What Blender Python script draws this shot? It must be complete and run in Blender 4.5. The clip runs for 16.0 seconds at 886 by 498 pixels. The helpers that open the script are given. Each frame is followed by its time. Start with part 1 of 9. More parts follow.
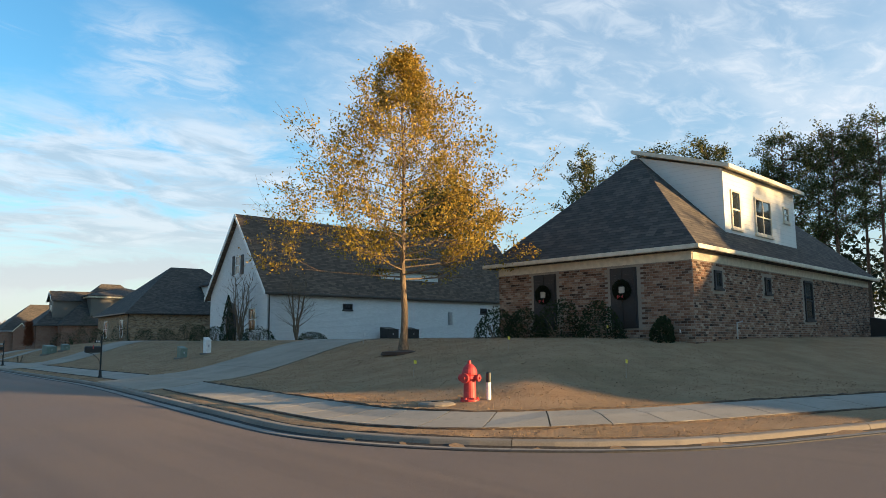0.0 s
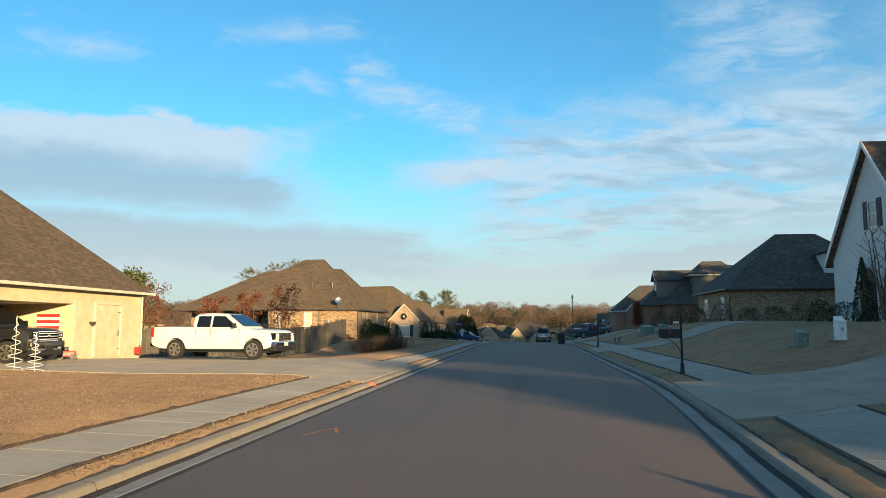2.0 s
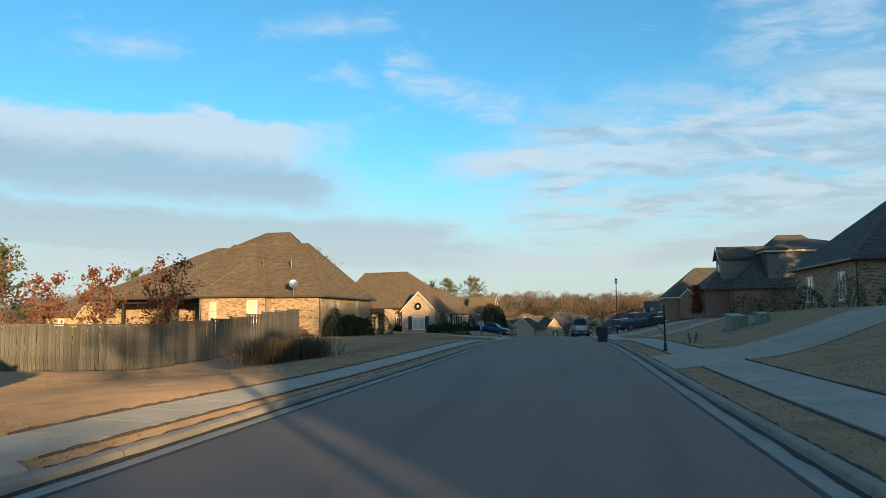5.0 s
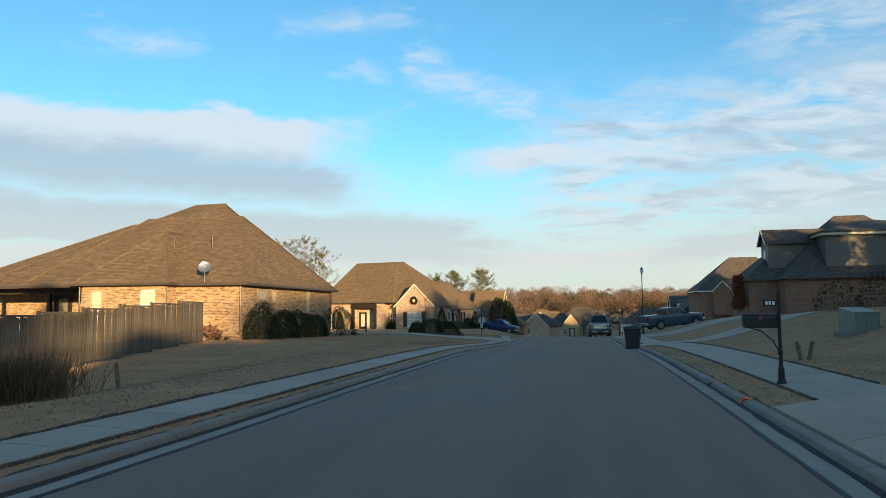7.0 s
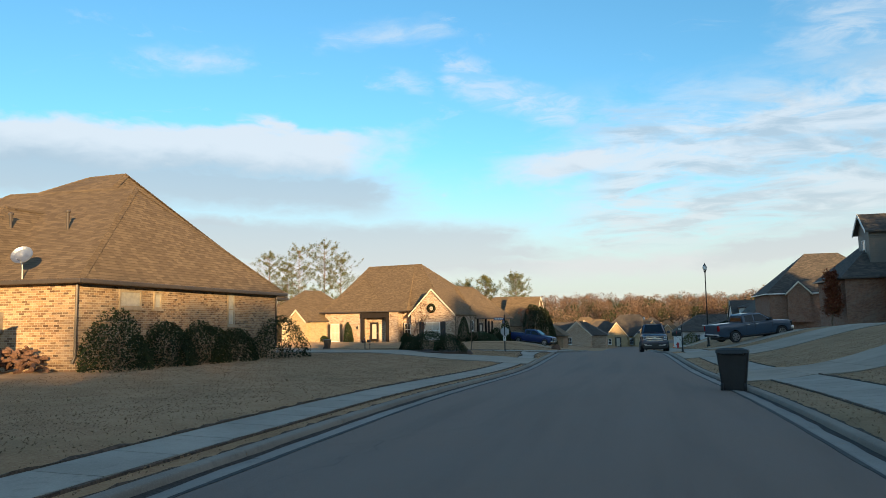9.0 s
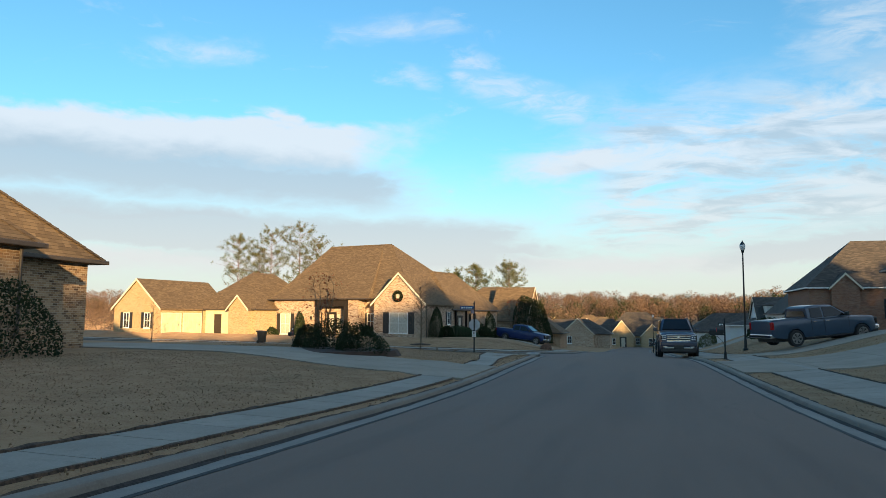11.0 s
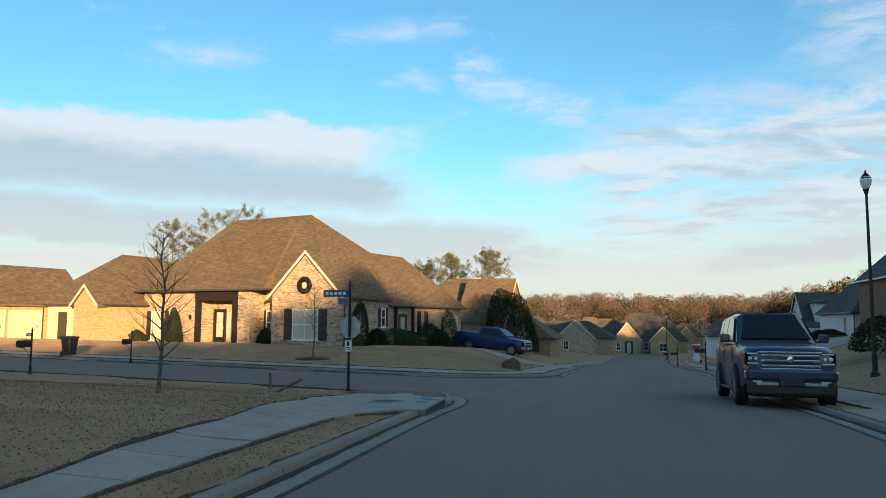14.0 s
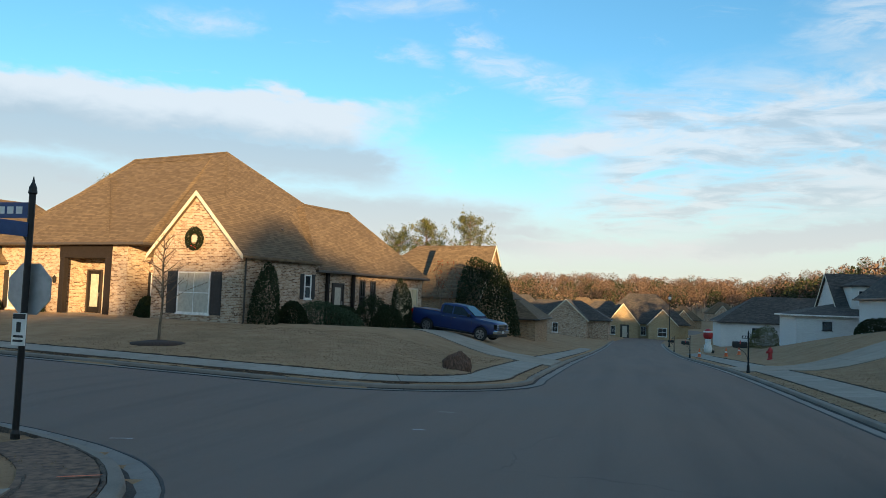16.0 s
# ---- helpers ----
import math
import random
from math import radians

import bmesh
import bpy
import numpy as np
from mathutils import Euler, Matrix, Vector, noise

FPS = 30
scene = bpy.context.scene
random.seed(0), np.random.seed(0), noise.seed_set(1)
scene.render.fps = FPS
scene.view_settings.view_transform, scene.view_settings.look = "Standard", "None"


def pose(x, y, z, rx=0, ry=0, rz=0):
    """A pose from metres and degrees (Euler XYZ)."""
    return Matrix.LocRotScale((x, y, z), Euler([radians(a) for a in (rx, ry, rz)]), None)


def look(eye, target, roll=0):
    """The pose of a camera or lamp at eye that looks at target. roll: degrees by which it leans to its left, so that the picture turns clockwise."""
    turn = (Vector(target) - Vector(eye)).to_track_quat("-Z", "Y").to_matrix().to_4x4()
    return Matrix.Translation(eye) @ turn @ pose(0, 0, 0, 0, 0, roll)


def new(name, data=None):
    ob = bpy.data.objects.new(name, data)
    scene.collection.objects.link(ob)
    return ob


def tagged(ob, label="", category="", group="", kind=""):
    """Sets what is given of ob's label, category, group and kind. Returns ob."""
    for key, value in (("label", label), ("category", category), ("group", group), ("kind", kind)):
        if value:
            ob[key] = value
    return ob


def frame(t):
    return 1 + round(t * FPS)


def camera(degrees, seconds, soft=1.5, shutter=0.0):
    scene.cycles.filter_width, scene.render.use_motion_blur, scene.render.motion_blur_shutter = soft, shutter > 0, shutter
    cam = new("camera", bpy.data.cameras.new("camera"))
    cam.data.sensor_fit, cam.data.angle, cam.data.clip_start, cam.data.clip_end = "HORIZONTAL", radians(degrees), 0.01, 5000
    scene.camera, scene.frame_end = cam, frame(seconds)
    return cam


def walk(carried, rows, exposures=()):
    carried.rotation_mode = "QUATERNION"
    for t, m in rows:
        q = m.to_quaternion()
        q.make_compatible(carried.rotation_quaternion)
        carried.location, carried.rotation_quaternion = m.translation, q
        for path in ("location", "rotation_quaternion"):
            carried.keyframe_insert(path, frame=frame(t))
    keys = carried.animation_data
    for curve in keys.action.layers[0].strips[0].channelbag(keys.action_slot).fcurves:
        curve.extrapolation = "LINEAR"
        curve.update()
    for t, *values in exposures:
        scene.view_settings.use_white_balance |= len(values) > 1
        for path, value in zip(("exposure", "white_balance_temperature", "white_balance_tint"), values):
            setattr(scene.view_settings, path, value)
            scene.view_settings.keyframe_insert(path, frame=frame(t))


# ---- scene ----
cam = camera(62.3, 16.0, 0.5)
PATH = [
    (0, (3.48, 2.986, -0.116), (4.713, 4.54, 0.14), -0.5),
    (0.3, (4.183, 4.398, -0.123), (5.229, 6.084, 0.125), -0.4),
    (0.5, (4.739, 5.238, -0.132), (5.637, 7.008, 0.11), 0.2),
    (0.8, (5.574, 6.507, -0.141), (6.212, 8.387, 0.102), 0.6),
    (1, (5.972, 7.525, -0.13), (6.428, 9.458, 0.107), 0.3),
    (1.5, (6.573, 10.507, -0.059), (6.638, 12.494, 0.162), 0.6),
    (2, (6.955, 13.637, -0.013), (6.727, 15.613, 0.196), -0.0),
    (2.5, (7.228, 16.74, 0.007), (6.897, 18.702, 0.208), 0.0),
    (3, (7.351, 19.903, 0.04), (7.021, 21.866, 0.232), 0.1),
    (3.5, (7.483, 23.118, 0.025), (7.167, 25.083, 0.221), 0.2),
    (4, (7.76, 26.511, 0.011), (7.453, 28.477, 0.211), 0.7),
    (4.2, (7.822, 27.909, 0.008), (7.513, 29.877, 0.194), 0.2),
    (6.3, (7.995, 42.795, -0.014), (7.635, 44.754, 0.169), -0.4),
    (6.5, (8.01, 44.257, -0.011), (7.645, 46.215, 0.17), -0.4),
    (7, (8.05, 47.999, -0.02), (7.666, 49.954, 0.154), -0.4),
    (7.5, (8.045, 51.648, -0.011), (7.626, 53.592, 0.201), -0.4),
    (8, (8.013, 55.479, 0.028), (7.559, 57.416, 0.233), -1.0),
    (8.5, (7.879, 59.294, 0.05), (7.399, 61.227, 0.23), -0.9),
    (9, (7.715, 63.044, 0.052), (7.218, 64.971, 0.251), -0.9),
    (9.2, (7.653, 64.614, 0.041), (7.151, 66.54, 0.238), -0.6),
    (11.3, (7.004, 81.768, -0.465), (6.49, 83.692, -0.279), 0.4),
    (11.5, (6.937, 83.374, -0.475), (6.419, 85.298, -0.298), 0.4),
    (12, (6.753, 87.343, -0.482), (6.227, 89.265, -0.311), 0.9),
    (12.5, (6.579, 91.335, -0.512), (6.05, 93.256, -0.338), 1.6),
    (13, (6.41, 95.337, -0.563), (5.887, 97.264, -0.448), 1.0),
    (13.5, (6.205, 99.312, -0.602), (5.69, 101.237, -0.431), 1.1),
    (14, (6.032, 103.109, -0.589), (5.514, 105.031, -0.394), 0.4),
    (14.5, (5.803, 106.81, -0.567), (5.247, 108.726, -0.427), 0.6),
    (15, (5.553, 110.296, -0.587), (4.99, 112.21, -0.449), 1.5),
    (15.5, (5.313, 113.681, -0.645), (4.775, 115.602, -0.505), 2.2),
    (16, (5.04, 116.857, -0.739), (4.536, 118.788, -0.606), 2.0),
]
walk(cam, [(t, look(eye, target, roll)) for t, eye, target, roll in PATH],
     exposures=[(0, 1.68, 6250, 9), (1.5, 1.46, 5850, 2), (3.5, 1.36, 5650, -1), (7.5, 1.55, 6350, 8), (11.5, 1.62, 6400, 9), (13, 1.6, 6500, 9), (16, 1.62, 6480, 9)])

# ---- light ----
SUN_AZ, SUN_EL = 147.7, 6.6          # the sun stands behind and to the right of the drive
world = bpy.data.worlds.new("sky")
scene.world = world
world.use_nodes = True


def build_sky():
    nt = world.node_tree
    n, l = nt.nodes, nt.links
    bg = n["Background"]
    sky = n.new("ShaderNodeTexSky")
    sky.sky_type = "NISHITA"
    sky.sun_disc = False
    sky.sun_elevation, sky.sun_rotation = radians(SUN_EL), radians(SUN_AZ)
    sky.air_density, sky.dust_density, sky.ozone_density = 1.0, 0.6, 2.2
    tc = n.new("ShaderNodeTexCoord")
    sep = n.new("ShaderNodeSeparateXYZ")
    l.new(tc.outputs["Generated"], sep.inputs[0])

    def math_node(op, a, b=None, c=None, clamp=False):
        m = n.new("ShaderNodeMath")
        m.operation, m.use_clamp = op, clamp
        for k, v in enumerate((a, b, c)):
            if v is None:
                continue
            if isinstance(v, (int, float)):
                m.inputs[k].default_value = v
            else:
                l.new(v, m.inputs[k])
        return m.outputs[0]

    up = math_node("ADD", math_node("MAXIMUM", sep.outputs[2], 0.0), 0.13)
    cx, cy = math_node("DIVIDE", sep.outputs[0], up), math_node("DIVIDE", sep.outputs[1], up)
    comb = n.new("ShaderNodeCombineXYZ")
    l.new(cx, comb.inputs[0]), l.new(math_node("MULTIPLY", cy, 1.35), comb.inputs[1])

    def cloud(scale, detail, seed, lo, hi, rough=0.55, distortion=0.35):
        t = n.new("ShaderNodeTexNoise")
        t.inputs["Scale"].default_value, t.inputs["Detail"].default_value = scale, detail
        t.inputs["Roughness"].default_value, t.inputs["Distortion"].default_value = rough, distortion
        add = n.new("ShaderNodeVectorMath")
        add.inputs[1].default_value = (seed, seed * 0.7, seed * 0.3)
        l.new(comb.outputs[0], add.inputs[0]), l.new(add.outputs[0], t.inputs["Vector"])
        r = n.new("ShaderNodeMapRange")
        r.interpolation_type = "SMOOTHSTEP"
        r.inputs["From Min"].default_value, r.inputs["From Max"].default_value = lo, hi
        l.new(t.outputs["Fac"], r.inputs["Value"])
        return r.outputs[0]

    # cloud shelves by compass bearing and height, their edges torn by noise
    flat = n.new("ShaderNodeMapping")
    flat.inputs["Scale"].default_value = (1.0, 1.0, 2.6)
    l.new(tc.outputs["Generated"], flat.inputs[0])

    def torn(scale, detail, shift):
        t = n.new("ShaderNodeTexNoise")
        t.inputs["Scale"].default_value, t.inputs["Detail"].default_value, t.inputs["Roughness"].default_value = scale, detail, 0.58
        t.inputs["Distortion"].default_value = 0.4
        add = n.new("ShaderNodeVectorMath")
        add.inputs[1].default_value = (shift, shift * 0.6, shift * 1.7)
        l.new(flat.outputs[0], add.inputs[0]), l.new(add.outputs[0], t.inputs["Vector"])
        return math_node("SUBTRACT", t.outputs["Fac"], 0.5)

    big, mid, fine = torn(3.2, 4, 1.3), torn(9.0, 6, 4.1), torn(30.0, 5, 7.7)
    ragged = math_node("ADD", math_node("MULTIPLY", big, 1.0), math_node("ADD", math_node("MULTIPLY", mid, 0.9), math_node("MULTIPLY", fine, 0.5)))
    bearing = math_node("MULTIPLY", math_node("ARCTAN2", sep.outputs[0], sep.outputs[1]), 57.296)
    height = math_node("MULTIPLY", math_node("ARCSINE", sep.outputs[2]), 57.296)
    bent = math_node("MULTIPLY_ADD", ragged, 9.0, bearing)
    lift = math_node("MULTIPLY_ADD", ragged, 2.2, height)

    def step(v, lo, hi):
        r = n.new("ShaderNodeMapRange")
        r.interpolation_type = "SMOOTHSTEP"
        r.inputs["From Min"].default_value, r.inputs["From Max"].default_value = lo, hi
        l.new(v, r.inputs["Value"])
        return r.outputs[0]

    def shelf(az0, az1, low, top, slope, soft_low, soft_top, ends=4.0):
        y = math_node("SUBTRACT", lift, math_node("MULTIPLY", math_node("SUBTRACT", bearing, (az0 + az1) / 2), slope))
        across = math_node("MULTIPLY", step(bent, az0 - ends, az0 + ends), step(bent, az1 + ends, az1 - ends))
        up = math_node("MULTIPLY", step(y, low - soft_low, low + soft_low), step(y, top + soft_top, top - soft_top))
        return math_node("MULTIPLY", across, up)

    def union(parts):
        out = parts[0]
        for p in parts[1:]:
            out = math_node("MAXIMUM", out, p)
        return out

    lit = union([shelf(*b) for b in CLOUDS_LIT])
    shade = union([shelf(*b) for b in CLOUDS_GREY])
    thin = union([shelf(*b) for b in CLOUDS_THIN])
    # broken cloud to the east, and a high veil with small ripples beyond it
    wisp_grain = cloud(6.0, 8, SKY_SEED + 3.3, 0.36, 0.66, 0.65, 0.9)
    clumps = cloud(2.3, 8, SKY_SEED, 0.30, 0.56, 0.62, 0.6)
    east = math_node("MULTIPLY", shelf(-4, 42, 6.0, 17.5, 0.05, 2.5, 2.5, 5.0), clumps)
    hollow = math_node("MULTIPLY", east, cloud(3.1, 6, SKY_SEED + 2.6, 0.40, 0.62, 0.58, 0.5))
    ripple = cloud(7.5, 6, SKY_SEED + 5.0, 0.44, 0.72, 0.6, 0.6)
    veil = math_node("MULTIPLY", shelf(29, 150, 9.0, 60.0, 0.0, 7.0, 12.0, 9.0), math_node("MULTIPLY_ADD", ripple, 0.34, math_node("MULTIPLY_ADD", cloud(1.3, 6, SKY_SEED + 8.0, 0.34, 0.66), 0.42, 0.34)))
    wisps = math_node("MULTIPLY", cloud(3.0, 8, SKY_SEED + 1.0, 0.60, 0.80, 0.62, 0.8), 0.4)
    shade = math_node("MAXIMUM", shade, math_node("MULTIPLY", hollow, 0.9))
    cover = math_node("MAXIMUM", math_node("MULTIPLY", lit, 0.92), math_node("MULTIPLY", shade, 0.88))
    cover = math_node("MAXIMUM", cover, math_node("MULTIPLY", thin, math_node("MULTIPLY_ADD", wisp_grain, 0.42, 0.16)))
    cover = math_node("MAXIMUM", cover, math_node("MULTIPLY", east, 0.85))
    cover = math_node("MAXIMUM", cover, veil)
    cover = math_node("MAXIMUM", cover, wisps, clamp=True)

    gain = n.new("ShaderNodeMix")
    gain.data_type, gain.blend_type = "RGBA", "MULTIPLY"
    gain.inputs[0].default_value = 1.0
    l.new(sky.outputs[0], gain.inputs[6])
    gain.inputs[7].default_value = (*SKY_TINT, 1)
    tone = n.new("ShaderNodeMix")
    tone.data_type = "RGBA"
    tone.inputs[6].default_value = (*CLOUD_LIT, 1)
    tone.inputs[7].default_value = (*CLOUD_DARK, 1)
    l.new(shade, tone.inputs[0])
    mix = n.new("ShaderNodeMix")
    mix.data_type = "RGBA"
    l.new(cover, mix.inputs[0]), l.new(gain.outputs[2], mix.inputs[6]), l.new(tone.outputs[2], mix.inputs[7])
    # a pale warm band where the sky meets the land
    band = n.new("ShaderNodeMapRange")
    band.interpolation_type = "SMOOTHSTEP"
    band.inputs["From Min"].default_value, band.inputs["From Max"].default_value = 0.24, 0.0
    l.new(sep.outputs[2], band.inputs["Value"])
    glow = n.new("ShaderNodeMix")
    glow.data_type = "RGBA"
    l.new(math_node("MULTIPLY", band.outputs[0], 0.92), glow.inputs[0])
    l.new(mix.outputs[2], glow.inputs[6])
    glow.inputs[7].default_value = (*HORIZON, 1)
    l.new(glow.outputs[2], bg.inputs["Color"])
    bg.inputs["Strength"].default_value = SKY_STRENGTH


SKY_SEED, SKY_STRENGTH = 11.0, 0.052
SKY_TINT = (1.20, 1.88, 2.05)
CLOUD_LIT, CLOUD_DARK, HORIZON = (4.9, 5.3, 5.7), (2.95, 3.7, 4.35), (5.0, 4.95, 4.65)
# bearings from and to, heights from and to in degrees, slope, softness below and above
CLOUDS_LIT = [(-75, -19, 9.5, 14.2, 0.03, 2.2, 0.5), (-30, -26, 14.0, 15.6, 0.0, 0.8, 0.5, 1.2), (-46, -27, 6.6, 8.4, 0.0, 0.8, 0.9), (-9, 2, 11.0, 13.0, 0.05, 0.8, 0.5), (-60, 10, 3.2, 5.0, 0.0, 1.0, 0.8), (120, 170, 9, 17, 0.0, 3.0, 2.0), (-170, -100, 8, 15, 0.0, 3.0, 2.0)]
CLOUDS_GREY = [(-80, -17, 8.8, 12.6, -0.03, 1.5, 1.1), (-60, -8, 4.6, 8.6, -0.05, 0.5, 1.2), (-30, -4, 4.9, 6.4, -0.02, 0.4, 0.9), (5, 22, 4.4, 6.2, 0.09, 0.4, 0.5, 2.0), (140, 200, 6, 12, 0.0, 2.0, 1.5)]
CLOUDS_THIN = [(-14.5, -2.5, 16.0, 18.2, -0.27, 0.8, 0.7, 1.5), (-20, -16.8, 18.0, 19.0, -0.2, 0.6, 0.6, 0.9), (-14.6, -11.4, 19.0, 20.4, -0.3, 0.6, 0.6, 0.9), (-2, 10, 13.5, 16.3, 0.1, 1.4, 1.2), (-38, -30, 18.6, 19.9, 0.1, 0.8, 0.8, 1.4), (-24, -14, 21.3, 22.6, 0.1, 0.8, 0.8, 1.4), (12, 24, 17, 23, -0.2, 2.0, 2.0, 3.0)]
build_sky()

sun_data = bpy.data.lights.new("sun", "SUN")
sun_data.energy, sun_data.angle, sun_data.color = 4.3, radians(0.6), (1.0, 0.645, 0.29)
sun = new("sun", sun_data)
sun.matrix_world = look((0, 0, 60), (-math.sin(radians(SUN_AZ)) * 10, -math.cos(radians(SUN_AZ)) * 10, 60 - 10 * math.tan(radians(SUN_EL))))


# ---- materials ----
class Net:
    """A small helper to write node materials."""

    def __init__(self, name, rough=0.7, metal=0.0, spec=0.5):
        self.mat = bpy.data.materials.new(name)
        self.mat.use_nodes = True
        self.nt = self.mat.node_tree
        self.bsdf = self.nt.nodes["Principled BSDF"]
        self.bsdf.inputs["Roughness"].default_value = rough
        self.bsdf.inputs["Metallic"].default_value = metal
        self.bsdf.inputs["Specular IOR Level"].default_value = spec

    def node(self, kind, **props):
        nd = self.nt.nodes.new(kind)
        for k, v in props.items():
            if k in ("operation", "data_type", "blend_type", "interpolation_type", "noise_dimensions", "feature"):
                setattr(nd, k, v)
            else:
                nd.inputs[k.replace("_", " ")].default_value = v
        return nd

    def link(self, a, b):
        self.nt.links.new(a, b)

    def math(self, op, a, b=0.0, c=0.0):
        nd = self.node("ShaderNodeMath", operation=op)
        for k, v in enumerate((a, b, c)):
            if isinstance(v, (int, float)):
                nd.inputs[k].default_value = v
            else:
                self.link(v, nd.inputs[k])
        return nd.outputs[0]

    def coords(self, kind="Object"):
        return self.node("ShaderNodeTexCoord").outputs[kind]

    def noise(self, vec, scale, detail=4, rough=0.55, distortion=0.0):
        t = self.node("ShaderNodeTexNoise", Scale=scale, Detail=detail, Roughness=rough, Distortion=distortion)
        if vec is not None:
            self.link(vec, t.inputs["Vector"])
        return t.outputs["Fac"]

    def ramp(self, fac, stops):
        r = self.nt.nodes.new("ShaderNodeValToRGB")
        e = r.color_ramp.elements
        while len(e) < len(stops):
            e.new(0.5)
        for el, (p, c) in zip(e, stops):
            el.position, el.color = p, (*c, 1)
        self.link(fac, r.inputs[0])
        return r.outputs[0]

    def mix(self, fac, a, b, mode="MIX"):
        m = self.node("ShaderNodeMix", data_type="RGBA", blend_type=mode)
        for k, v in ((0, fac), (6, a), (7, b)):
            if isinstance(v, (int, float)):
                m.inputs[k].default_value = v
            elif isinstance(v, tuple):
                m.inputs[k].default_value = (*v, 1)
            else:
                self.link(v, m.inputs[k])
        return m.outputs[2]

    def range(self, v, a, b, c=0.0, d=1.0):
        r = self.node("ShaderNodeMapRange", interpolation_type="SMOOTHSTEP")
        for k, x in zip(("From Min", "From Max", "To Min", "To Max"), (a, b, c, d)):
            r.inputs[k].default_value = x
        self.link(v, r.inputs["Value"])
        return r.outputs[0]

    def colour(self, c):
        if isinstance(c, tuple):
            self.bsdf.inputs["Base Color"].default_value = (*c, 1)
        else:
            self.link(c, self.bsdf.inputs["Base Color"])

    def bump(self, height, strength=0.3, distance=0.02):
        b = self.node("ShaderNodeBump", Strength=strength, Distance=distance)
        self.link(height, b.inputs["Height"])
        self.link(b.outputs[0], self.bsdf.inputs["Normal"])

    def rough(self, v):
        self.link(v, self.bsdf.inputs["Roughness"])


def plain(name, c, rough=0.5, metal=0.0, vary=0.12, scale=6.0, spec=0.5):
    """Paint, plastic or metal with slight unevenness."""
    m = Net(name, rough, metal, spec)
    f = m.noise(m.coords(), scale, 5)
    dark = tuple(x * (1 - vary) for x in c)
    light = tuple(min(1, x * (1 + vary)) for x in c)
    m.colour(m.mix(m.range(f, 0.3, 0.7), dark, light))
    m.rough(m.range(m.noise(m.coords(), scale * 3), 0.3, 0.7, max(0.03, rough - 0.08), min(1, rough + 0.08)))
    return m.mat


def glossy(name, c, rough=0.1, coat=0.7):
    """Car paint."""
    m = Net(name, 0.4, 0.05)
    f = m.noise(m.coords(), 2.2, 4)
    m.colour(m.mix(m.range(f, 0.3, 0.75), tuple(x * 0.9 for x in c), c))
    m.bsdf.inputs["Coat Weight"].default_value = coat
    m.bsdf.inputs["Coat Roughness"].default_value = rough
    return m.mat


def brick_mat(name, tones, mortar, w=0.21, h=0.078, rough=0.9):
    """Laid brick in running bond from the wall's own unwrapped metres; every brick has its own tone."""
    m = Net(name, rough, spec=0.25)
    uv = m.coords("UV")
    s = m.node("ShaderNodeSeparateXYZ")
    m.link(uv, s.inputs[0])
    row = m.math("FLOOR", m.math("DIVIDE", s.outputs[1], h))
    shift = m.math("MULTIPLY", m.math("MODULO", m.math("ABSOLUTE", row), 2.0), 0.5)
    col_raw = m.math("ADD", m.math("DIVIDE", s.outputs[0], w), shift)
    col = m.math("FLOOR", col_raw)
    fx = m.math("FRACT", col_raw)
    fy = m.math("FRACT", m.math("DIVIDE", s.outputs[1], h))
    idv = m.node("ShaderNodeCombineXYZ")
    m.link(col, idv.inputs[0]), m.link(row, idv.inputs[1])
    wn = m.nt.nodes.new("ShaderNodeTexWhiteNoise")
    wn.noise_dimensions = "2D"
    m.link(idv.outputs[0], wn.inputs["Vector"])
    k = len(tones)
    face = m.ramp(wn.outputs["Value"], [(i / max(1, k - 1), c) for i, c in enumerate(tones)])
    obj = m.coords()
    face = m.mix(m.range(m.noise(obj, 30, 4), 0.35, 0.75, 0, 0.35), face, tuple(x * 0.6 for x in tones[0]))
    face = m.mix(m.range(m.noise(obj, 0.9, 3), 0.4, 0.8, 0, 0.22), face, mortar)
    ex = m.math("MULTIPLY", m.math("MINIMUM", fx, m.math("SUBTRACT", 1.0, fx)), w)
    ey = m.math("MULTIPLY", m.math("MINIMUM", fy, m.math("SUBTRACT", 1.0, fy)), h)
    edge = m.range(m.math("ADD", m.math("MINIMUM", ex, ey), m.math("MULTIPLY", m.noise(obj, 60, 2), 0.004)), 0.005, 0.010)
    m.colour(m.mix(edge, mortar, face))
    m.bump(m.math("ADD", edge, m.math("MULTIPLY", m.noise(obj, 90, 3), 0.4)), 0.5, 0.012)
    return m.mat


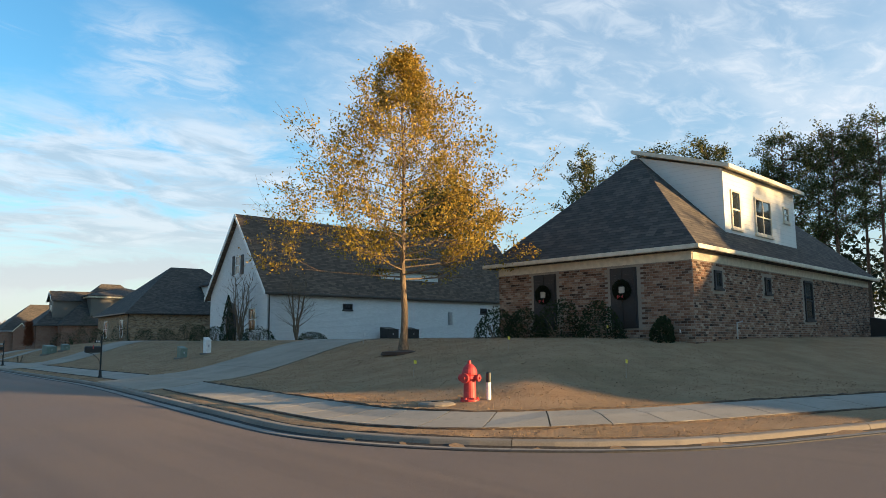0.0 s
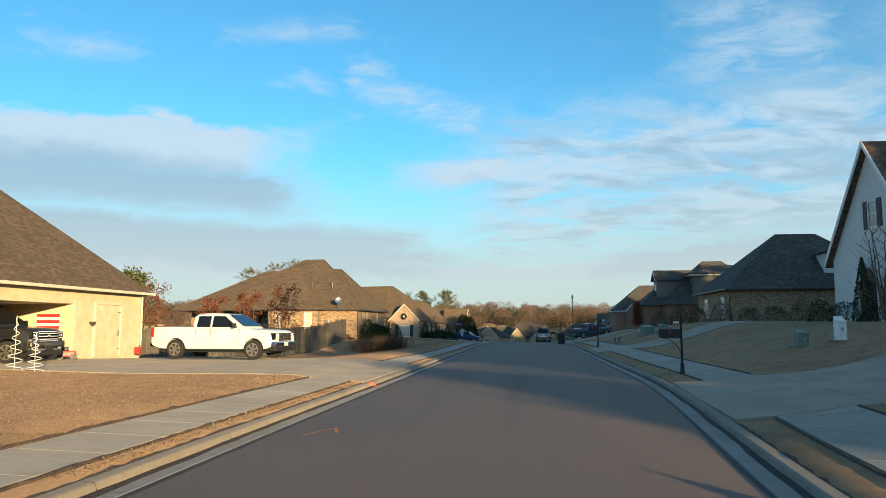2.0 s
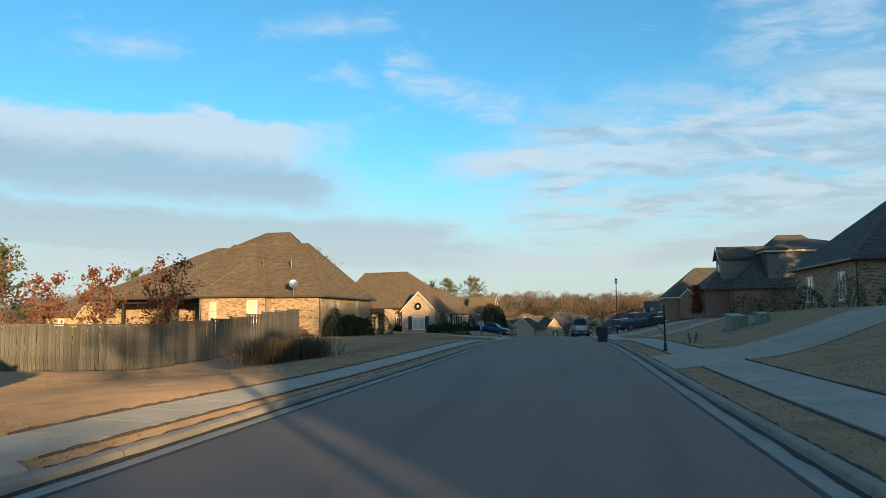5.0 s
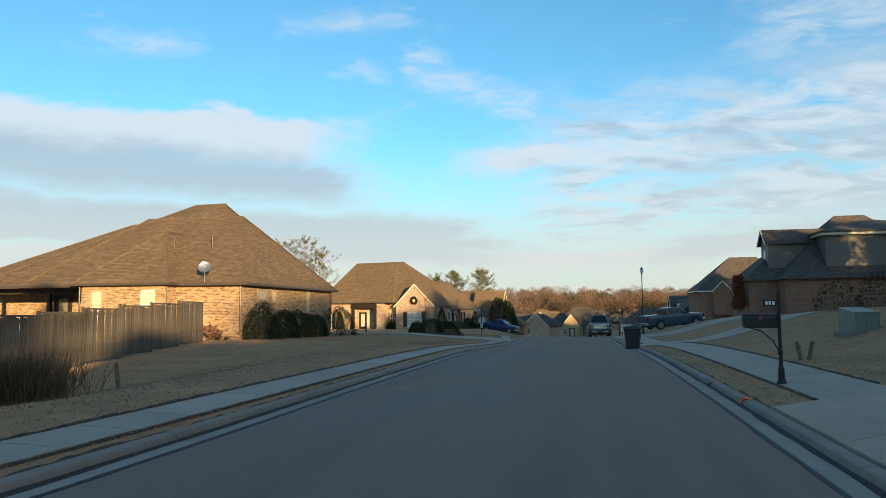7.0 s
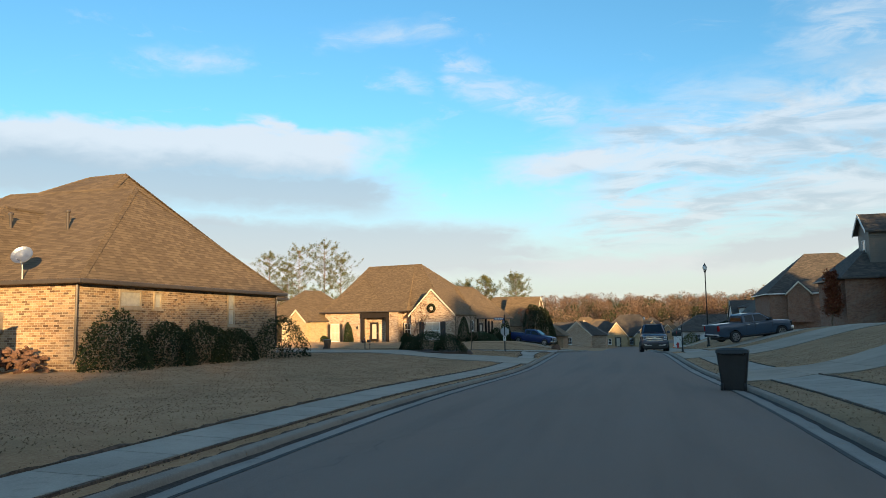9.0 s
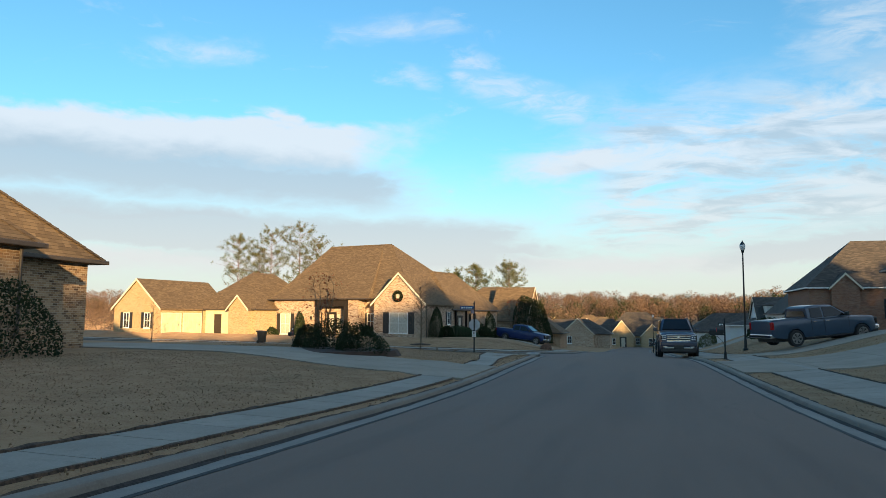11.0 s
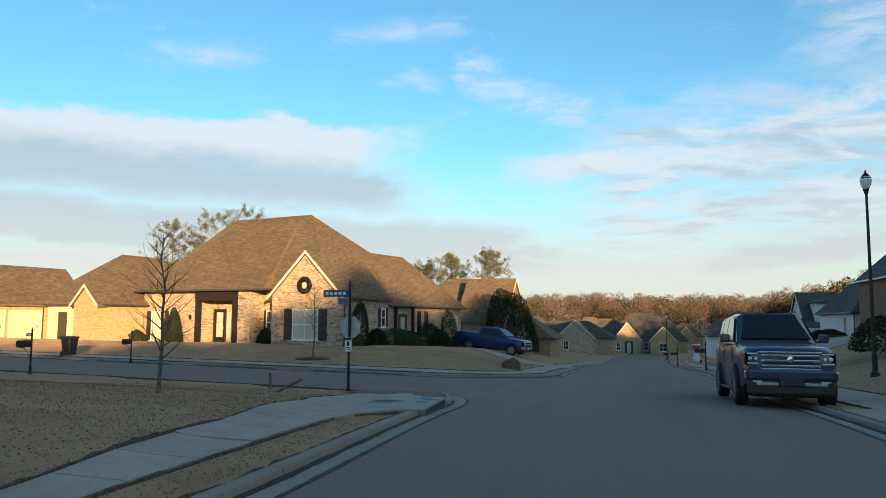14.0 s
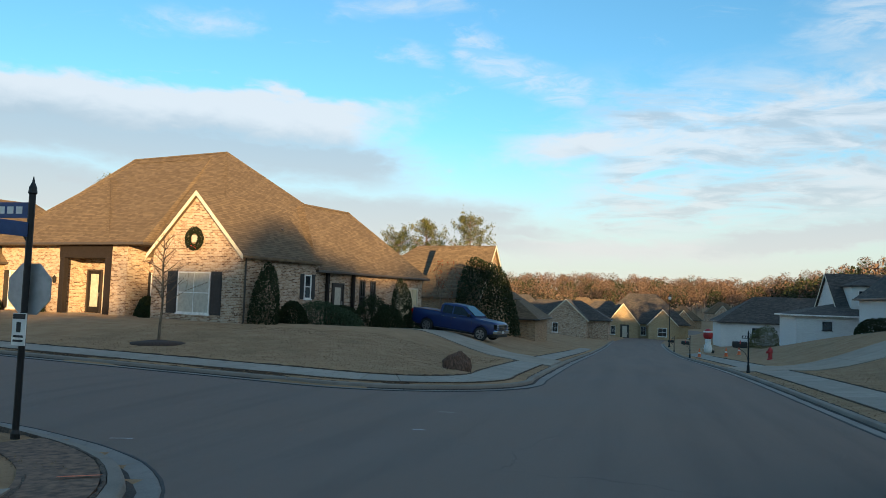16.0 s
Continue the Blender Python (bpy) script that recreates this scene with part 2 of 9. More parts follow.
def shingle_mat(name, a, b, c):
    """Asphalt shingles: staggered tabs with their own tones, a thin shade line painted in under each course."""
    m = Net(name, 0.92, spec=0.2)
    uv = m.coords("UV")
    s = m.node("ShaderNodeSeparateXYZ")
    m.link(uv, s.inputs[0])
    h, w = 0.145, 0.30
    vv = m.math("DIVIDE", s.outputs[1], h)
    row, fy = m.math("FLOOR", vv), m.math("FRACT", vv)
    jog = m.nt.nodes.new("ShaderNodeTexWhiteNoise")
    jog.noise_dimensions = "1D"
    m.link(row, jog.inputs["W"])
    uu = m.math("ADD", m.math("DIVIDE", s.outputs[0], w), m.math("MULTIPLY", jog.outputs["Value"], 5.0))
    col, fx = m.math("FLOOR", uu), m.math("FRACT", uu)
    idv = m.node("ShaderNodeCombineXYZ")
    m.link(col, idv.inputs[0]), m.link(row, idv.inputs[1])
    wn = m.nt.nodes.new("ShaderNodeTexWhiteNoise")
    wn.noise_dimensions = "2D"
    m.link(idv.outputs[0], wn.inputs["Vector"])
    tone = m.ramp(wn.outputs["Value"], [(0.0, a), (0.5, b), (1.0, c)])
    obj = m.coords()
    tone = m.mix(m.range(m.noise(obj, 0.5, 5), 0.35, 0.75, 0, 0.45), tone, a)
    tone = m.mix(m.range(m.noise(obj, 120, 2), 0.4, 0.7, 0, 0.35), tone, c)
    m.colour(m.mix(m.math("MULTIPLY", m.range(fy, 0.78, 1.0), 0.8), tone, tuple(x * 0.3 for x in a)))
    m.bump(m.math("SUBTRACT", m.math("ADD", m.math("SUBTRACT", 1.0, fy), m.math("MULTIPLY", wn.outputs["Value"], 0.5)), m.math("MULTIPLY", m.range(fx, 0.93, 1.0), 0.5)), 0.55, 0.02)
    return m.mat


def siding_mat(name, c, board=0.16):
    """Lapped boards, the shade line at each lap put into the colour."""
    m = Net(name, 0.6)
    uv = m.coords("UV")
    s = m.node("ShaderNodeSeparateXYZ")
    m.link(uv, s.inputs[0])
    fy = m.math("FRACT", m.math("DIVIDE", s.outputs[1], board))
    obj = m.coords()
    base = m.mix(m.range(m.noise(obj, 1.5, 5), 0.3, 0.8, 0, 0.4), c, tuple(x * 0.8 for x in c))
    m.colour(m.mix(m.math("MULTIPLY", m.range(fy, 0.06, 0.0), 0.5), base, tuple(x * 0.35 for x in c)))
    m.bump(m.math("SUBTRACT", 1.0, fy), 0.6, 0.02)
    return m.mat


def asphalt_mat():
    m = Net("asphalt", 0.88, spec=0.35)
    o = m.coords()
    f = m.noise(o, 0.25, 6, 0.6)
    g = m.noise(o, 160, 3, 0.7)
    c = m.mix(m.range(f, 0.35, 0.7), (0.124, 0.084, 0.064), (0.165, 0.114, 0.086))
    c = m.mix(m.range(g, 0.35, 0.7), c, (0.24, 0.186, 0.15))
    st = m.node("ShaderNodeMapping")
    st.inputs["Scale"].default_value = (0.9, 0.05, 1)
    m.link(o, st.inputs[0])
    c = m.mix(m.range(m.noise(st.outputs[0], 1.4, 4), 0.45, 0.7, 0, 0.30), c, (0.09, 0.07, 0.06))
    v = m.node("ShaderNodeTexVoronoi", Scale=0.16, feature="DISTANCE_TO_EDGE")
    wob = m.node("ShaderNodeVectorMath", operation="ADD")
    nz = m.node("ShaderNodeTexNoise", Scale=0.9, Detail=4.0)
    m.link(o, nz.inputs["Vector"])
    m.link(o, wob.inputs[0]), m.link(nz.outputs["Color"], wob.inputs[1])
    m.link(wob.outputs[0], v.inputs["Vector"])
    crack = m.math("MULTIPLY", m.range(v.outputs["Distance"], 0.003, 0.0), m.range(m.noise(o, 0.11, 2), 0.55, 0.65, 0, 0.35))
    c = m.mix(crack, c, (0.03, 0.028, 0.027))
    m.colour(c)
    m.bump(g, 0.35, 0.008)
    m.rough(m.range(f, 0.3, 0.7, 0.78, 0.95))
    return m.mat


def concrete_mat(name="concrete", tone=(0.25, 0.218, 0.182), stain=0.5):
    m = Net(name, 0.9, spec=0.3)
    m.bsdf.inputs["Diffuse Roughness"].default_value = 0.25
    o = m.coords()
    f, g, k = m.noise(o, 0.7, 6, 0.6), m.noise(o, 45, 4), m.noise(o, 6, 5)
    c = m.mix(m.range(f, 0.3, 0.75), tone, tuple(x * 0.72 for x in tone))
    c = m.mix(m.range(k, 0.5, 0.8, 0, stain), c, tuple(x * 0.5 for x in tone))
    c = m.mix(m.range(g, 0.4, 0.75, 0, 0.4), c, tuple(min(1, x * 1.25) for x in tone))
    oi = m.nt.nodes.new("ShaderNodeObjectInfo")
    c = m.mix(m.math("MULTIPLY", oi.outputs["Random"], 0.22), c, tuple(x * 0.55 for x in tone))
    m.colour(c)
    m.bump(g, 0.3, 0.006)
    return m.mat


def grass_ground_mat():
    """Dormant winter lawn: straw with worn soil and a little green left in it."""
    m = Net("dormant_lawn", 0.97, spec=0.1)
    m.bsdf.inputs["Diffuse Roughness"].default_value = 0.7
    o = m.coords()
    a, b, c3 = m.noise(o, 0.14, 5, 0.6), m.noise(o, 1.3, 6, 0.65), m.noise(o, 26, 5, 0.7)
    col = m.mix(m.range(b, 0.3, 0.72), (0.29, 0.180, 0.103), (0.40, 0.264, 0.157))
    col = m.mix(m.range(a, 0.50, 0.68, 0, 0.3), col, (0.22, 0.15, 0.09))
    col = m.mix(m.range(c3, 0.42, 0.75, 0, 0.75), col, (0.42, 0.29, 0.175))
    col = m.mix(m.range(c3, 0.46, 0.25, 0, 0.4), col, (0.13, 0.088, 0.055))
    col = m.mix(m.range(m.noise(o, 0.35, 5, 0.6), 0.48, 0.72, 0, 0.4), col, (0.17, 0.135, 0.075))
    m.colour(col)
    m.bump(m.math("ADD", c3, m.math("MULTIPLY", m.noise(o, 70, 3), 0.8)), 0.6, 0.035)
    return m.mat


def wood_mat(name, a, b, rough=0.85):
    m = Net(name, rough, spec=0.25)
    o = m.coords()
    st = m.node("ShaderNodeMapping")
    st.inputs["Scale"].default_value = (14, 14, 0.9)
    m.link(o, st.inputs[0])
    g = m.noise(st.outputs[0], 3, 6, 0.65)
    oi = m.nt.nodes.new("ShaderNodeObjectInfo")
    c = m.mix(m.range(g, 0.3, 0.75), a, b)
    c = m.mix(m.math("MULTIPLY", oi.outputs["Random"], 0.5), c, tuple(x * 0.5 for x in a))
    m.colour(c)
    m.bump(g, 0.4, 0.006)
    return m.mat


def bark_mat(name, a, b):
    m = Net(name, 0.95, spec=0.1)
    o = m.coords()
    st = m.node("ShaderNodeMapping")
    st.inputs["Scale"].default_value = (9, 9, 2)
    m.link(o, st.inputs[0])
    g = m.noise(st.outputs[0], 3, 6, 0.7)
    m.colour(m.mix(m.range(g, 0.35, 0.65), a, b))
    m.bump(g, 0.8, 0.03)
    return m.mat


def leaf_mat(name, tones, trans=0.25):
    """Leaves, each clump with its own tone, letting some light through."""
    m = Net(name, 0.8, spec=0.12)
    g = m.nt.nodes.new("ShaderNodeNewGeometry")
    k = len(tones)
    c = m.ramp(g.outputs["Random Per Island"], [(i / max(1, k - 1), t) for i, t in enumerate(tones)])
    c = m.mix(m.range(m.noise(m.coords(), 0.7, 3), 0.35, 0.7, 0, 0.6), c, tones[0])
    m.colour(c)
    tr = m.nt.nodes.new("ShaderNodeBsdfTranslucent")
    m.link(c, tr.inputs["Color"])
    mx = m.nt.nodes.new("ShaderNodeMixShader")
    mx.inputs[0].default_value = trans
    out = m.nt.nodes["Material Output"]
    m.link(m.bsdf.outputs[0], mx.inputs[1]), m.link(tr.outputs[0], mx.inputs[2]), m.link(mx.outputs[0], out.inputs["Surface"])
    return m.mat


def glass_mat(name, tint=(0.02, 0.025, 0.03), rough=0.04):
    """Window glass in front of a dark room: dark, and as glossy as glass."""
    m = Net(name, rough, spec=0.9)
    m.colour(m.mix(m.range(m.noise(m.coords(), 1.3, 2), 0.3, 0.7), tint, tuple(x * 1.7 for x in tint)))
    m.bsdf.inputs["Coat Weight"].default_value = 0.5
    return m.mat


M_ASPHALT = asphalt_mat()
M_CONC = concrete_mat()
M_WALK = concrete_mat("walk_concrete", (0.33, 0.30, 0.255), 0.6)
M_DRIVE = concrete_mat("drive_concrete", (0.34, 0.29, 0.23), 0.4)
M_LAWN = grass_ground_mat()
M_BRICK_MIX = brick_mat("mottled_brown_brick", [(0.03, 0.02, 0.017), (0.20, 0.105, 0.068), (0.29, 0.165, 0.108), (0.37, 0.25, 0.175), (0.24, 0.13, 0.085), (0.44, 0.34, 0.265)], (0.36, 0.31, 0.255))
M_BRICK_TAN = brick_mat("tan_brick", [(0.09, 0.055, 0.034), (0.32, 0.195, 0.105), (0.41, 0.27, 0.15), (0.15, 0.088, 0.052), (0.46, 0.33, 0.205), (0.26, 0.15, 0.085)], (0.46, 0.385, 0.29))
M_BRICK_ROSE = brick_mat("rose_tan_brick", [(0.13, 0.075, 0.048), (0.33, 0.215, 0.14), (0.45, 0.325, 0.225), (0.54, 0.43, 0.33), (0.24, 0.14, 0.09)], (0.56, 0.48, 0.39))
M_BRICK_RED = brick_mat("dark_red_brick", [(0.16, 0.075, 0.05), (0.24, 0.11, 0.07), (0.30, 0.16, 0.10), (0.20, 0.09, 0.06)], (0.32, 0.26, 0.21))
M_BRICK_WHITE = brick_mat("white_painted_brick", [(0.66, 0.66, 0.64), (0.72, 0.72, 0.70), (0.76, 0.76, 0.74), (0.70, 0.70, 0.69)], (0.60, 0.60, 0.59))
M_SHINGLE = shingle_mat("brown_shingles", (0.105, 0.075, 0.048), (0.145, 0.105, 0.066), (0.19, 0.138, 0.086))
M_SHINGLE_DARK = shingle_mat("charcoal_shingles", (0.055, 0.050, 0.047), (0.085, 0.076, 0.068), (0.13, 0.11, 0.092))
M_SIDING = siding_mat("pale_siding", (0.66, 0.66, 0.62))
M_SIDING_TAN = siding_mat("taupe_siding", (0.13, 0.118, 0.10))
M_TAN_FRAME = plain("tan_window_frame", (0.36, 0.29, 0.20), 0.6)
M_STUCCO = plain("cream_paint", (0.62, 0.52, 0.34), 0.8, vary=0.1, scale=2)
M_TRIM = plain("cream_trim", (0.62, 0.56, 0.44), 0.6)
M_WHITE = plain("white_trim", (0.74, 0.73, 0.70), 0.5)
M_GUTTER = plain("dark_bronze_gutter", (0.055, 0.045, 0.038), 0.45)
M_SHUTTER = plain("black_shutter", (0.02, 0.02, 0.022), 0.55)
M_GLASS = glass_mat("window_glass")
M_BLIND = plain("white_blind", (0.46, 0.43, 0.36), 0.7)
M_DOOR = plain("dark_door", (0.032, 0.024, 0.02), 0.45)
M_POST = plain("near_black_stained_timber", (0.017, 0.013, 0.012), 0.75, spec=0.25)
M_IRON = plain("black_cast_iron", (0.018, 0.019, 0.02), 0.45, 0.4)
M_STEEL = plain("galvanised_steel", (0.42, 0.43, 0.44), 0.4, 0.9)
M_BLACK = plain("black_plastic", (0.016, 0.017, 0.018), 0.5)
M_PAN = concrete_mat("gutter_concrete", (0.27, 0.25, 0.225), 0.6)
M_SILT = plain("gutter_silt", (0.035, 0.028, 0.024), 0.97, vary=0.5, scale=25)
M_TAR = plain("tar_seam", (0.03, 0.028, 0.027), 0.8, vary=0.4, scale=18)
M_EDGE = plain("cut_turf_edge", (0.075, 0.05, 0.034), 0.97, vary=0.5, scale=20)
M_DARKGREEN = plain("cabinet_green", (0.15, 0.20, 0.165), 0.5)


# ---- building helpers ----
def smooth(a, b, x):
    t = min(1.0, max(0.0, (x - a) / (b - a)))
    return t * t * (3 - 2 * t)


def curve(knots, x):
    """Straight lines between knots."""
    if x <= knots[0][0]:
        return knots[0][1]
    for (a, u), (b, v) in zip(knots, knots[1:]):
        if x <= b:
            return u + (v - u) * (x - a) / (b - a)
    return knots[-1][1]


def unwrap(bm):
    """Writes metres along and up each face into the unwrap."""
    layer = bm.loops.layers.uv.verify()
    bm.normal_update()
    for f in bm.faces:
        n = f.normal
        if abs(n.z) > 0.985:
            u, v = Vector((1, 0, 0)), Vector((0, 1, 0))
        else:
            u = Vector((-n.y, n.x, 0)).normalized()
            v = n.cross(u)
        for lp in f.loops:
            lp[layer].uv = (lp.vert.co.dot(u), lp.vert.co.dot(v))


def mesh(name, bm, mat, shade=False):
    unwrap(bm)
    me = bpy.data.meshes.new(name)
    bm.to_mesh(me)
    bm.free()
    me.materials.append(mat)
    if shade:
        for p in me.polygons:
            p.use_smooth = True
    return me


def part(name, bm, mat, parent=None, label="", shade=False):
    ob = new(name, mesh(name, bm, mat, shade))
    ob.parent = parent
    if label:
        tagged(ob, label)
    return ob


def thing(name, m, label, category, group="", kind=""):
    ob = new(name)
    ob.empty_display_size = 0.3
    ob.matrix_basis = m
    return tagged(ob, label, category, group, kind)


def box(bm, x0, y0, z0, x1, y1, z1, bevel=0.0):
    r = bmesh.ops.create_cube(bm, size=1)
    for v in r["verts"]:
        v.co = Vector(((x0 + x1) / 2 + v.co.x * (x1 - x0), (y0 + y1) / 2 + v.co.y * (y1 - y0), (z0 + z1) / 2 + v.co.z * (z1 - z0)))
    if bevel:
        edges = {e for v in r["verts"] for e in v.link_edges}
        bmesh.ops.bevel(bm, geom=list(edges), offset=bevel, segments=2, affect="EDGES", profile=0.6)
    return bm


def solid(bm, pts, faces):
    vs = [bm.verts.new(p) for p in pts]
    for f in faces:
        bm.faces.new([vs[i] for i in f])
    return vs


def tube(bm, pts, radii, seg=8, cap=True):
    """A round bar through points."""
    rings = []
    for i, p in enumerate(pts):
        p = Vector(p)
        d = (Vector(pts[min(i + 1, len(pts) - 1)]) - Vector(pts[max(i - 1, 0)])).normalized()
        a = d.cross(Vector((0, 0, 1)) if abs(d.z) < 0.9 else Vector((1, 0, 0))).normalized()
        b = d.cross(a)
        r = radii[i] if isinstance(radii, (list, tuple)) else radii
        rings.append([bm.verts.new(p + a * (r * math.cos(2 * math.pi * k / seg)) + b * (r * math.sin(2 * math.pi * k / seg))) for k in range(seg)])
    for u, v in zip(rings, rings[1:]):
        for k in range(seg):
            bm.faces.new((u[k], v[k], v[(k + 1) % seg], u[(k + 1) % seg]))
    if cap:
        bm.faces.new(list(reversed(rings[0])))
        bm.faces.new(rings[-1])
    return bm


def lathe(bm, profile, seg=14, at=(0, 0, 0), axis="z"):
    """Turns (radius, height) pairs round an axis."""
    rings = []
    for r, h in profile:
        ring = []
        for k in range(seg):
            a = 2 * math.pi * k / seg
            c, s = r * math.cos(a), r * math.sin(a)
            p = {"z": (c, s, h), "y": (c, h, s), "x": (h, c, s)}[axis]
            ring.append(bm.verts.new(Vector(p) + Vector(at)))
        rings.append(ring)
    for u, v in zip(rings, rings[1:]):
        for k in range(seg):
            bm.faces.new((u[k], u[(k + 1) % seg], v[(k + 1) % seg], v[k]))
    bm.faces.new(list(reversed(rings[0])))
    bm.faces.new(rings[-1])
    bmesh.ops.recalc_face_normals(bm, faces=bm.faces)
    return bm


# ---- the lie of the land ----
ROAD_Z = [(-80, -2.2), (-20, -1.75), (0, -1.64), (9, -1.62), (14, -1.54), (20, -1.49), (27, -1.5), (43, -1.53), (52, -1.52), (58, -1.49), (66, -1.49), (76, -1.52), (82, -1.64), (88, -1.92), (93, -2.04), (100, -2.11), (106, -2.12), (112, -2.16), (117, -2.28), (122, -2.55), (128, -2.8), (134, -2.97), (140, -3.15), (150, -3.5), (180, -4.95), (200, -5.7), (215, -6.1), (240, -6.5), (300, -7.4), (420, -7.4), (800, -4.0)]
ROAD_X = [(-80, 6.68), (40, 6.72), (60, 6.78), (75, 6.70), (100, 6.40), (117, 6.05), (150, 5.75), (185, 5.4), (230, 5.6), (270, 9.0), (320, 20.0)]
HALF = 3.62         # from the crown to the kerb's face
A_LO, A_HI, A_R, A_SLANT = 1.4, 10.05, 4.8, 0.28     # the side street on the right, near the start
B_LO, B_HI, B_R, B_SLANT = 125.3, 133.0, 5.0, 0.12   # the side street on the left
B_WIDER = 0.42
B_RN = 6.7           # its nearer corner is the wider one
RISE_R = [(-40, 0.6), (5, 1.2), (15, 1.5), (60, 1.75), (90, 1.9), (115, 1.7), (140, 1.7), (161, 2.6), (175, 2.2), (190, 1.4), (210, 0.9), (240, 0.8)]
RISE_L = [(-40, 0.3), (30, 0.08), (44, 0.03), (54, -0.35), (62, -0.62), (70, -0.3), (80, 0.35), (95, 0.6), (115, 0.45), (138, 0.45), (150, 1.25), (170, 1.25), (240, 0.6)]


def road_z(y):
    return sum(curve(ROAD_Z, y + d) for d in (-6, -3, 0, 3, 6)) / 5


def road_x(y):
    return sum(curve(ROAD_X, y + d) for d in (-10, -5, 0, 5, 10)) / 5


def half(y, side):
    """Half the street's width; on the right it narrows towards the first corner, on the left a little at midway, and widens before the second corner."""
    return HALF - 1.25 * smooth(36, 13, y) if side > 0 else HALF - 0.15 * smooth(45, 58, y) * smooth(108, 96, y) + B_WIDER * smooth(108, 119, y) * smooth(136, 128, y)


def over_kerb(x, y):
    """Metres outside the nearest kerb (below nought: on a carriageway)."""
    d = x - road_x(y)
    main = abs(d) - half(y, d)
    a = 99
    yb = y + B_SLANT * (x - 2)
    b = abs(yb - (B_LO + B_HI) / 2) - (B_HI - B_LO) / 2 if d < 0 else 99
    if d > 0:
        a = abs(y + A_SLANT * (x - 9) - (A_LO + A_HI) / 2) - (A_HI - A_LO) / 2
    over = min(main, a, b)
    # rounded corners
    for other, r in ((a, A_R), (b, B_RN if yb < 129 else B_R)):
        if other < r and main < r and other > 0 and main > 0:
            over = min(over, r - math.hypot(r - other, r - main))
    return over


def street_z(x, y):
    z = road_z(y)
    yb = y + B_SLANT * (x - 2)
    if x < road_x(y) - HALF:
        w = smooth(14, 2, abs(yb - 129.2) - 4) * smooth(0, 6, road_x(y) - HALF - x)
        z += (-2.97 + 0.008 * (-x) - z) * w
    elif x > road_x(y) + half(y, 1):
        w = smooth(12, 2, abs(y + A_SLANT * (x - 9) - 5.7) - 4) * smooth(0, 8, x - road_x(y) - half(y, 1))
        z += (-1.58 + 0.008 * (x - 10) - z) * w
    return z


def lie(x, y):
    """Height of the ground: flush with the streets, a low bank behind the kerb, then the lots' own rise or dip."""
    d = x - road_x(y)
    over = over_kerb(x, y)
    z = street_z(x, y)
    if d > 0:
        z += 0.10 * smooth(0.06, 0.24, over) + 0.10 * smooth(0.1, 2.6, over) + (curve(RISE_R, y) - 0.23) * smooth(2.4, 11.0, over)
    else:
        z += 0.10 * smooth(0.06, 0.24, over) + 0.06 * smooth(0.1, 2.6, over) + (curve(RISE_L, y) - 0.19) * smooth(2.2, 9.0, over)
    z += 0.05 * smooth(1.75, 2.1, over)
    hill = 13 * smooth(330, 700, y) + 20 * smooth(55, 170, d) * smooth(150, 300, y) + 5 * smooth(-90, -300, d) * smooth(200, 450, y)
    hill *= 1 + 0.25 * noise.noise((x * 0.006, y * 0.006, 3.0))
    return z + hill - 3.0 * smooth(60, 260, abs(d)) * smooth(-100, 150, y) - 0.07 * smooth(0.12, -0.1, over)


# ---- ground, streets, kerbs, walks ----
def steps(a, b, n):
    return [a + (b - a) * i / n for i in range(n + 1)]


def build_ground():
    xs = steps(-1200, -140, 14)[:-1] + steps(-140, -40, 25)[:-1] + steps(-40, -4, 36)[:-1] + steps(-4, 16, 50)[:-1] + steps(16, 50, 34)[:-1] + steps(50, 140, 22)[:-1] + steps(140, 1200, 14)
    ys = steps(-300, -40, 12)[:-1] + steps(-40, 160, 260)[:-1] + steps(160, 320, 50)[:-1] + steps(320, 2600, 30)
    bm = bmesh.new()
    rows = [[bm.verts.new((x, y, lie(x, y) + 0.02 * noise.noise((x * 0.8, y * 0.8, 0)) * smooth(0.6, 1.5, over_kerb(x, y)))) for x in xs] for y in ys]
    for r, s in zip(rows, rows[1:]):
        for i in range(len(xs) - 1):
            bm.faces.new((r[i], r[i + 1], s[i + 1], s[i]))
    ob = part("ground", bm, M_LAWN, shade=True)
    tagged(ob, "dormant straw-coloured winter lawn over gently rolling ground", "lawn", kind="structure")


def ribbon(name, left, right, mat, lift, kind_label, category, mouth=None):
    """A strip between two rows of points, laid on the streets' surface."""
    bm = bmesh.new()
    prev = None
    for p, q in zip(left, right):
        row = []
        for k in range(7):
            x, y = p[0] + (q[0] - p[0]) * k / 6, p[1] + (q[1] - p[1]) * k / 6
            crown = 0.07 * (1 - (2 * k / 6 - 1) ** 2)
            if mouth is not None:
                # a side street meets the main one level with its edge
                edge = road_x(y) + mouth * (half(y, mouth) - IN + 0.1)
                run = len(bm.verts) // 7
                if run == 0:
                    x = edge - mouth * 0.02
                crown *= smooth(0, 8, abs(x - edge))
            row.append(bm.verts.new((x, y, street_z(x, y) + lift + crown)))
        if prev:
            for k in range(6):
                bm.faces.new((prev[k], prev[k + 1], row[k + 1], row[k]))
        prev = row
    bmesh.ops.recalc_face_normals(bm, faces=bm.faces)
    for f in bm.faces:
        if f.normal.z < 0:
            f.normal_flip()
    return tagged(part(name, bm, mat, shade=True), kind_label, category, kind="structure")


IN = 0.30   # the gutter's width
main_ys = steps(-70, 330, 200)
ribbon("road", [(road_x(y) - half(y, -1) + IN - 0.1, y) for y in main_ys], [(road_x(y) + half(y, 1) - IN + 0.1, y) for y in main_ys], M_ASPHALT, 0.0, "worn reddish-grey asphalt street with faint tyre tracks", "road")


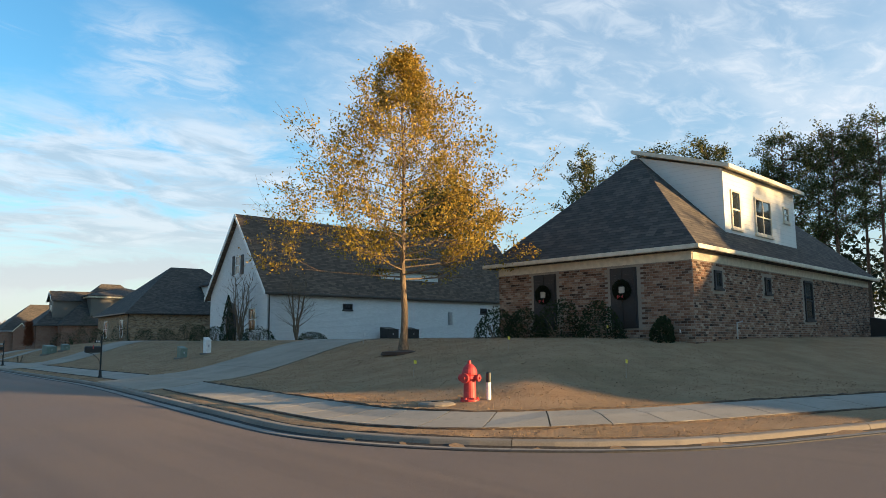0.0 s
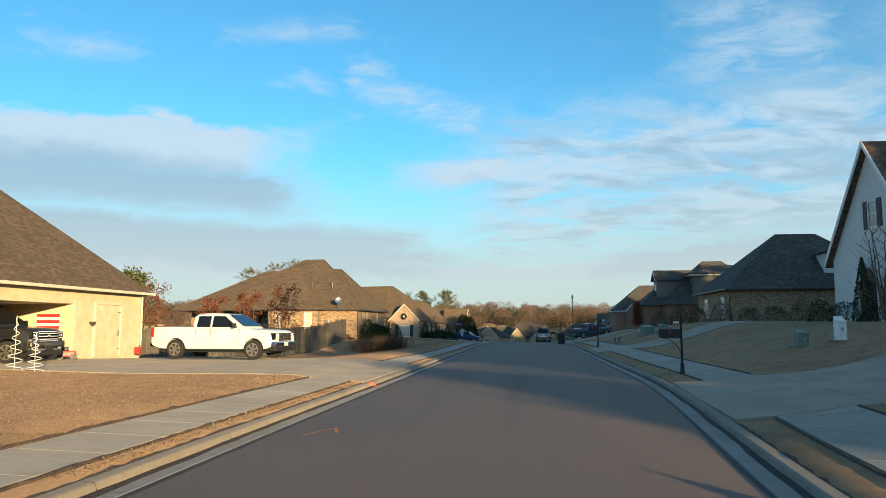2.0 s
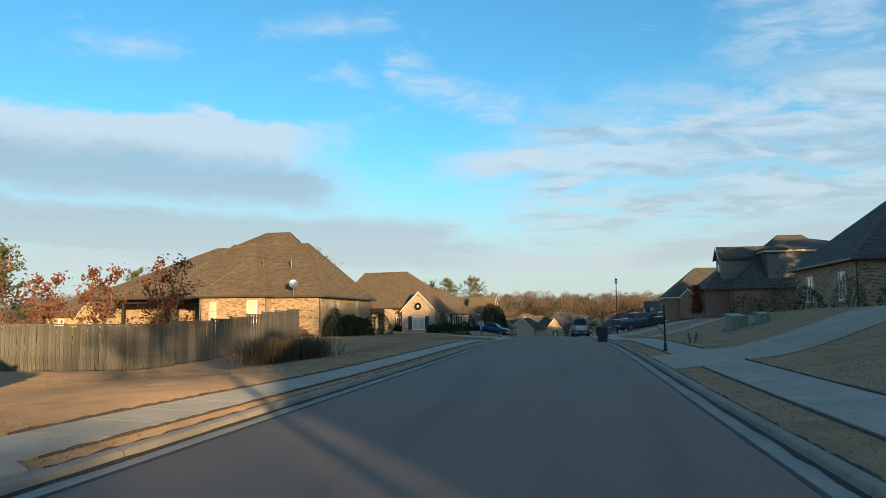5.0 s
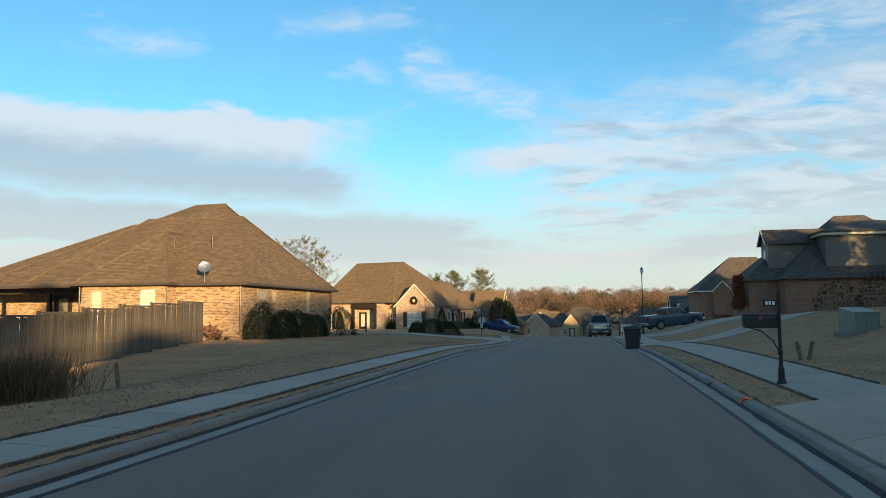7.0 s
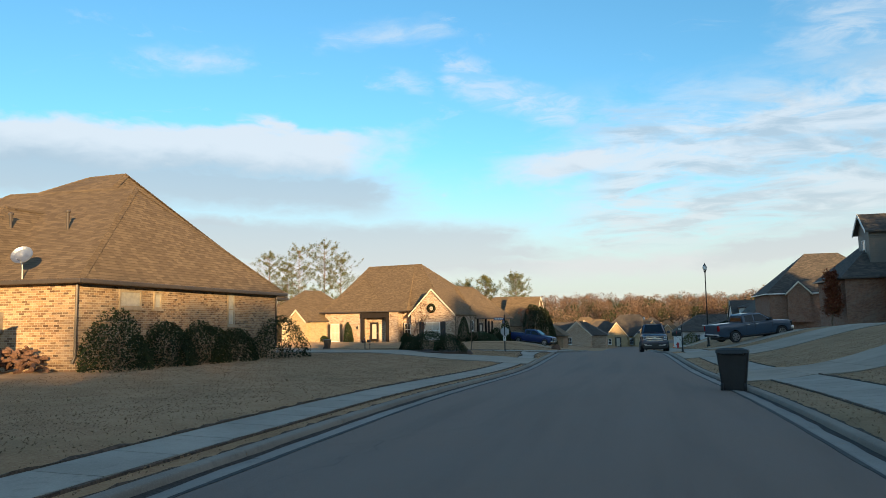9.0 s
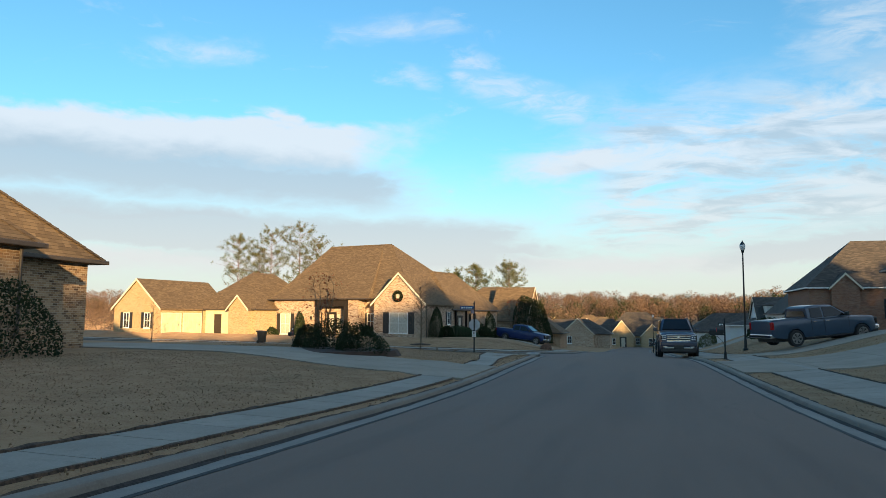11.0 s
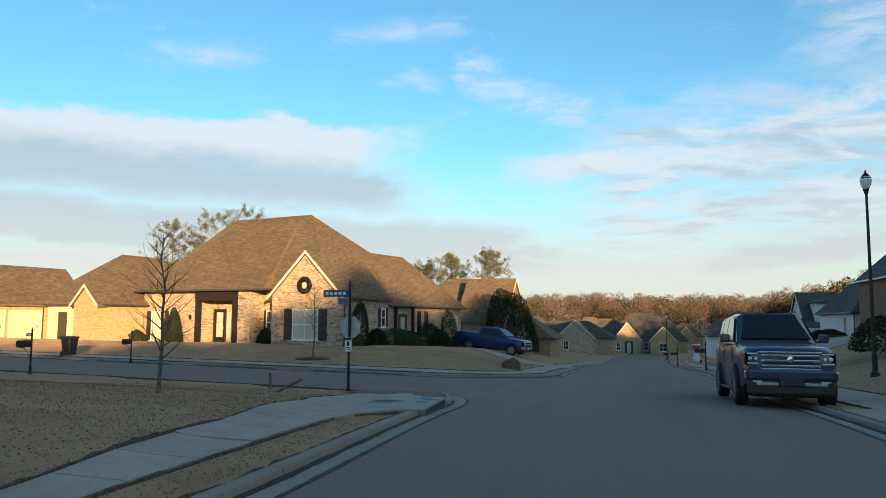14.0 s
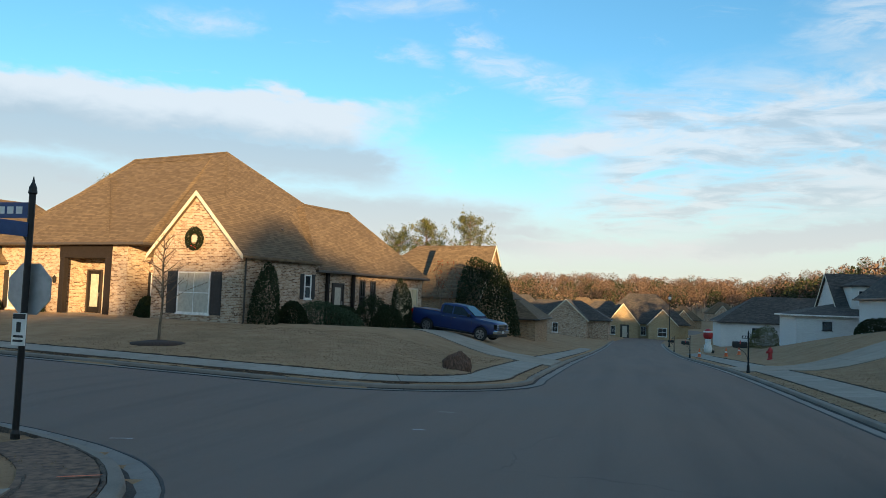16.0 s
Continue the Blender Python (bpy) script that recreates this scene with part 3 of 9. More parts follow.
def flare(s, r):
    return 0.0 if s >= r else r - math.sqrt(max(0.0, r * r - (r - s) ** 2))


xk_a = road_x(5) + half(5, 1)
ribbon("road", [(xk_a - IN + 0.05 + s, A_LO + IN - 0.1 - flare(s, A_R) - A_SLANT * (xk_a + s - 9)) for s in steps(0, 6, 24) + steps(7, 80, 20)],
       [(xk_a - IN + 0.05 + s, A_HI - IN + 0.1 + flare(s, A_R) - A_SLANT * (xk_a + s - 9)) for s in steps(0, 6, 24) + steps(7, 80, 20)], M_ASPHALT, -0.003, "worn asphalt side street joining the main street", "road", 1)
xk_b = road_x(130) - HALF
xk_n = xk_b - B_WIDER
ribbon("road", [(xk_n + IN - 0.03 - s, B_LO + IN - 0.03 - flare(max(0, s), B_RN + IN - 0.03) - B_SLANT * (xk_n - s - 2)) for s in [-0.06] + steps(0, 9, 24) + steps(10, 90, 24)],
       [(xk_b + IN - 0.03 - s, B_HI - IN + 0.03 + flare(max(0, s), B_R + IN - 0.03) - B_SLANT * (xk_b - s - 2)) for s in [-0.06] + steps(0, 9, 24) + steps(10, 90, 24)], M_ASPHALT, -0.003, "worn asphalt side street joining the main street", "road", -1)


def resample(pts, step):
    out, left = [Vector(pts[0])], step
    for a, b in zip(pts, pts[1:]):
        a, b = Vector(a), Vector(b)
        d = (b - a).length
        while d >= left and d > 0:
            a = a + (b - a) * (left / d)
            out.append(a.copy())
            d -= left
            left = step
        left -= d
    return out


def kerb_line(kind):
    pts = []
    if kind == "right":
        for y in steps(330, A_HI + A_R, 150):
            pts.append((road_x(y) + half(y, 1), y))
        for k in range(1, 13):
            a = radians(90 * k / 12)
            x = xk_a + A_R - A_R * math.cos(a)
            pts.append((x, A_HI + A_R - A_R * math.sin(a) - A_SLANT * (x - 9)))
        pts += [(xk_a + A_R + s, A_HI - A_SLANT * (xk_a + A_R + s - 9)) for s in steps(1, 70, 40)]
    if kind == "left":
        for y in steps(-70, B_LO - B_RN - B_SLANT * (xk_n - 2), 100):
            pts.append((road_x(y) - half(y, -1), y))
        for k in range(1, 13):
            a = radians(90 * k / 12)
            x = xk_n - B_RN + B_RN * math.cos(a)
            pts.append((x, B_LO - B_RN + B_RN * math.sin(a) - B_SLANT * (x - 2)))
        pts += [(xk_n - B_RN - s, B_LO - B_SLANT * (xk_n - B_RN - s - 2)) for s in steps(1, 75, 40)]
    if kind == "far_left":
        pts += [(xk_b - B_R - s, B_HI - B_SLANT * (xk_b - B_R - s - 2)) for s in steps(75, 0, 40)]
        for k in range(1, 13):
            a = radians(90 * (1 - k / 12))
            x = xk_b - B_R + B_R * math.cos(a)
            pts.append((x, B_HI + B_R - B_R * math.sin(a) - B_SLANT * (x - 2)))
        for y in steps(B_HI + B_R - B_SLANT * (xk_b - 2) + 1, 330, 90):
            pts.append((road_x(y) - HALF, y))
    return resample(pts, 0.6)


def normals_of(pts):
    out = []
    for i in range(len(pts)):
        d = (pts[min(i + 1, len(pts) - 1)] - pts[max(0, i - 1)]).normalized()
        out.append(Vector((-d.y, d.x)))
    return out


def outward(pts):
    ns = normals_of(pts)
    mid = len(pts) // 3
    if over_kerb(*(pts[mid] + ns[mid])) < over_kerb(*(pts[mid] - ns[mid])):
        ns = [-n for n in ns]
    return ns


def extrude_along(bm, pts, ns, profile, close=False):
    """Sweeps (offset outwards, height over the street) along a kerb line."""
    prev = None
    for p, n in zip(pts, ns):
        z0 = street_z(p.x, p.y)
        row = [bm.verts.new((p.x + n.x * o, p.y + n.y * o, z0 + h)) for o, h in profile]
        if prev:
            for k in range(len(profile) - 1):
                bm.faces.new((prev[k], prev[k + 1], row[k + 1], row[k]))
        prev = row
    bmesh.ops.recalc_face_normals(bm, faces=bm.faces)
    up = sum(f.normal.z for f in bm.faces)
    if up < 0:
        bmesh.ops.reverse_faces(bm, faces=bm.faces)


KERB = [(-0.02, -0.10), (-0.015, 0.0), (0.006, 0.07), (0.02, 0.092), (0.045, 0.102), (0.16, 0.108), (0.16, -0.1)]
PAN = [(-IN - 0.02, -0.03), (-IN - 0.012, 0.016), (-IN + 0.01, 0.022), (-0.08, 0.006), (-0.018, 0.004), (-0.018, -0.05)]
LINES = {k: kerb_line(k) for k in ("right", "left", "far_left")}


def build_kerbs():
    for k, pts in LINES.items():
        ns = outward(pts)
        owner = tagged(new("kerb_" + k), "pale concrete kerb with gutter along the street", "kerb", kind="structure")
        # cast in lengths with an open joint between them
        for i in range(0, len(pts) - 1, 5):
            seg, nn = pts[i:i + 6], ns[i:i + 6]
            if len(seg) < 2 or not (-30 < seg[0].y < 230 and -60 < seg[0].x < 60):
                continue
            seg, nn = [v.copy() for v in seg], nn
            d = (seg[-1] - seg[-2]).normalized()
            seg[-1] = seg[-1] - d * 0.012
            bm = bmesh.new()
            extrude_along(bm, seg, nn, KERB)
            part("kerb_length", bm, M_CONC, owner)
            bm = bmesh.new()
            extrude_along(bm, seg, nn, PAN)
            part("gutter_pan", bm, M_PAN, owner)
        # silt and dead leaves caught along the foot of the kerb, and tar along the edge of the asphalt
        rng = random.Random(len(pts))
        near = [(p, n) for p, n in zip(pts, ns) if -25 < p.y < 215 and -50 < p.x < 50]
        for name, mat, at, wide in (("gutter_silt", M_SILT, -0.016, 0.055), ("tar_seam", M_TAR, -IN - 0.035, 0.03)):
            bm = bmesh.new()
            prev = None
            for p, n in near:
                w = wide * rng.uniform(0.45, 1.5)
                z0 = street_z(p.x, p.y)
                if at > -0.1:
                    prof = ((at + 0.02, 0.03), (at - 0.004, 0.028 * rng.uniform(0.6, 1.2)), (at - w, 0.009), (at - w - 0.01, -0.02))
                else:
                    prof = ((at + 0.03, -0.01), (at + 0.012, 0.021), (at - w, 0.012), (at - w - 0.01, -0.03))
                row = [bm.verts.new((p.x + n.x * o, p.y + n.y * o, z0 + h)) for o, h in prof]
                if prev and (prev[0].co - row[0].co).length < 2:
                    for i in range(3):
                        bm.faces.new((prev[i], prev[i + 1], row[i + 1], row[i]))
                prev = row
            bmesh.ops.recalc_face_normals(bm, faces=bm.faces)
            if sum(f.normal.z for f in bm.faces) < 0:
                bmesh.ops.reverse_faces(bm, faces=bm.faces)
            part(name, bm, mat, owner)


build_kerbs()
build_ground()


def drape(name, corners, mat, lift=0.03, nu=8, nv=8, thick=0.10):
    """A slab over the ground between four corners (given in order round it)."""
    a, b, c, d = [Vector(p) for p in corners]
    bm = bmesh.new()
    grid = []
    for j in range(nv + 1):
        row = []
        for i in range(nu + 1):
            u, v = i / nu, j / nv
            p = a.lerp(b, u).lerp(d.lerp(c, u), v)
            row.append(bm.verts.new((p.x, p.y, lie(p.x, p.y) + lift)))
        grid.append(row)
    for r, s in zip(grid, grid[1:]):
        for i in range(nu):
            bm.faces.new((r[i], r[i + 1], s[i + 1], s[i]))
    bmesh.ops.recalc_face_normals(bm, faces=bm.faces)
    if sum(f.normal.z for f in bm.faces) < 0:
        bmesh.ops.reverse_faces(bm, faces=bm.faces)
    edge = [e for e in bm.edges if e.is_boundary]
    r = bmesh.ops.extrude_edge_only(bm, edges=edge)
    for v in r["geom"]:
        if isinstance(v, bmesh.types.BMVert):
            v.co.z -= thick
    bmesh.ops.recalc_face_normals(bm, faces=bm.faces)
    return bm


def paving(name, label, category, quads, mat, lift, owner=None):
    owner = owner or tagged(new(name), label, category, kind="structure")
    for q in quads:
        part("slab", drape(name, q, mat, lift, 4, 4), mat, owner)
    return owner


def slabs_between(c, nu, nv, gap=0.012):
    """Cuts a four-cornered area into slabs with joints."""
    a, b, cc, d = [Vector(p) for p in c]

    def at(u, v):
        return a.lerp(b, u).lerp(d.lerp(cc, u), v)

    lu, lv = (b - a).length, (d - a).length
    out = []
    for i in range(nu):
        for j in range(nv):
            u0, u1 = i / nu + gap / lu, (i + 1) / nu - gap / lu
            v0, v1 = j / nv + gap / lv, (j + 1) / nv - gap / lv
            out.append([at(u0, v0), at(u1, v0), at(u1, v1), at(u0, v1)])
    return out


def walk_in(k, p):
    """The footpath's inner edge, metres behind the kerb's face."""
    if k == "right":
        return 0.80 + 0.22 * smooth(22, 32, p.y) - 0.15 * smooth(95, 125, p.y) + 0.5 * smooth(9.3, 12.5, p.x) * smooth(16, 12, p.y)
    if k == "left":
        # paved up to the kerb by the drain, then behind a bed of bare soil round the corner
        return 0.62 - 0.10 * smooth(42, 52, p.y) + 0.42 * smooth(104, 109, p.y) * smooth(115.4, 114.2, p.y) - 0.40 * smooth(114.8, 116.0, p.y) * smooth(119.4, 118.4, p.y) + 0.42 * smooth(119.0, 120.5, p.y)
    return 0.62


def walk_out(k, p):
    if k == "left" and p.y > 106:
        return 1.37 + 0.6 * smooth(106, 111, p.y) + 0.93 * smooth(112, 117, p.y) + 0.5 * smooth(117, 120, p.y) - 1.3 * smooth(120.5, 123.8, p.y)
    return walk_in(k, p) + (1.25 if k == "right" else 1.12 - 0.27 * smooth(42, 52, p.y) * (k == "left"))


def no_walk(k, p):
    """The footpath stops at the second corner."""
    return k == "left" and p.y > 123.4 and p.x < -0.2


def on_drive(x, y, grow=0.0):
    for side, y0, y1, far, n in DRIVES:
        sgn = 1 if side == "right" else -1
        x0 = road_x(y0) + sgn * half(y0, sgn)
        f = (x - x0) / (far[0][0] - x0)
        if -0.05 < f < 1 and y0 + (far[0][1] - y0) * f - grow < y < y1 + (far[1][1] - y1) * f + grow:
            return True
    return False


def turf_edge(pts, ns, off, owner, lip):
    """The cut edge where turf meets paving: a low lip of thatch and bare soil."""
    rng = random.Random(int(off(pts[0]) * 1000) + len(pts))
    run_p, run_n = [], []

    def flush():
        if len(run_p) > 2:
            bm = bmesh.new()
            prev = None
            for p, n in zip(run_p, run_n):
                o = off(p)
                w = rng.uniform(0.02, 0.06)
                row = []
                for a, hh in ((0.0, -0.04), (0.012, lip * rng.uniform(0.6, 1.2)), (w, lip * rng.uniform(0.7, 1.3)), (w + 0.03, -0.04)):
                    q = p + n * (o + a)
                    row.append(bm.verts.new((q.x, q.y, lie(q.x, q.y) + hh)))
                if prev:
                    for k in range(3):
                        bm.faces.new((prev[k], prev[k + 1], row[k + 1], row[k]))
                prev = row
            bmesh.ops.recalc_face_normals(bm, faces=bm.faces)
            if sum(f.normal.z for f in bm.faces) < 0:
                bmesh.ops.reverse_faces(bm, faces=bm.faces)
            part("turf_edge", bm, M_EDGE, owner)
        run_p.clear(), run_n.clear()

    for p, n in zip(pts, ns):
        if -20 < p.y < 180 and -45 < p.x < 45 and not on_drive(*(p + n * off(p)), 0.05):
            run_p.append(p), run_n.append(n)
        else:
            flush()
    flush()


def build_walks():
    for k, pts in LINES.items():
        ns = outward(pts)
        owner = tagged(new("pavement_" + k), "narrow concrete footpath of square slabs beside the street", "pavement", kind="structure")
        for i in range(0, len(pts) - 3, 2):
            p, q, n, m = pts[i], pts[i + 2], ns[i], ns[i + 2]
            if not (-20 < p.y < 190 and -50 < p.x < 50) or no_walk(k, q):
                continue
            d = (q - p).normalized() * 0.012
            c = [p + n * walk_in(k, p) + d, q + m * walk_in(k, q) - d, q + m * walk_out(k, q) - d, p + n * walk_out(k, p) + d]
            wide = k == "left" and p.y > 110
            part("slab", drape("slab", c, M_WALK, 0.045 if wide else 0.03, 3 if wide else 1, 8 if wide else 2, 0.10), M_WALK, owner)
        fine = resample([tuple(p) for p in pts], 0.2)
        fn = outward(fine)
        kept = [i for i, p in enumerate(fine) if not no_walk(k, p)]
        kp, kn = [fine[i] for i in kept], [fn[i] for i in kept]
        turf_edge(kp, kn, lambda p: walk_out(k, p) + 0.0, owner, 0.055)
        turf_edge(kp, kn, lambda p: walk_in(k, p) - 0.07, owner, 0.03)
        if k == "left":
            soil = tagged(new("soil_bed"), "bed of rust-brown bare soil behind the corner kerb", "soil bed", kind="structure")
            bend = [i for i, p in enumerate(fine) if 119.2 < p.y and p.x > -2.6]
            for i in bend[:-3:3]:
                p, q, n, m = fine[i], fine[i + 3], fn[i], fn[i + 3]
                part("soil", drape("soil", [p + n * 0.22, q + m * 0.22, q + m * (walk_in(k, q) + 0.03), p + n * (walk_in(k, p) + 0.03)], M_SOIL, 0.022, 2, 3, 0.08), M_SOIL, soil)
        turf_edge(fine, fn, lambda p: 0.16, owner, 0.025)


DRIVES = [
    # side, kerb end from y to y, house end corners, slabs along
    ("right", 25.0, 32.3, [(30.0, 33.0), (30.0, 38.0)], 8),
    ("right", 53.4, 59.2, [(24.0, 64.0), (24.0, 70.0)], 6),
    ("right", 84.0, 89.6, [(22.0, 90.0), (22.0, 96.0)], 6),
    ("right", 103.2, 110.2, [(24.0, 104.0), (24.0, 111.5)], 6),
    ("right", 113.8, 119.6, [(24.0, 118.0), (24.0, 125.0)], 6),
    ("right", 151.0, 156.0, [(22.0, 152.0), (22.0, 158.0)], 5),
    ("left", 31.8, 39.8, [(-13.1, 37.0), (-13.1, 52.5)], 6),
    ("left", 97.9, 103.5, [(-16.0, 102.5), (-16.0, 107.5)], 7),
    ("left", 146.0, 151.5, [(-9.0, 158.0), (-9.0, 165.0)], 6),
]


def build_drives():
    for side, y0, y1, far, n in DRIVES:
        sgn = 1 if side == "right" else -1
        k0 = (road_x(y0) + sgn * (half(y0, sgn) + 0.20), y0)
        k1 = (road_x(y1) + sgn * (half(y1, sgn) + 0.20), y1)
        owner = tagged(new("driveway_" + side), "broad pale concrete driveway from the kerb to a garage", "driveway", kind="structure")
        paving("driveway", "", "", slabs_between([k0, far[0], far[1], k1], n, 2), M_DRIVE, 0.035, owner)


# ---- houses ----
def hip_roof(bm, x0, y0, x1, y1, z, pitch, over=0.35, gable=(), ridge=None, thick=0.16):
    """A closed roof over a rectangle. gable: ends among 'x0 x1 y0 y1' that stay upright. The ridge follows the longer side."""
    x0, y0, x1, y1 = x0 - over, y0 - over, x1 + over, y1 + over
    w, d = x1 - x0, y1 - y0
    along_x = w >= d if ridge is None else ridge == "x"
    run = (d if along_x else w) / 2
    top = z + run * pitch
    if along_x:
        a = x0 + (0 if "x0" in gable else run)
        b = x1 - (0 if "x1" in gable else run)
        if b < a:
            a = b = (a + b) / 2
        r0, r1 = (a, (y0 + y1) / 2, top), (b, (y0 + y1) / 2, top)
    else:
        a = y0 + (0 if "y0" in gable else run)
        b = y1 - (0 if "y1" in gable else run)
        if b < a:
            a = b = (a + b) / 2
        r0, r1 = ((x0 + x1) / 2, a, top), ((x0 + x1) / 2, b, top)
    low = [(x0, y0), (x1, y0), (x1, y1), (x0, y1)]
    pts = [(x, y, z - thick) for x, y in low] + [(x, y, z) for x, y in low] + [r0, r1]
    faces = [(3, 2, 1, 0), (0, 1, 5, 4), (1, 2, 6, 5), (2, 3, 7, 6), (3, 0, 4, 7)]
    if along_x:
        faces += [(4, 5, 9, 8), (6, 7, 8, 9), (7, 4, 8), (5, 6, 9)]
    else:
        faces += [(5, 6, 9, 8), (7, 4, 8, 9), (4, 5, 8), (6, 7, 9)]
    solid(bm, pts, faces)
    return top


def ridge_roof(bm, x0, y0, x1, y1, z, ra, rb, top, thick=0.16):
    """A hipped roof over given eaves with a given ridge (its ends in plan, west to east or south to north)."""
    low = [(x0, y0), (x1, y0), (x1, y1), (x0, y1)]
    pts = [(x, y, z - thick) for x, y in low] + [(x, y, z) for x, y in low] + [(*ra, top), (*rb, top)]
    faces = [(3, 2, 1, 0), (0, 1, 5, 4), (1, 2, 6, 5), (2, 3, 7, 6), (3, 0, 4, 7)]
    if abs(rb[0] - ra[0]) >= abs(rb[1] - ra[1]):
        faces += [(4, 5, 9, 8), (6, 7, 8, 9), (7, 4, 8), (5, 6, 9)]
    else:
        faces += [(5, 6, 9, 8), (7, 4, 8, 9), (4, 5, 8), (6, 7, 9)]
    solid(bm, pts, faces)


def ridge_caps(parent, ends, mat):
    """Overlapping cap shingles along ridges and hips, each a bent strip."""
    bm = bmesh.new()
    for a, b in ends:
        a, b = Vector(a), Vector(b)
        d = (b - a).normalized()
        side = d.cross(Vector((0, 0, 1))).normalized()
        up = side.cross(d)
        k = max(2, int((b - a).length / 0.28))
        for i in range(k):
            p, q = a.lerp(b, i / k), a.lerp(b, (i + 1.12) / k)
            row = []
            for c, h in ((p, 0.028), (q, 0.012)):
                row += [c - side * 0.14 - up * (0.10 - h), c + up * (0.012 + h), c + side * 0.14 - up * (0.10 - h)]
            low = [v - up * 0.02 for v in row]
            solid(bm, row + low, [(0, 1, 4, 3), (1, 2, 5, 4), (0, 6, 7, 1), (1, 7, 8, 2), (6, 9, 10, 7), (7, 10, 11, 8), (3, 4, 10, 9), (4, 5, 11, 10)])
    part("ridge_cap", bm, mat, parent)


def roofs_over(parent, roofs, shingle, gutter_mat):
    for x0, y0, x1, y1, z, ra, rb, top in roofs:
        bm = bmesh.new()
        ridge_roof(bm, x0, y0, x1, y1, z, ra, rb, top)
        part("roof", bm, shingle, parent)
        gutters(parent, x0, y0, x1, y1, z, 0.0, gutter_mat)
        first, last = ((x0, y0), (x0, y1)), ((x1, y0), (x1, y1))
        if abs(rb[0] - ra[0]) < abs(rb[1] - ra[1]):
            first, last = ((x0, y0), (x1, y0)), ((x0, y1), (x1, y1))
        ends = [((*ra, top), (*rb, top))] + [((*c, z), (*ra, top)) for c in first] + [((*c, z), (*rb, top)) for c in last]
        ridge_caps(parent, ends, shingle)


def wall_box(bm, x0, y0, x1, y1, z0, z1):
    return box(bm, x0, y0, z0, x1, y1, z1)


def facing(side, u, plane):
    """Local place on a wall: u along it, out of it by the second."""
    return {"x0": lambda u, o: (plane - o, u), "x1": lambda u, o: (plane + o, u), "y0": lambda u, o: (u, plane - o), "y1": lambda u, o: (u, plane + o)}[side]


def slab_on(bm, side, plane, u0, u1, z0, z1, o0, o1, bevel=0.0):
    f = facing(side, 0, plane)
    (ax, ay), (bx, by) = f(u0, o0), f(u1, o1)
    return box(bm, min(ax, bx), min(ay, by), z0, max(ax, bx), max(ay, by), z1, bevel)


def window(parent, side, plane, u, z0, w, h, frame_mat=None, shutters=0.0, blinds=False, cols=2, rows=2, name="window", arch=False):
    frame_mat = frame_mat or M_WHITE
    win = thing(name, Matrix(), "", "")
    win.parent = parent
    u0, u1, z1 = u - w / 2, u + w / 2, z0 + h
    part("pane", slab_on(bmesh.new(), side, plane, u0 + 0.04, u1 - 0.04, z0 + 0.04, z1 - 0.04, -0.03, 0.012), M_GLASS if not blinds else M_BLIND, win)
    bm = bmesh.new()
    for a, b, c, d in ((u0, u0 + 0.07, z0, z1), (u1 - 0.07, u1, z0, z1), (u0 + 0.07, u1 - 0.07, z0, z0 + 0.07), (u0 + 0.07, u1 - 0.07, z1 - 0.07, z1)):
        slab_on(bm, side, plane, a, b, c, d, -0.04, 0.05)
    part("frame", bm, frame_mat, win)
    bm = bmesh.new()
    for i in range(1, cols):
        c = u0 + w * i / cols
        slab_on(bm, side, plane, c - 0.018, c + 0.018, z0 + 0.07, z1 - 0.07, -0.02, 0.032)
    for j in range(1, rows):
        c = z0 + h * j / rows
        slab_on(bm, side, plane, u0 + 0.07, u1 - 0.07, c - 0.025, c + 0.025, -0.02, 0.036)
    if cols > 1 or rows > 1:
        part("glazing_bar", bm, frame_mat, win)
    part("sill", slab_on(bmesh.new(), side, plane, u0 - 0.06, u1 + 0.06, z0 - 0.07, z0, -0.02, 0.08), frame_mat, win)
    if shutters:
        for s in (-1, 1):
            k = (0.4 if shutters is True else shutters) / 2
            c = u + s * (w / 2 + k + 0.04)
            bm = bmesh.new()
            slab_on(bm, side, plane, c - k, c + k, z0 - 0.03, z1 + 0.03, 0.0, 0.035)
            for j in range(int(h / 0.09)):
                zz = z0 + 0.06 + j * 0.09
                slab_on(bm, side, plane, c - k + 0.05, c + k - 0.05, zz, zz + 0.05, 0.03, 0.052)
            part("shutter", bm, M_SHUTTER, win)
    return win


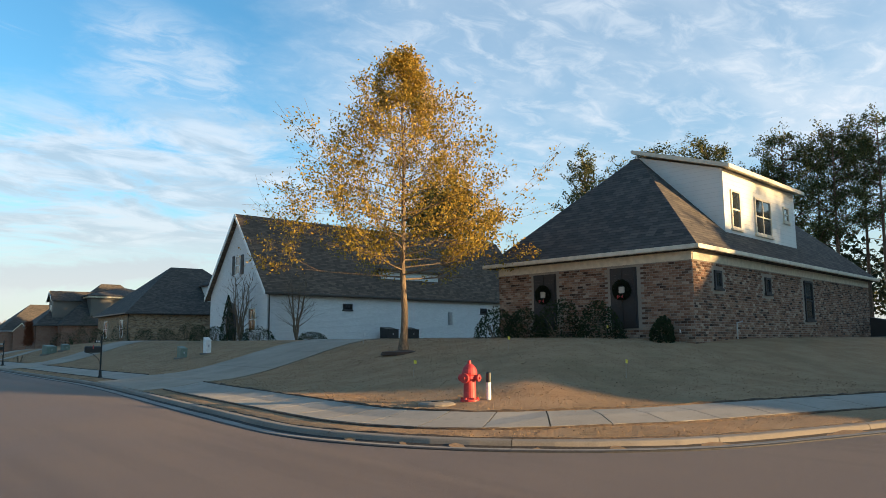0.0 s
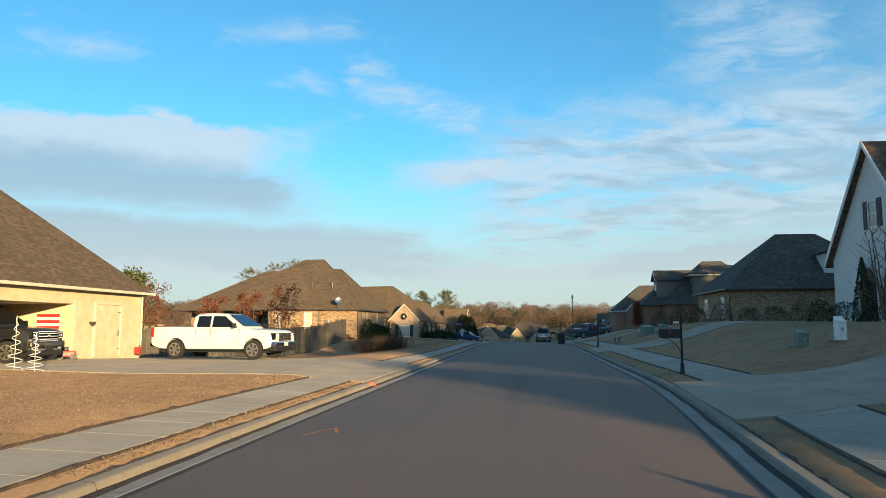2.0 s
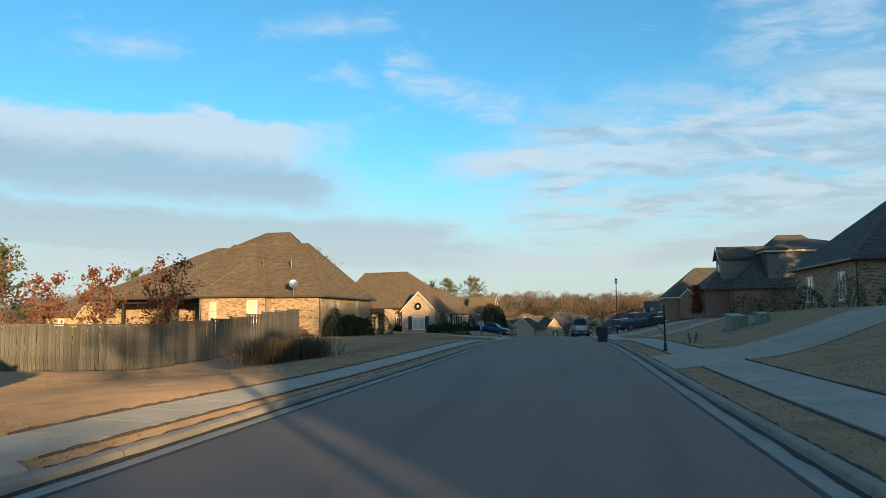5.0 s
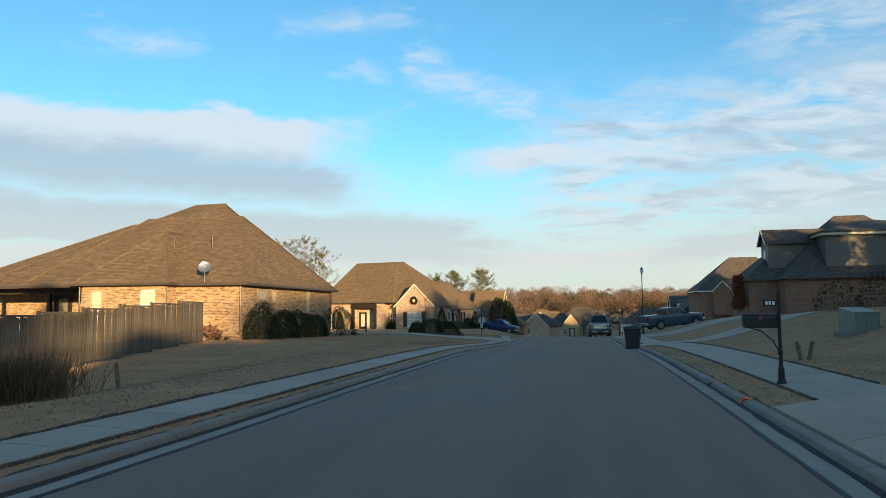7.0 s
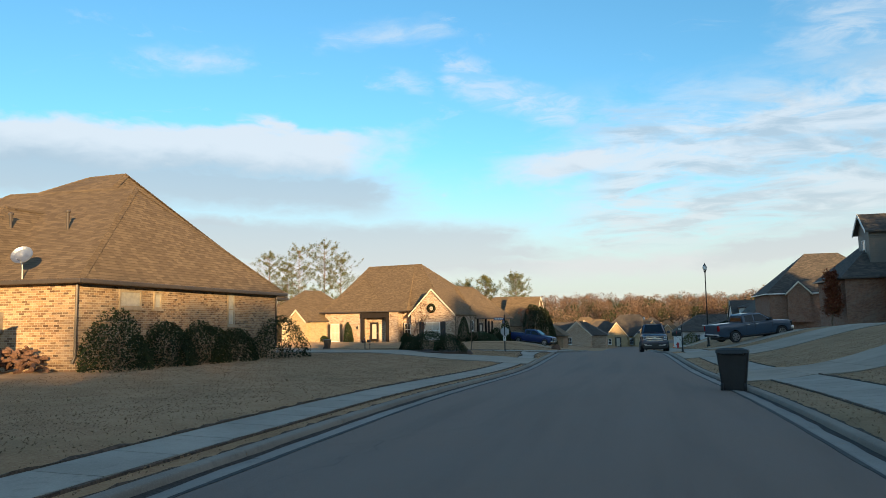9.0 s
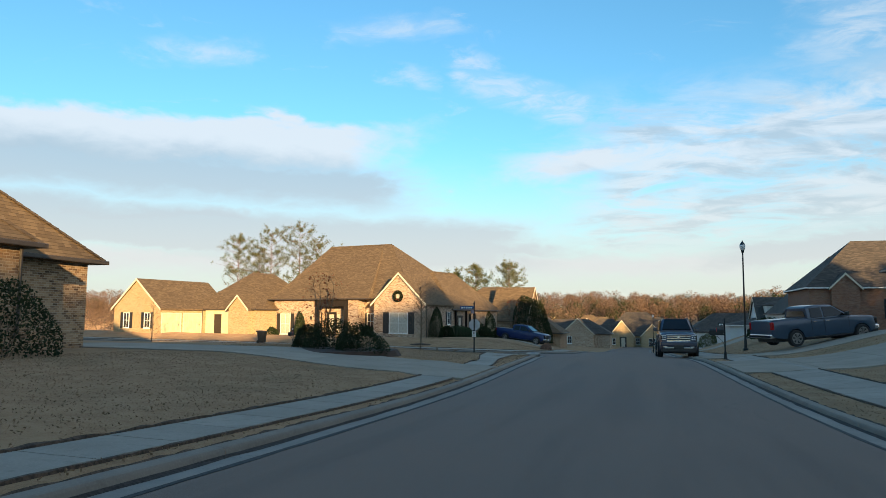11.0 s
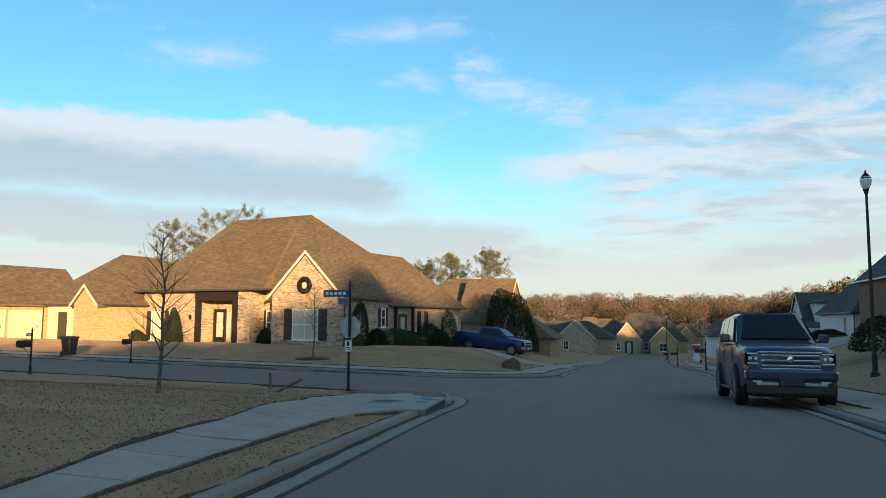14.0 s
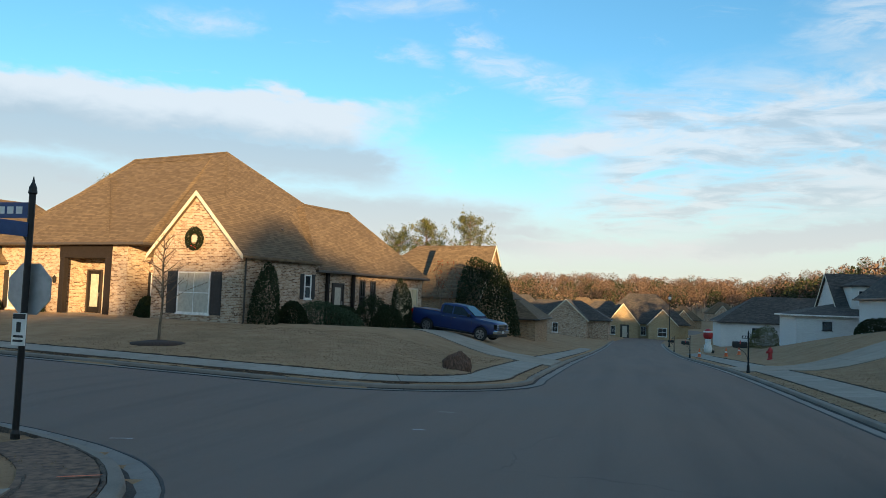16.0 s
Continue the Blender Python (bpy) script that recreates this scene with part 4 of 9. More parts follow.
def door(parent, side, plane, u, z0, w, h, mat=None, glass=True, panels=False):
    d = thing("door", Matrix(), "", "")
    d.parent = parent
    bm = bmesh.new()
    for a, b, c, e in ((u - w / 2 - 0.1, u - w / 2, z0, z0 + h + 0.1), (u + w / 2, u + w / 2 + 0.1, z0, z0 + h + 0.1), (u - w / 2, u + w / 2, z0 + h, z0 + h + 0.1)):
        slab_on(bm, side, plane, a, b, c, e, -0.03, 0.07)
    part("frame", bm, M_DOOR if glass else M_TRIM, d)
    bm = bmesh.new()
    slab_on(bm, side, plane, u - w / 2, u + w / 2, z0, z0 + h, -0.03, 0.02)
    if panels:
        for j in range(4):
            for i in range(max(2, int(w / 0.6))):
                k = max(2, int(w / 0.6))
                a = u - w / 2 + w * i / k + 0.05
                slab_on(bm, side, plane, a, a + w / k - 0.1, z0 + h * j / 4 + 0.05, z0 + h * (j + 1) / 4 - 0.05, 0.0, 0.045, 0.01)
    part("leaf", bm, mat or M_DOOR, d)
    if glass:
        part("pane", slab_on(bmesh.new(), side, plane, u - w * 0.3, u + w * 0.3, z0 + 0.35, z0 + h - 0.15, 0.0, 0.028), M_BLIND, d)
    bm = bmesh.new()
    slab_on(bm, side, plane, u + w * 0.36, u + w * 0.42, z0 + 0.95, z0 + 1.15, 0.02, 0.09, 0.012)
    part("handle", bm, M_STEEL, d)
    return d


def gutters(parent, x0, y0, x1, y1, z, over=0.35, mat=None, sides="x0 x1 y0 y1"):
    """Fascia and gutter round an eave."""
    mat = mat or M_TRIM
    a, b, c, d = x0 - over, y0 - over, x1 + over, y1 + over
    e = 0.11
    runs = {"y0": (a - e, b - e, c + e, b + 0.004), "y1": (a - e, d - 0.004, c + e, d + e), "x0": (a - e, b + 0.006, a + 0.004, d - 0.006), "x1": (c - 0.004, b + 0.006, c + e, d - 0.006)}
    for s in sides.split():
        q = runs[s]
        part("gutter", box(bmesh.new(), q[0], q[1], z - 0.15, q[2], q[3], z - 0.015, 0.02), mat, parent)


def downspout(parent, x, y, z0, z1, mat=None):
    bm = bmesh.new()
    tube(bm, [(x, y, z1), (x, y, z0 + 0.25), (x - 0.06, y - 0.06, z0 + 0.05)], 0.045, 6)
    part("downpipe", bm, mat or M_GUTTER, parent)


def vent_pipe(parent, x, y, z):
    bm = bmesh.new()
    lathe(bm, [(0.05, -0.5), (0.05, 0.35), (0.09, 0.36), (0.09, 0.43), (0.02, 0.46)], 8, (x, y, z))
    part("vent_pipe", bm, M_GUTTER, parent)


def wreath(parent_m, r, label="round evergreen wreath hung on a wall"):
    bm = bmesh.new()
    rng = random.Random(5)
    for k in range(900):
        a = rng.uniform(0, 2 * math.pi)
        b = rng.uniform(0, 2 * math.pi)
        rr = r + 0.28 * r * math.cos(b)
        p = Vector((rr * math.cos(a), 0.28 * r * math.sin(b) - 0.03, rr * math.sin(a)))
        d = Vector((rng.uniform(-1, 1), rng.uniform(-1, 1), rng.uniform(-1, 1))).normalized() * 0.22 * r
        e = d.orthogonal().normalized() * 0.06 * r
        solid(bm, [p - d, p + e, p + d, p - e], [(0, 1, 2, 3)])
    ob = thing("wreath", parent_m, label, "wreath")
    part("foliage", bm, M_WREATH, ob)
    part("centre", box(bmesh.new(), -0.42 * r, -0.02, -0.42 * r, 0.42 * r, 0.0, 0.42 * r, 0.005), M_BLIND, ob, "pale centre plate")
    bm = bmesh.new()
    for s in (-1, 1):
        solid(bm, [(0, -0.09, -r * 0.9), (s * r * 0.45, -0.12, -r * 0.65), (s * r * 0.45, -0.12, -r * 1.15)], [(0, 1, 2)])
    part("bow", bm, M_RED, ob)
    return ob


M_PINE_LEAF = leaf_mat("evergreen_needles", [(0.012, 0.03, 0.012), (0.03, 0.055, 0.02), (0.05, 0.075, 0.03)], trans=0.1)
M_WREATH = leaf_mat("dark_wreath_needles", [(0.008, 0.012, 0.007), (0.014, 0.02, 0.01), (0.02, 0.022, 0.012)], trans=0.05)
M_RED = plain("red_paint", (0.42, 0.03, 0.03), 0.4)


def house_base(x, y, rz, label, z=None):
    z = lie(x, y) if z is None else z
    return thing("house", pose(x, y, z, 0, 0, rz), label, "house", "houses along the street")


def foundation(parent, rects, mat, depth=1.6):
    for r in rects:
        part("footing", box(bmesh.new(), r[0] + 0.02, r[1] + 0.02, -depth, r[2] - 0.02, r[3] - 0.02, 0.003), mat, parent)


def corner_house():
    """Brick house on the first corner, hipped roof and a long sided dormer."""
    h = house_base(22.5, 15.2, 7, "mottled brown brick house with dark hipped roof and white dormer", -0.05)
    E = 2.75
    wall = part("wall", wall_box(bmesh.new(), 0, 0, 17.6, 7.4, 0, E - 0.1), M_BRICK_MIX, h)
    foundation(h, [(0, 0, 17.6, 7.4)], M_BRICK_MIX)
    bm = bmesh.new()
    hip_roof(bm, 0, 0, 17.6, 7.4, E, 1.0, 0.32)
    roof = part("roof", bm, M_SHINGLE_DARK, h)
    gutters(h, 0, 0, 17.6, 7.4, E, 0.32, M_TRIM)
    part("frieze", slab_on(bmesh.new(), "x0", 0, 0, 7.4, E - 0.42, E - 0.16, 0, 0.03), M_TRIM, h)
    part("frieze", slab_on(bmesh.new(), "y0", 0, 0, 17.6, E - 0.42, E - 0.16, 0, 0.03), M_TRIM, h)
    # the dormer
    x0, x1, y0, zb, zt = 3.6, 10.2, 0.5, 3.35, 5.75
    bm = bmesh.new()
    solid(bm, [(x0, y0, zb), (x1, y0, zb), (x1, 3.7, zb), (x0, 3.7, zb), (x0, y0, zt), (x1, y0, zt), (x1, 3.7, 6.72), (x0, 3.7, 6.72)],
          [(0, 1, 5, 4), (1, 2, 6, 5), (3, 0, 4, 7), (2, 3, 7, 6), (4, 5, 6, 7), (3, 2, 1, 0)])
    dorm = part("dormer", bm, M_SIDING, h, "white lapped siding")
    bm = bmesh.new()
    g = (6.74 - 5.77) / (3.7 - y0)
    a, b, c, d = x0 - 0.25, x1 + 0.25, y0 - 0.35, 3.75
    za, zc = 5.80 - 0.35 * g, 6.82
    solid(bm, [(a, c, za), (b, c, za), (b, d, zc), (a, d, zc), (a, c, za + 0.14), (b, c, za + 0.14), (b, d, zc + 0.14), (a, d, zc + 0.14)],
          [(3, 2, 1, 0), (4, 5, 6, 7), (0, 1, 5, 4), (1, 2, 6, 5), (2, 3, 7, 6), (3, 0, 4, 7)])
    part("dormer_roof", bm, M_TRIM, h, "cream boxed eave")
    for u, w, hh in ((4.5, 0.75, 1.35), (6.9, 1.5, 1.35), (9.2, 0.55, 0.6)):
        window(h, "y0", y0, u, 3.75 if hh > 1 else 4.5, w, hh, M_TRIM, cols=2 if w > 1 else 1)
    # dark shuttered openings to the street
    for u in (5.35, 2.3):
        win = thing("window", Matrix(), "", "")
        win.parent = h
        part("frame", slab_on(bmesh.new(), "x0", 0, u - 0.47, u + 0.47, 0.35, 2.25, -0.02, 0.03), M_SHUTTER, win)
        for s in (-1, 1):
            bm = bmesh.new()
            slab_on(bm, "x0", 0, u + s * 0.23 - 0.2, u + s * 0.23 + 0.2, 0.42, 2.18, 0.02, 0.06)
            for j in range(18):
                slab_on(bm, "x0", 0, u + s * 0.23 - 0.16, u + s * 0.23 + 0.16, 0.5 + j * 0.09, 0.55 + j * 0.09, 0.05, 0.075)
            part("shutter", bm, M_SHUTTER, win)
        wreath(h.matrix_basis @ pose(-0.12, u, 1.55, 0, 0, -90), 0.24)
    for u, w in ((1.65, 0.5), (5.6, 0.5), (9.6, 0.9)):
        window(h, "y0", 0, u, 1.55 if w < 0.8 else 0.7, w, 0.55 if w < 0.8 else 1.5, M_SHUTTER, cols=1, rows=1 if w < 0.8 else 2)
    bm = bmesh.new()
    tube(bm, [(2.6, -0.12, 0.0), (2.6, -0.12, 0.5), (2.75, -0.25, 0.55)], 0.025, 6)
    part("tap_pipe", bm, M_STEEL, h)
    return wall


def white_house():
    h = house_base(23.0, 45.0, 3, "white painted brick house with a steep gable and brown shingled roof", 0.2)
    L, W, E = 24.0, 8.2, 3.1
    z_ridge = E + (W / 2 + 0.3) * 1.22
    bm = bmesh.new()
    zr = E + (W / 2) * 1.22
    solid(bm, [(0, 0, 0), (L, 0, 0), (L, W, 0), (0, W, 0), (0, 0, E), (L, 0, E), (L, W, E), (0, W, E), (0, W / 2, zr), (L, W / 2, zr)],
          [(0, 1, 5, 4), (1, 2, 6, 9, 5), (2, 3, 7, 6), (3, 0, 4, 8, 7), (4, 5, 9, 8), (6, 7, 8, 9), (3, 2, 1, 0)])
    part("wall", bm, M_BRICK_WHITE, h)
    foundation(h, [(0, 0, L, W)], M_BRICK_WHITE)
    bm = bmesh.new()
    o = 0.3
    zo = E - o * 1.22
    for s in (0, 1):
        ya, yb = (-o, W / 2) if s == 0 else (W + o, W / 2)
        solid(bm, [(-0.3, ya, zo + 0.03), (L + 0.3, ya, zo + 0.03), (L + 0.3, yb, zr + 0.03), (-0.3, yb, zr + 0.03), (-0.3, ya, zo + 0.2), (L + 0.3, ya, zo + 0.2), (L + 0.3, yb, zr + 0.24), (-0.3, yb, zr + 0.24)],
              [(3, 2, 1, 0), (4, 5, 6, 7), (0, 1, 5, 4), (1, 2, 6, 5), (2, 3, 7, 6), (3, 0, 4, 7)])
    bmesh.ops.recalc_face_normals(bm, faces=bm.faces)
    part("roof", bm, M_SHINGLE_BROWN2, h)
    for s in (0, 1):
        ya = -o if s == 0 else W + o
        bm = bmesh.new()
        solid(bm, [(-0.36, ya, zo - 0.02), (-0.36, W / 2, zr - 0.02), (-0.36, W / 2, zr + 0.25), (-0.36, ya, zo + 0.22), (-0.31, ya, zo - 0.02), (-0.31, W / 2, zr - 0.02), (-0.31, W / 2, zr + 0.25), (-0.31, ya, zo + 0.22)],
              [(0, 1, 2, 3), (7, 6, 5, 4), (0, 4, 5, 1), (1, 5, 6, 2), (2, 6, 7, 3), (3, 7, 4, 0)])
        bmesh.ops.recalc_face_normals(bm, faces=bm.faces)
        part("bargeboard", bm, M_WHITE, h)
    part("gutter", box(bmesh.new(), -0.3, -o - 0.12, zo + 0.05, L + 0.3, -o, zo + 0.2, 0.02), M_GUTTER, h)
    downspout(h, 0.1, -0.08, -0.1, E - 0.2)
    window(h, "x0", 0, W / 2, 4.3, 0.75, 1.25, M_WHITE, shutters=True, cols=1)
    # arched dark door to the street
    bm = bmesh.new()
    pts = [(-0.05, 5.55, 0.05)] + [(-0.05, 4.85 + 0.7 * math.cos(a), 1.55 + 0.95 * math.sin(a)) for a in steps(0, math.pi, 10)] + [(-0.05, 4.15, 0.05)]
    vs = [bm.verts.new(p) for p in pts]
    f = bm.faces.new(vs)
    bmesh.ops.recalc_face_normals(bm, faces=bm.faces)
    r = bmesh.ops.extrude_face_region(bm, geom=[f])
    for v in r["geom"]:
        if isinstance(v, bmesh.types.BMVert):
            v.co.x += 0.1
    bmesh.ops.recalc_face_normals(bm, faces=bm.faces)
    part("arched_door", bm, M_SHUTTER, h)
    window(h, "x0", 0, 1.9, 0.55, 1.0, 1.5, M_WHITE, cols=2)
    for u in (5.9, 18.6):
        window(h, "y0", 0, u, 1.95, 0.75, 0.42, M_SHUTTER, cols=1, rows=1)
    # a white dormer over the long side
    bm = bmesh.new()
    box(bm, 9.3, 0.8, 3.0, 14.6, 3.6, 5.0)
    part("dormer", bm, M_SIDING, h)
    bm = bmesh.new()
    hip_roof(bm, 9.3, 0.8, 14.6, 6.0, 5.0, 0.5, 0.25, ridge="x")
    part("dormer_roof", bm, M_SHINGLE_BROWN2, h)
    bm = bmesh.new()
    slab_on(bm, "y0", 0, 14.9, 15.2, 1.05, 2.0, 0, 0.14, 0.01)
    part("meter_box", bm, M_STEEL, h)
    return h


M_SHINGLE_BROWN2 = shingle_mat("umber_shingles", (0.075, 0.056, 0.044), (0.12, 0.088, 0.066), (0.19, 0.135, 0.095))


def simple_house(x, y, rz, label, rects, brick, shingle, E=2.75, z=None, trim=None, wins=(), pitch=0.8, spouts=(), gable_rects=(), vents=(), walls=None):
    """A brick house of joined rectangles, each with a hipped roof; gable_rects: (x0,y0,x1,y1,end,pitch) fronts."""
    h = house_base(x, y, rz, label, z)
    for i, r in enumerate(rects):
        ee = E + (r[4] if len(r) > 4 else 0)
        pp = r[5] if len(r) > 5 else pitch
        if walls is None:
            part("wall", wall_box(bmesh.new(), r[0], r[1], r[2], r[3], 0 + 0.003 * i, ee - 0.05), brick, h)
        bm = bmesh.new()
        hip_roof(bm, *r[:4], ee, pp, 0.35 + 0.004 * i)
        part("roof", bm, shingle, h)
        gutters(h, *r[:4], ee, 0.35 + 0.004 * i, trim or M_GUTTER)
    for i, r in enumerate(walls or ()):
        part("wall", wall_box(bmesh.new(), *r, 0.003 * i, E - 0.05), brick, h)
    foundation(h, walls or [r[:4] for r in rects], brick)
    for g in gable_rects:
        x0, y0, x1, y1, end, pp = g
        bm = bmesh.new()
        if end in ("y0", "y1"):
            mid, run = (x0 + x1) / 2, (x1 - x0) / 2
            zr = E + run * pp
            solid(bm, [(x0, y0, 0), (x1, y0, 0), (x1, y1, 0), (x0, y1, 0), (x0, y0, E), (x1, y0, E), (x1, y1, E), (x0, y1, E), (mid, y0, zr), (mid, y1, zr)],
                  [(0, 1, 5, 8, 4), (1, 2, 6, 5), (2, 3, 7, 9, 6), (3, 0, 4, 7), (5, 6, 9, 8), (7, 4, 8, 9), (3, 2, 1, 0)])
        else:
            mid, run = (y0 + y1) / 2, (y1 - y0) / 2
            zr = E + run * pp
            solid(bm, [(x0, y0, 0), (x1, y0, 0), (x1, y1, 0), (x0, y1, 0), (x0, y0, E), (x1, y0, E), (x1, y1, E), (x0, y1, E), (x0, mid, zr), (x1, mid, zr)],
                  [(0, 1, 5, 4), (1, 2, 6, 9, 5), (2, 3, 7, 6), (3, 0, 4, 8, 7), (4, 5, 9, 8), (6, 7, 8, 9), (3, 2, 1, 0)])
        part("gable_wall", bm, brick, h)
        o, k = 0.28, 0.16
        for s in (-1, 1):
            bm = bmesh.new()
            zo = E - o * pp
            if end in ("y0", "y1"):
                xa = mid + s * (run + o)
                ya, yb = (y0 - 0.22, y1) if end == "y0" else (y0, y1 + 0.22)
                p = [(xa, ya, zo), (mid, ya, zr), (mid, yb, zr), (xa, yb, zo)]
            else:
                ya = mid + s * (run + o)
                xa, xb = (x0 - 0.22, x1) if end == "x0" else (x0, x1 + 0.22)
                p = [(xa, ya, zo), (xa, mid, zr), (xb, mid, zr), (xb, ya, zo)]
            solid(bm, [(a, b, c + 0.02) for a, b, c in p] + [(a, b, c + k) for a, b, c in p], [(0, 1, 2, 3), (7, 6, 5, 4), (0, 4, 5, 1), (1, 5, 6, 2), (2, 6, 7, 3), (3, 7, 4, 0)])
            bmesh.ops.recalc_face_normals(bm, faces=bm.faces)
            part("roof", bm, shingle, h)
            bm = bmesh.new()
            e = 0.03
            if end in ("y0", "y1"):
                yy = ya - e if end == "y0" else yb
                q = [(xa, yy, zo - 0.06), (mid, yy, zr - 0.06), (mid, yy, zr + k + 0.01), (xa, yy, zo + k + 0.01)]
                q2 = [(a, b + e - 0.002, c) for a, b, c in q]
            else:
                xx = xa - e if end == "x0" else xb
                q = [(xx, ya, zo - 0.06), (xx, mid, zr - 0.06), (xx, mid, zr + k + 0.01), (xx, ya, zo + k + 0.01)]
                q2 = [(a + e - 0.002, b, c) for a, b, c in q]
            solid(bm, q + q2, [(0, 1, 2, 3), (7, 6, 5, 4), (0, 4, 5, 1), (1, 5, 6, 2), (2, 6, 7, 3), (3, 7, 4, 0)])
            bmesh.ops.recalc_face_normals(bm, faces=bm.faces)
            part("bargeboard", bm, M_TRIM, h)
    for w in wins:
        window(h, *w[:6], **(w[6] if len(w) > 6 else {}))
    for sx, sy in spouts:
        downspout(h, sx, sy, -0.1, E - 0.1)
    for v in vents:
        vent_pipe(h, *v)
    return h


# ---- vegetation ----
def quads_mesh(name, centres, ax, ay, mat):
    """Many small leaf faces from arrays of middles and half axes."""
    c, a, b = np.asarray(centres), np.asarray(ax), np.asarray(ay)
    n = len(c)
    v = np.empty((n, 4, 3))
    v[:, 0], v[:, 1], v[:, 2], v[:, 3] = c - a, c - b * 0.55, c + a, c + b * 0.55
    me = bpy.data.meshes.new(name)
    me.vertices.add(4 * n)
    me.vertices.foreach_set("co", v.reshape(-1))
    me.loops.add(4 * n)
    me.loops.foreach_set("vertex_index", np.arange(4 * n, dtype=np.int32))
    me.polygons.add(n)
    me.polygons.foreach_set("loop_start", np.arange(0, 4 * n, 4, dtype=np.int32))
    me.polygons.foreach_set("loop_total", np.full(n, 4, dtype=np.int32))
    me.update()
    me.materials.append(mat)
    return me


def random_axes(rng, n, size, droop=0.0):
    a = rng.normal(size=(n, 3))
    a[:, 2] -= droop
    a /= np.linalg.norm(a, axis=1)[:, None]
    b = np.cross(a, rng.normal(size=(n, 3)))
    b /= np.linalg.norm(b, axis=1)[:, None]
    s = size * rng.uniform(0.6, 1.35, (n, 1))
    return a * s, b * s


def leaves(name, spots, per, spread, size, rng, mat, parent, droop=0.0, label=""):
    """Leaves scattered round twig ends."""
    spots = np.asarray(spots)
    c = np.repeat(spots, per, axis=0) + rng.normal(size=(len(spots) * per, 3)) * spread
    a, b = random_axes(rng, len(c), size, droop)
    ob = new(name, quads_mesh(name, c, a, b, mat))
    ob.parent = parent
    if label:
        tagged(ob, label)
    return ob


def branch(bm, p, d, length, r, depth, rng, tips, spread=0.55, kids=(3, 5), lift=0.12, seg=6, shrink=0.62):
    """Grows a limb with side limbs, and notes the twig ends."""
    pts, rad = [p.copy()], [r]
    n = 5
    q = p.copy()
    dd = d.copy()
    for i in range(n):
        dd = (dd + Vector((rng.uniform(-1, 1), rng.uniform(-1, 1), rng.uniform(-0.6, 1) * lift * 4)) * 0.13).normalized()
        q = q + dd * (length / n)
        pts.append(q.copy())
        rad.append(max(0.004, r * (1 - 0.75 * (i + 1) / n)))
    tube(bm, pts, rad, seg if depth > 1 else 4, cap=False)
    if depth <= 1:
        tips += [tuple(x) for x in pts[2:]]
    if depth == 0:
        return
    for k in range(rng.randint(*kids)):
        i = rng.randint(2, n)
        side = Vector((rng.uniform(-1, 1), rng.uniform(-1, 1), rng.uniform(-0.2, 0.7)))
        nd = (dd * (1 - spread) + side.normalized() * spread).normalized()
        branch(bm, pts[i], nd, length * rng.uniform(0.45, 0.75) * shrink / 0.62, rad[i] * 0.6, depth - 1, rng, tips, spread, kids, lift, seg, shrink)


M_BARK = bark_mat("grey_brown_bark", (0.10, 0.075, 0.055), (0.24, 0.18, 0.125))
M_PINE_BARK = bark_mat("pine_bark", (0.10, 0.062, 0.042), (0.22, 0.145, 0.10))
M_OAK_LEAF = leaf_mat("golden_oak_leaves", [(0.16, 0.13, 0.03), (0.30, 0.21, 0.035), (0.48, 0.30, 0.04), (0.55, 0.38, 0.07), (0.34, 0.19, 0.03), (0.20, 0.17, 0.04)], trans=0.4)
M_PINE_TOP = leaf_mat("pine_needles", [(0.05, 0.065, 0.027), (0.10, 0.11, 0.042), (0.18, 0.165, 0.06), (0.075, 0.088, 0.036)], trans=0.15)
M_BUSH = leaf_mat("dark_shrub_leaves", [(0.014, 0.026, 0.013), (0.03, 0.045, 0.02), (0.045, 0.06, 0.025), (0.02, 0.03, 0.018)], trans=0.12)
M_BUSH_RED = leaf_mat("russet_leaves", [(0.16, 0.045, 0.025), (0.26, 0.08, 0.04), (0.12, 0.05, 0.03), (0.30, 0.13, 0.06)], trans=0.3)
M_JUNIPER = leaf_mat("juniper_green", [(0.03, 0.055, 0.03), (0.06, 0.09, 0.05), (0.09, 0.12, 0.07)], trans=0.12)
M_STRAW = leaf_mat("dry_ornamental_grass", [(0.075, 0.048, 0.03), (0.14, 0.095, 0.058), (0.21, 0.145, 0.09)], trans=0.25)
M_WOODS = leaf_mat("bare_autumn_woods", [(0.085, 0.058, 0.045), (0.15, 0.098, 0.068), (0.205, 0.135, 0.095), (0.12, 0.082, 0.063), (0.175, 0.118, 0.088)], trans=0.1)
M_WOODS_GREEN = leaf_mat("evergreen_woods", [(0.022, 0.032, 0.016), (0.045, 0.055, 0.026), (0.07, 0.075, 0.035)], trans=0.1)
M_SOIL = plain("rust_brown_soil", (0.15, 0.085, 0.052), 0.95, vary=0.55, scale=9)
M_MULCH = plain("dark_mulch", (0.055, 0.032, 0.022), 0.95, vary=0.5, scale=30)


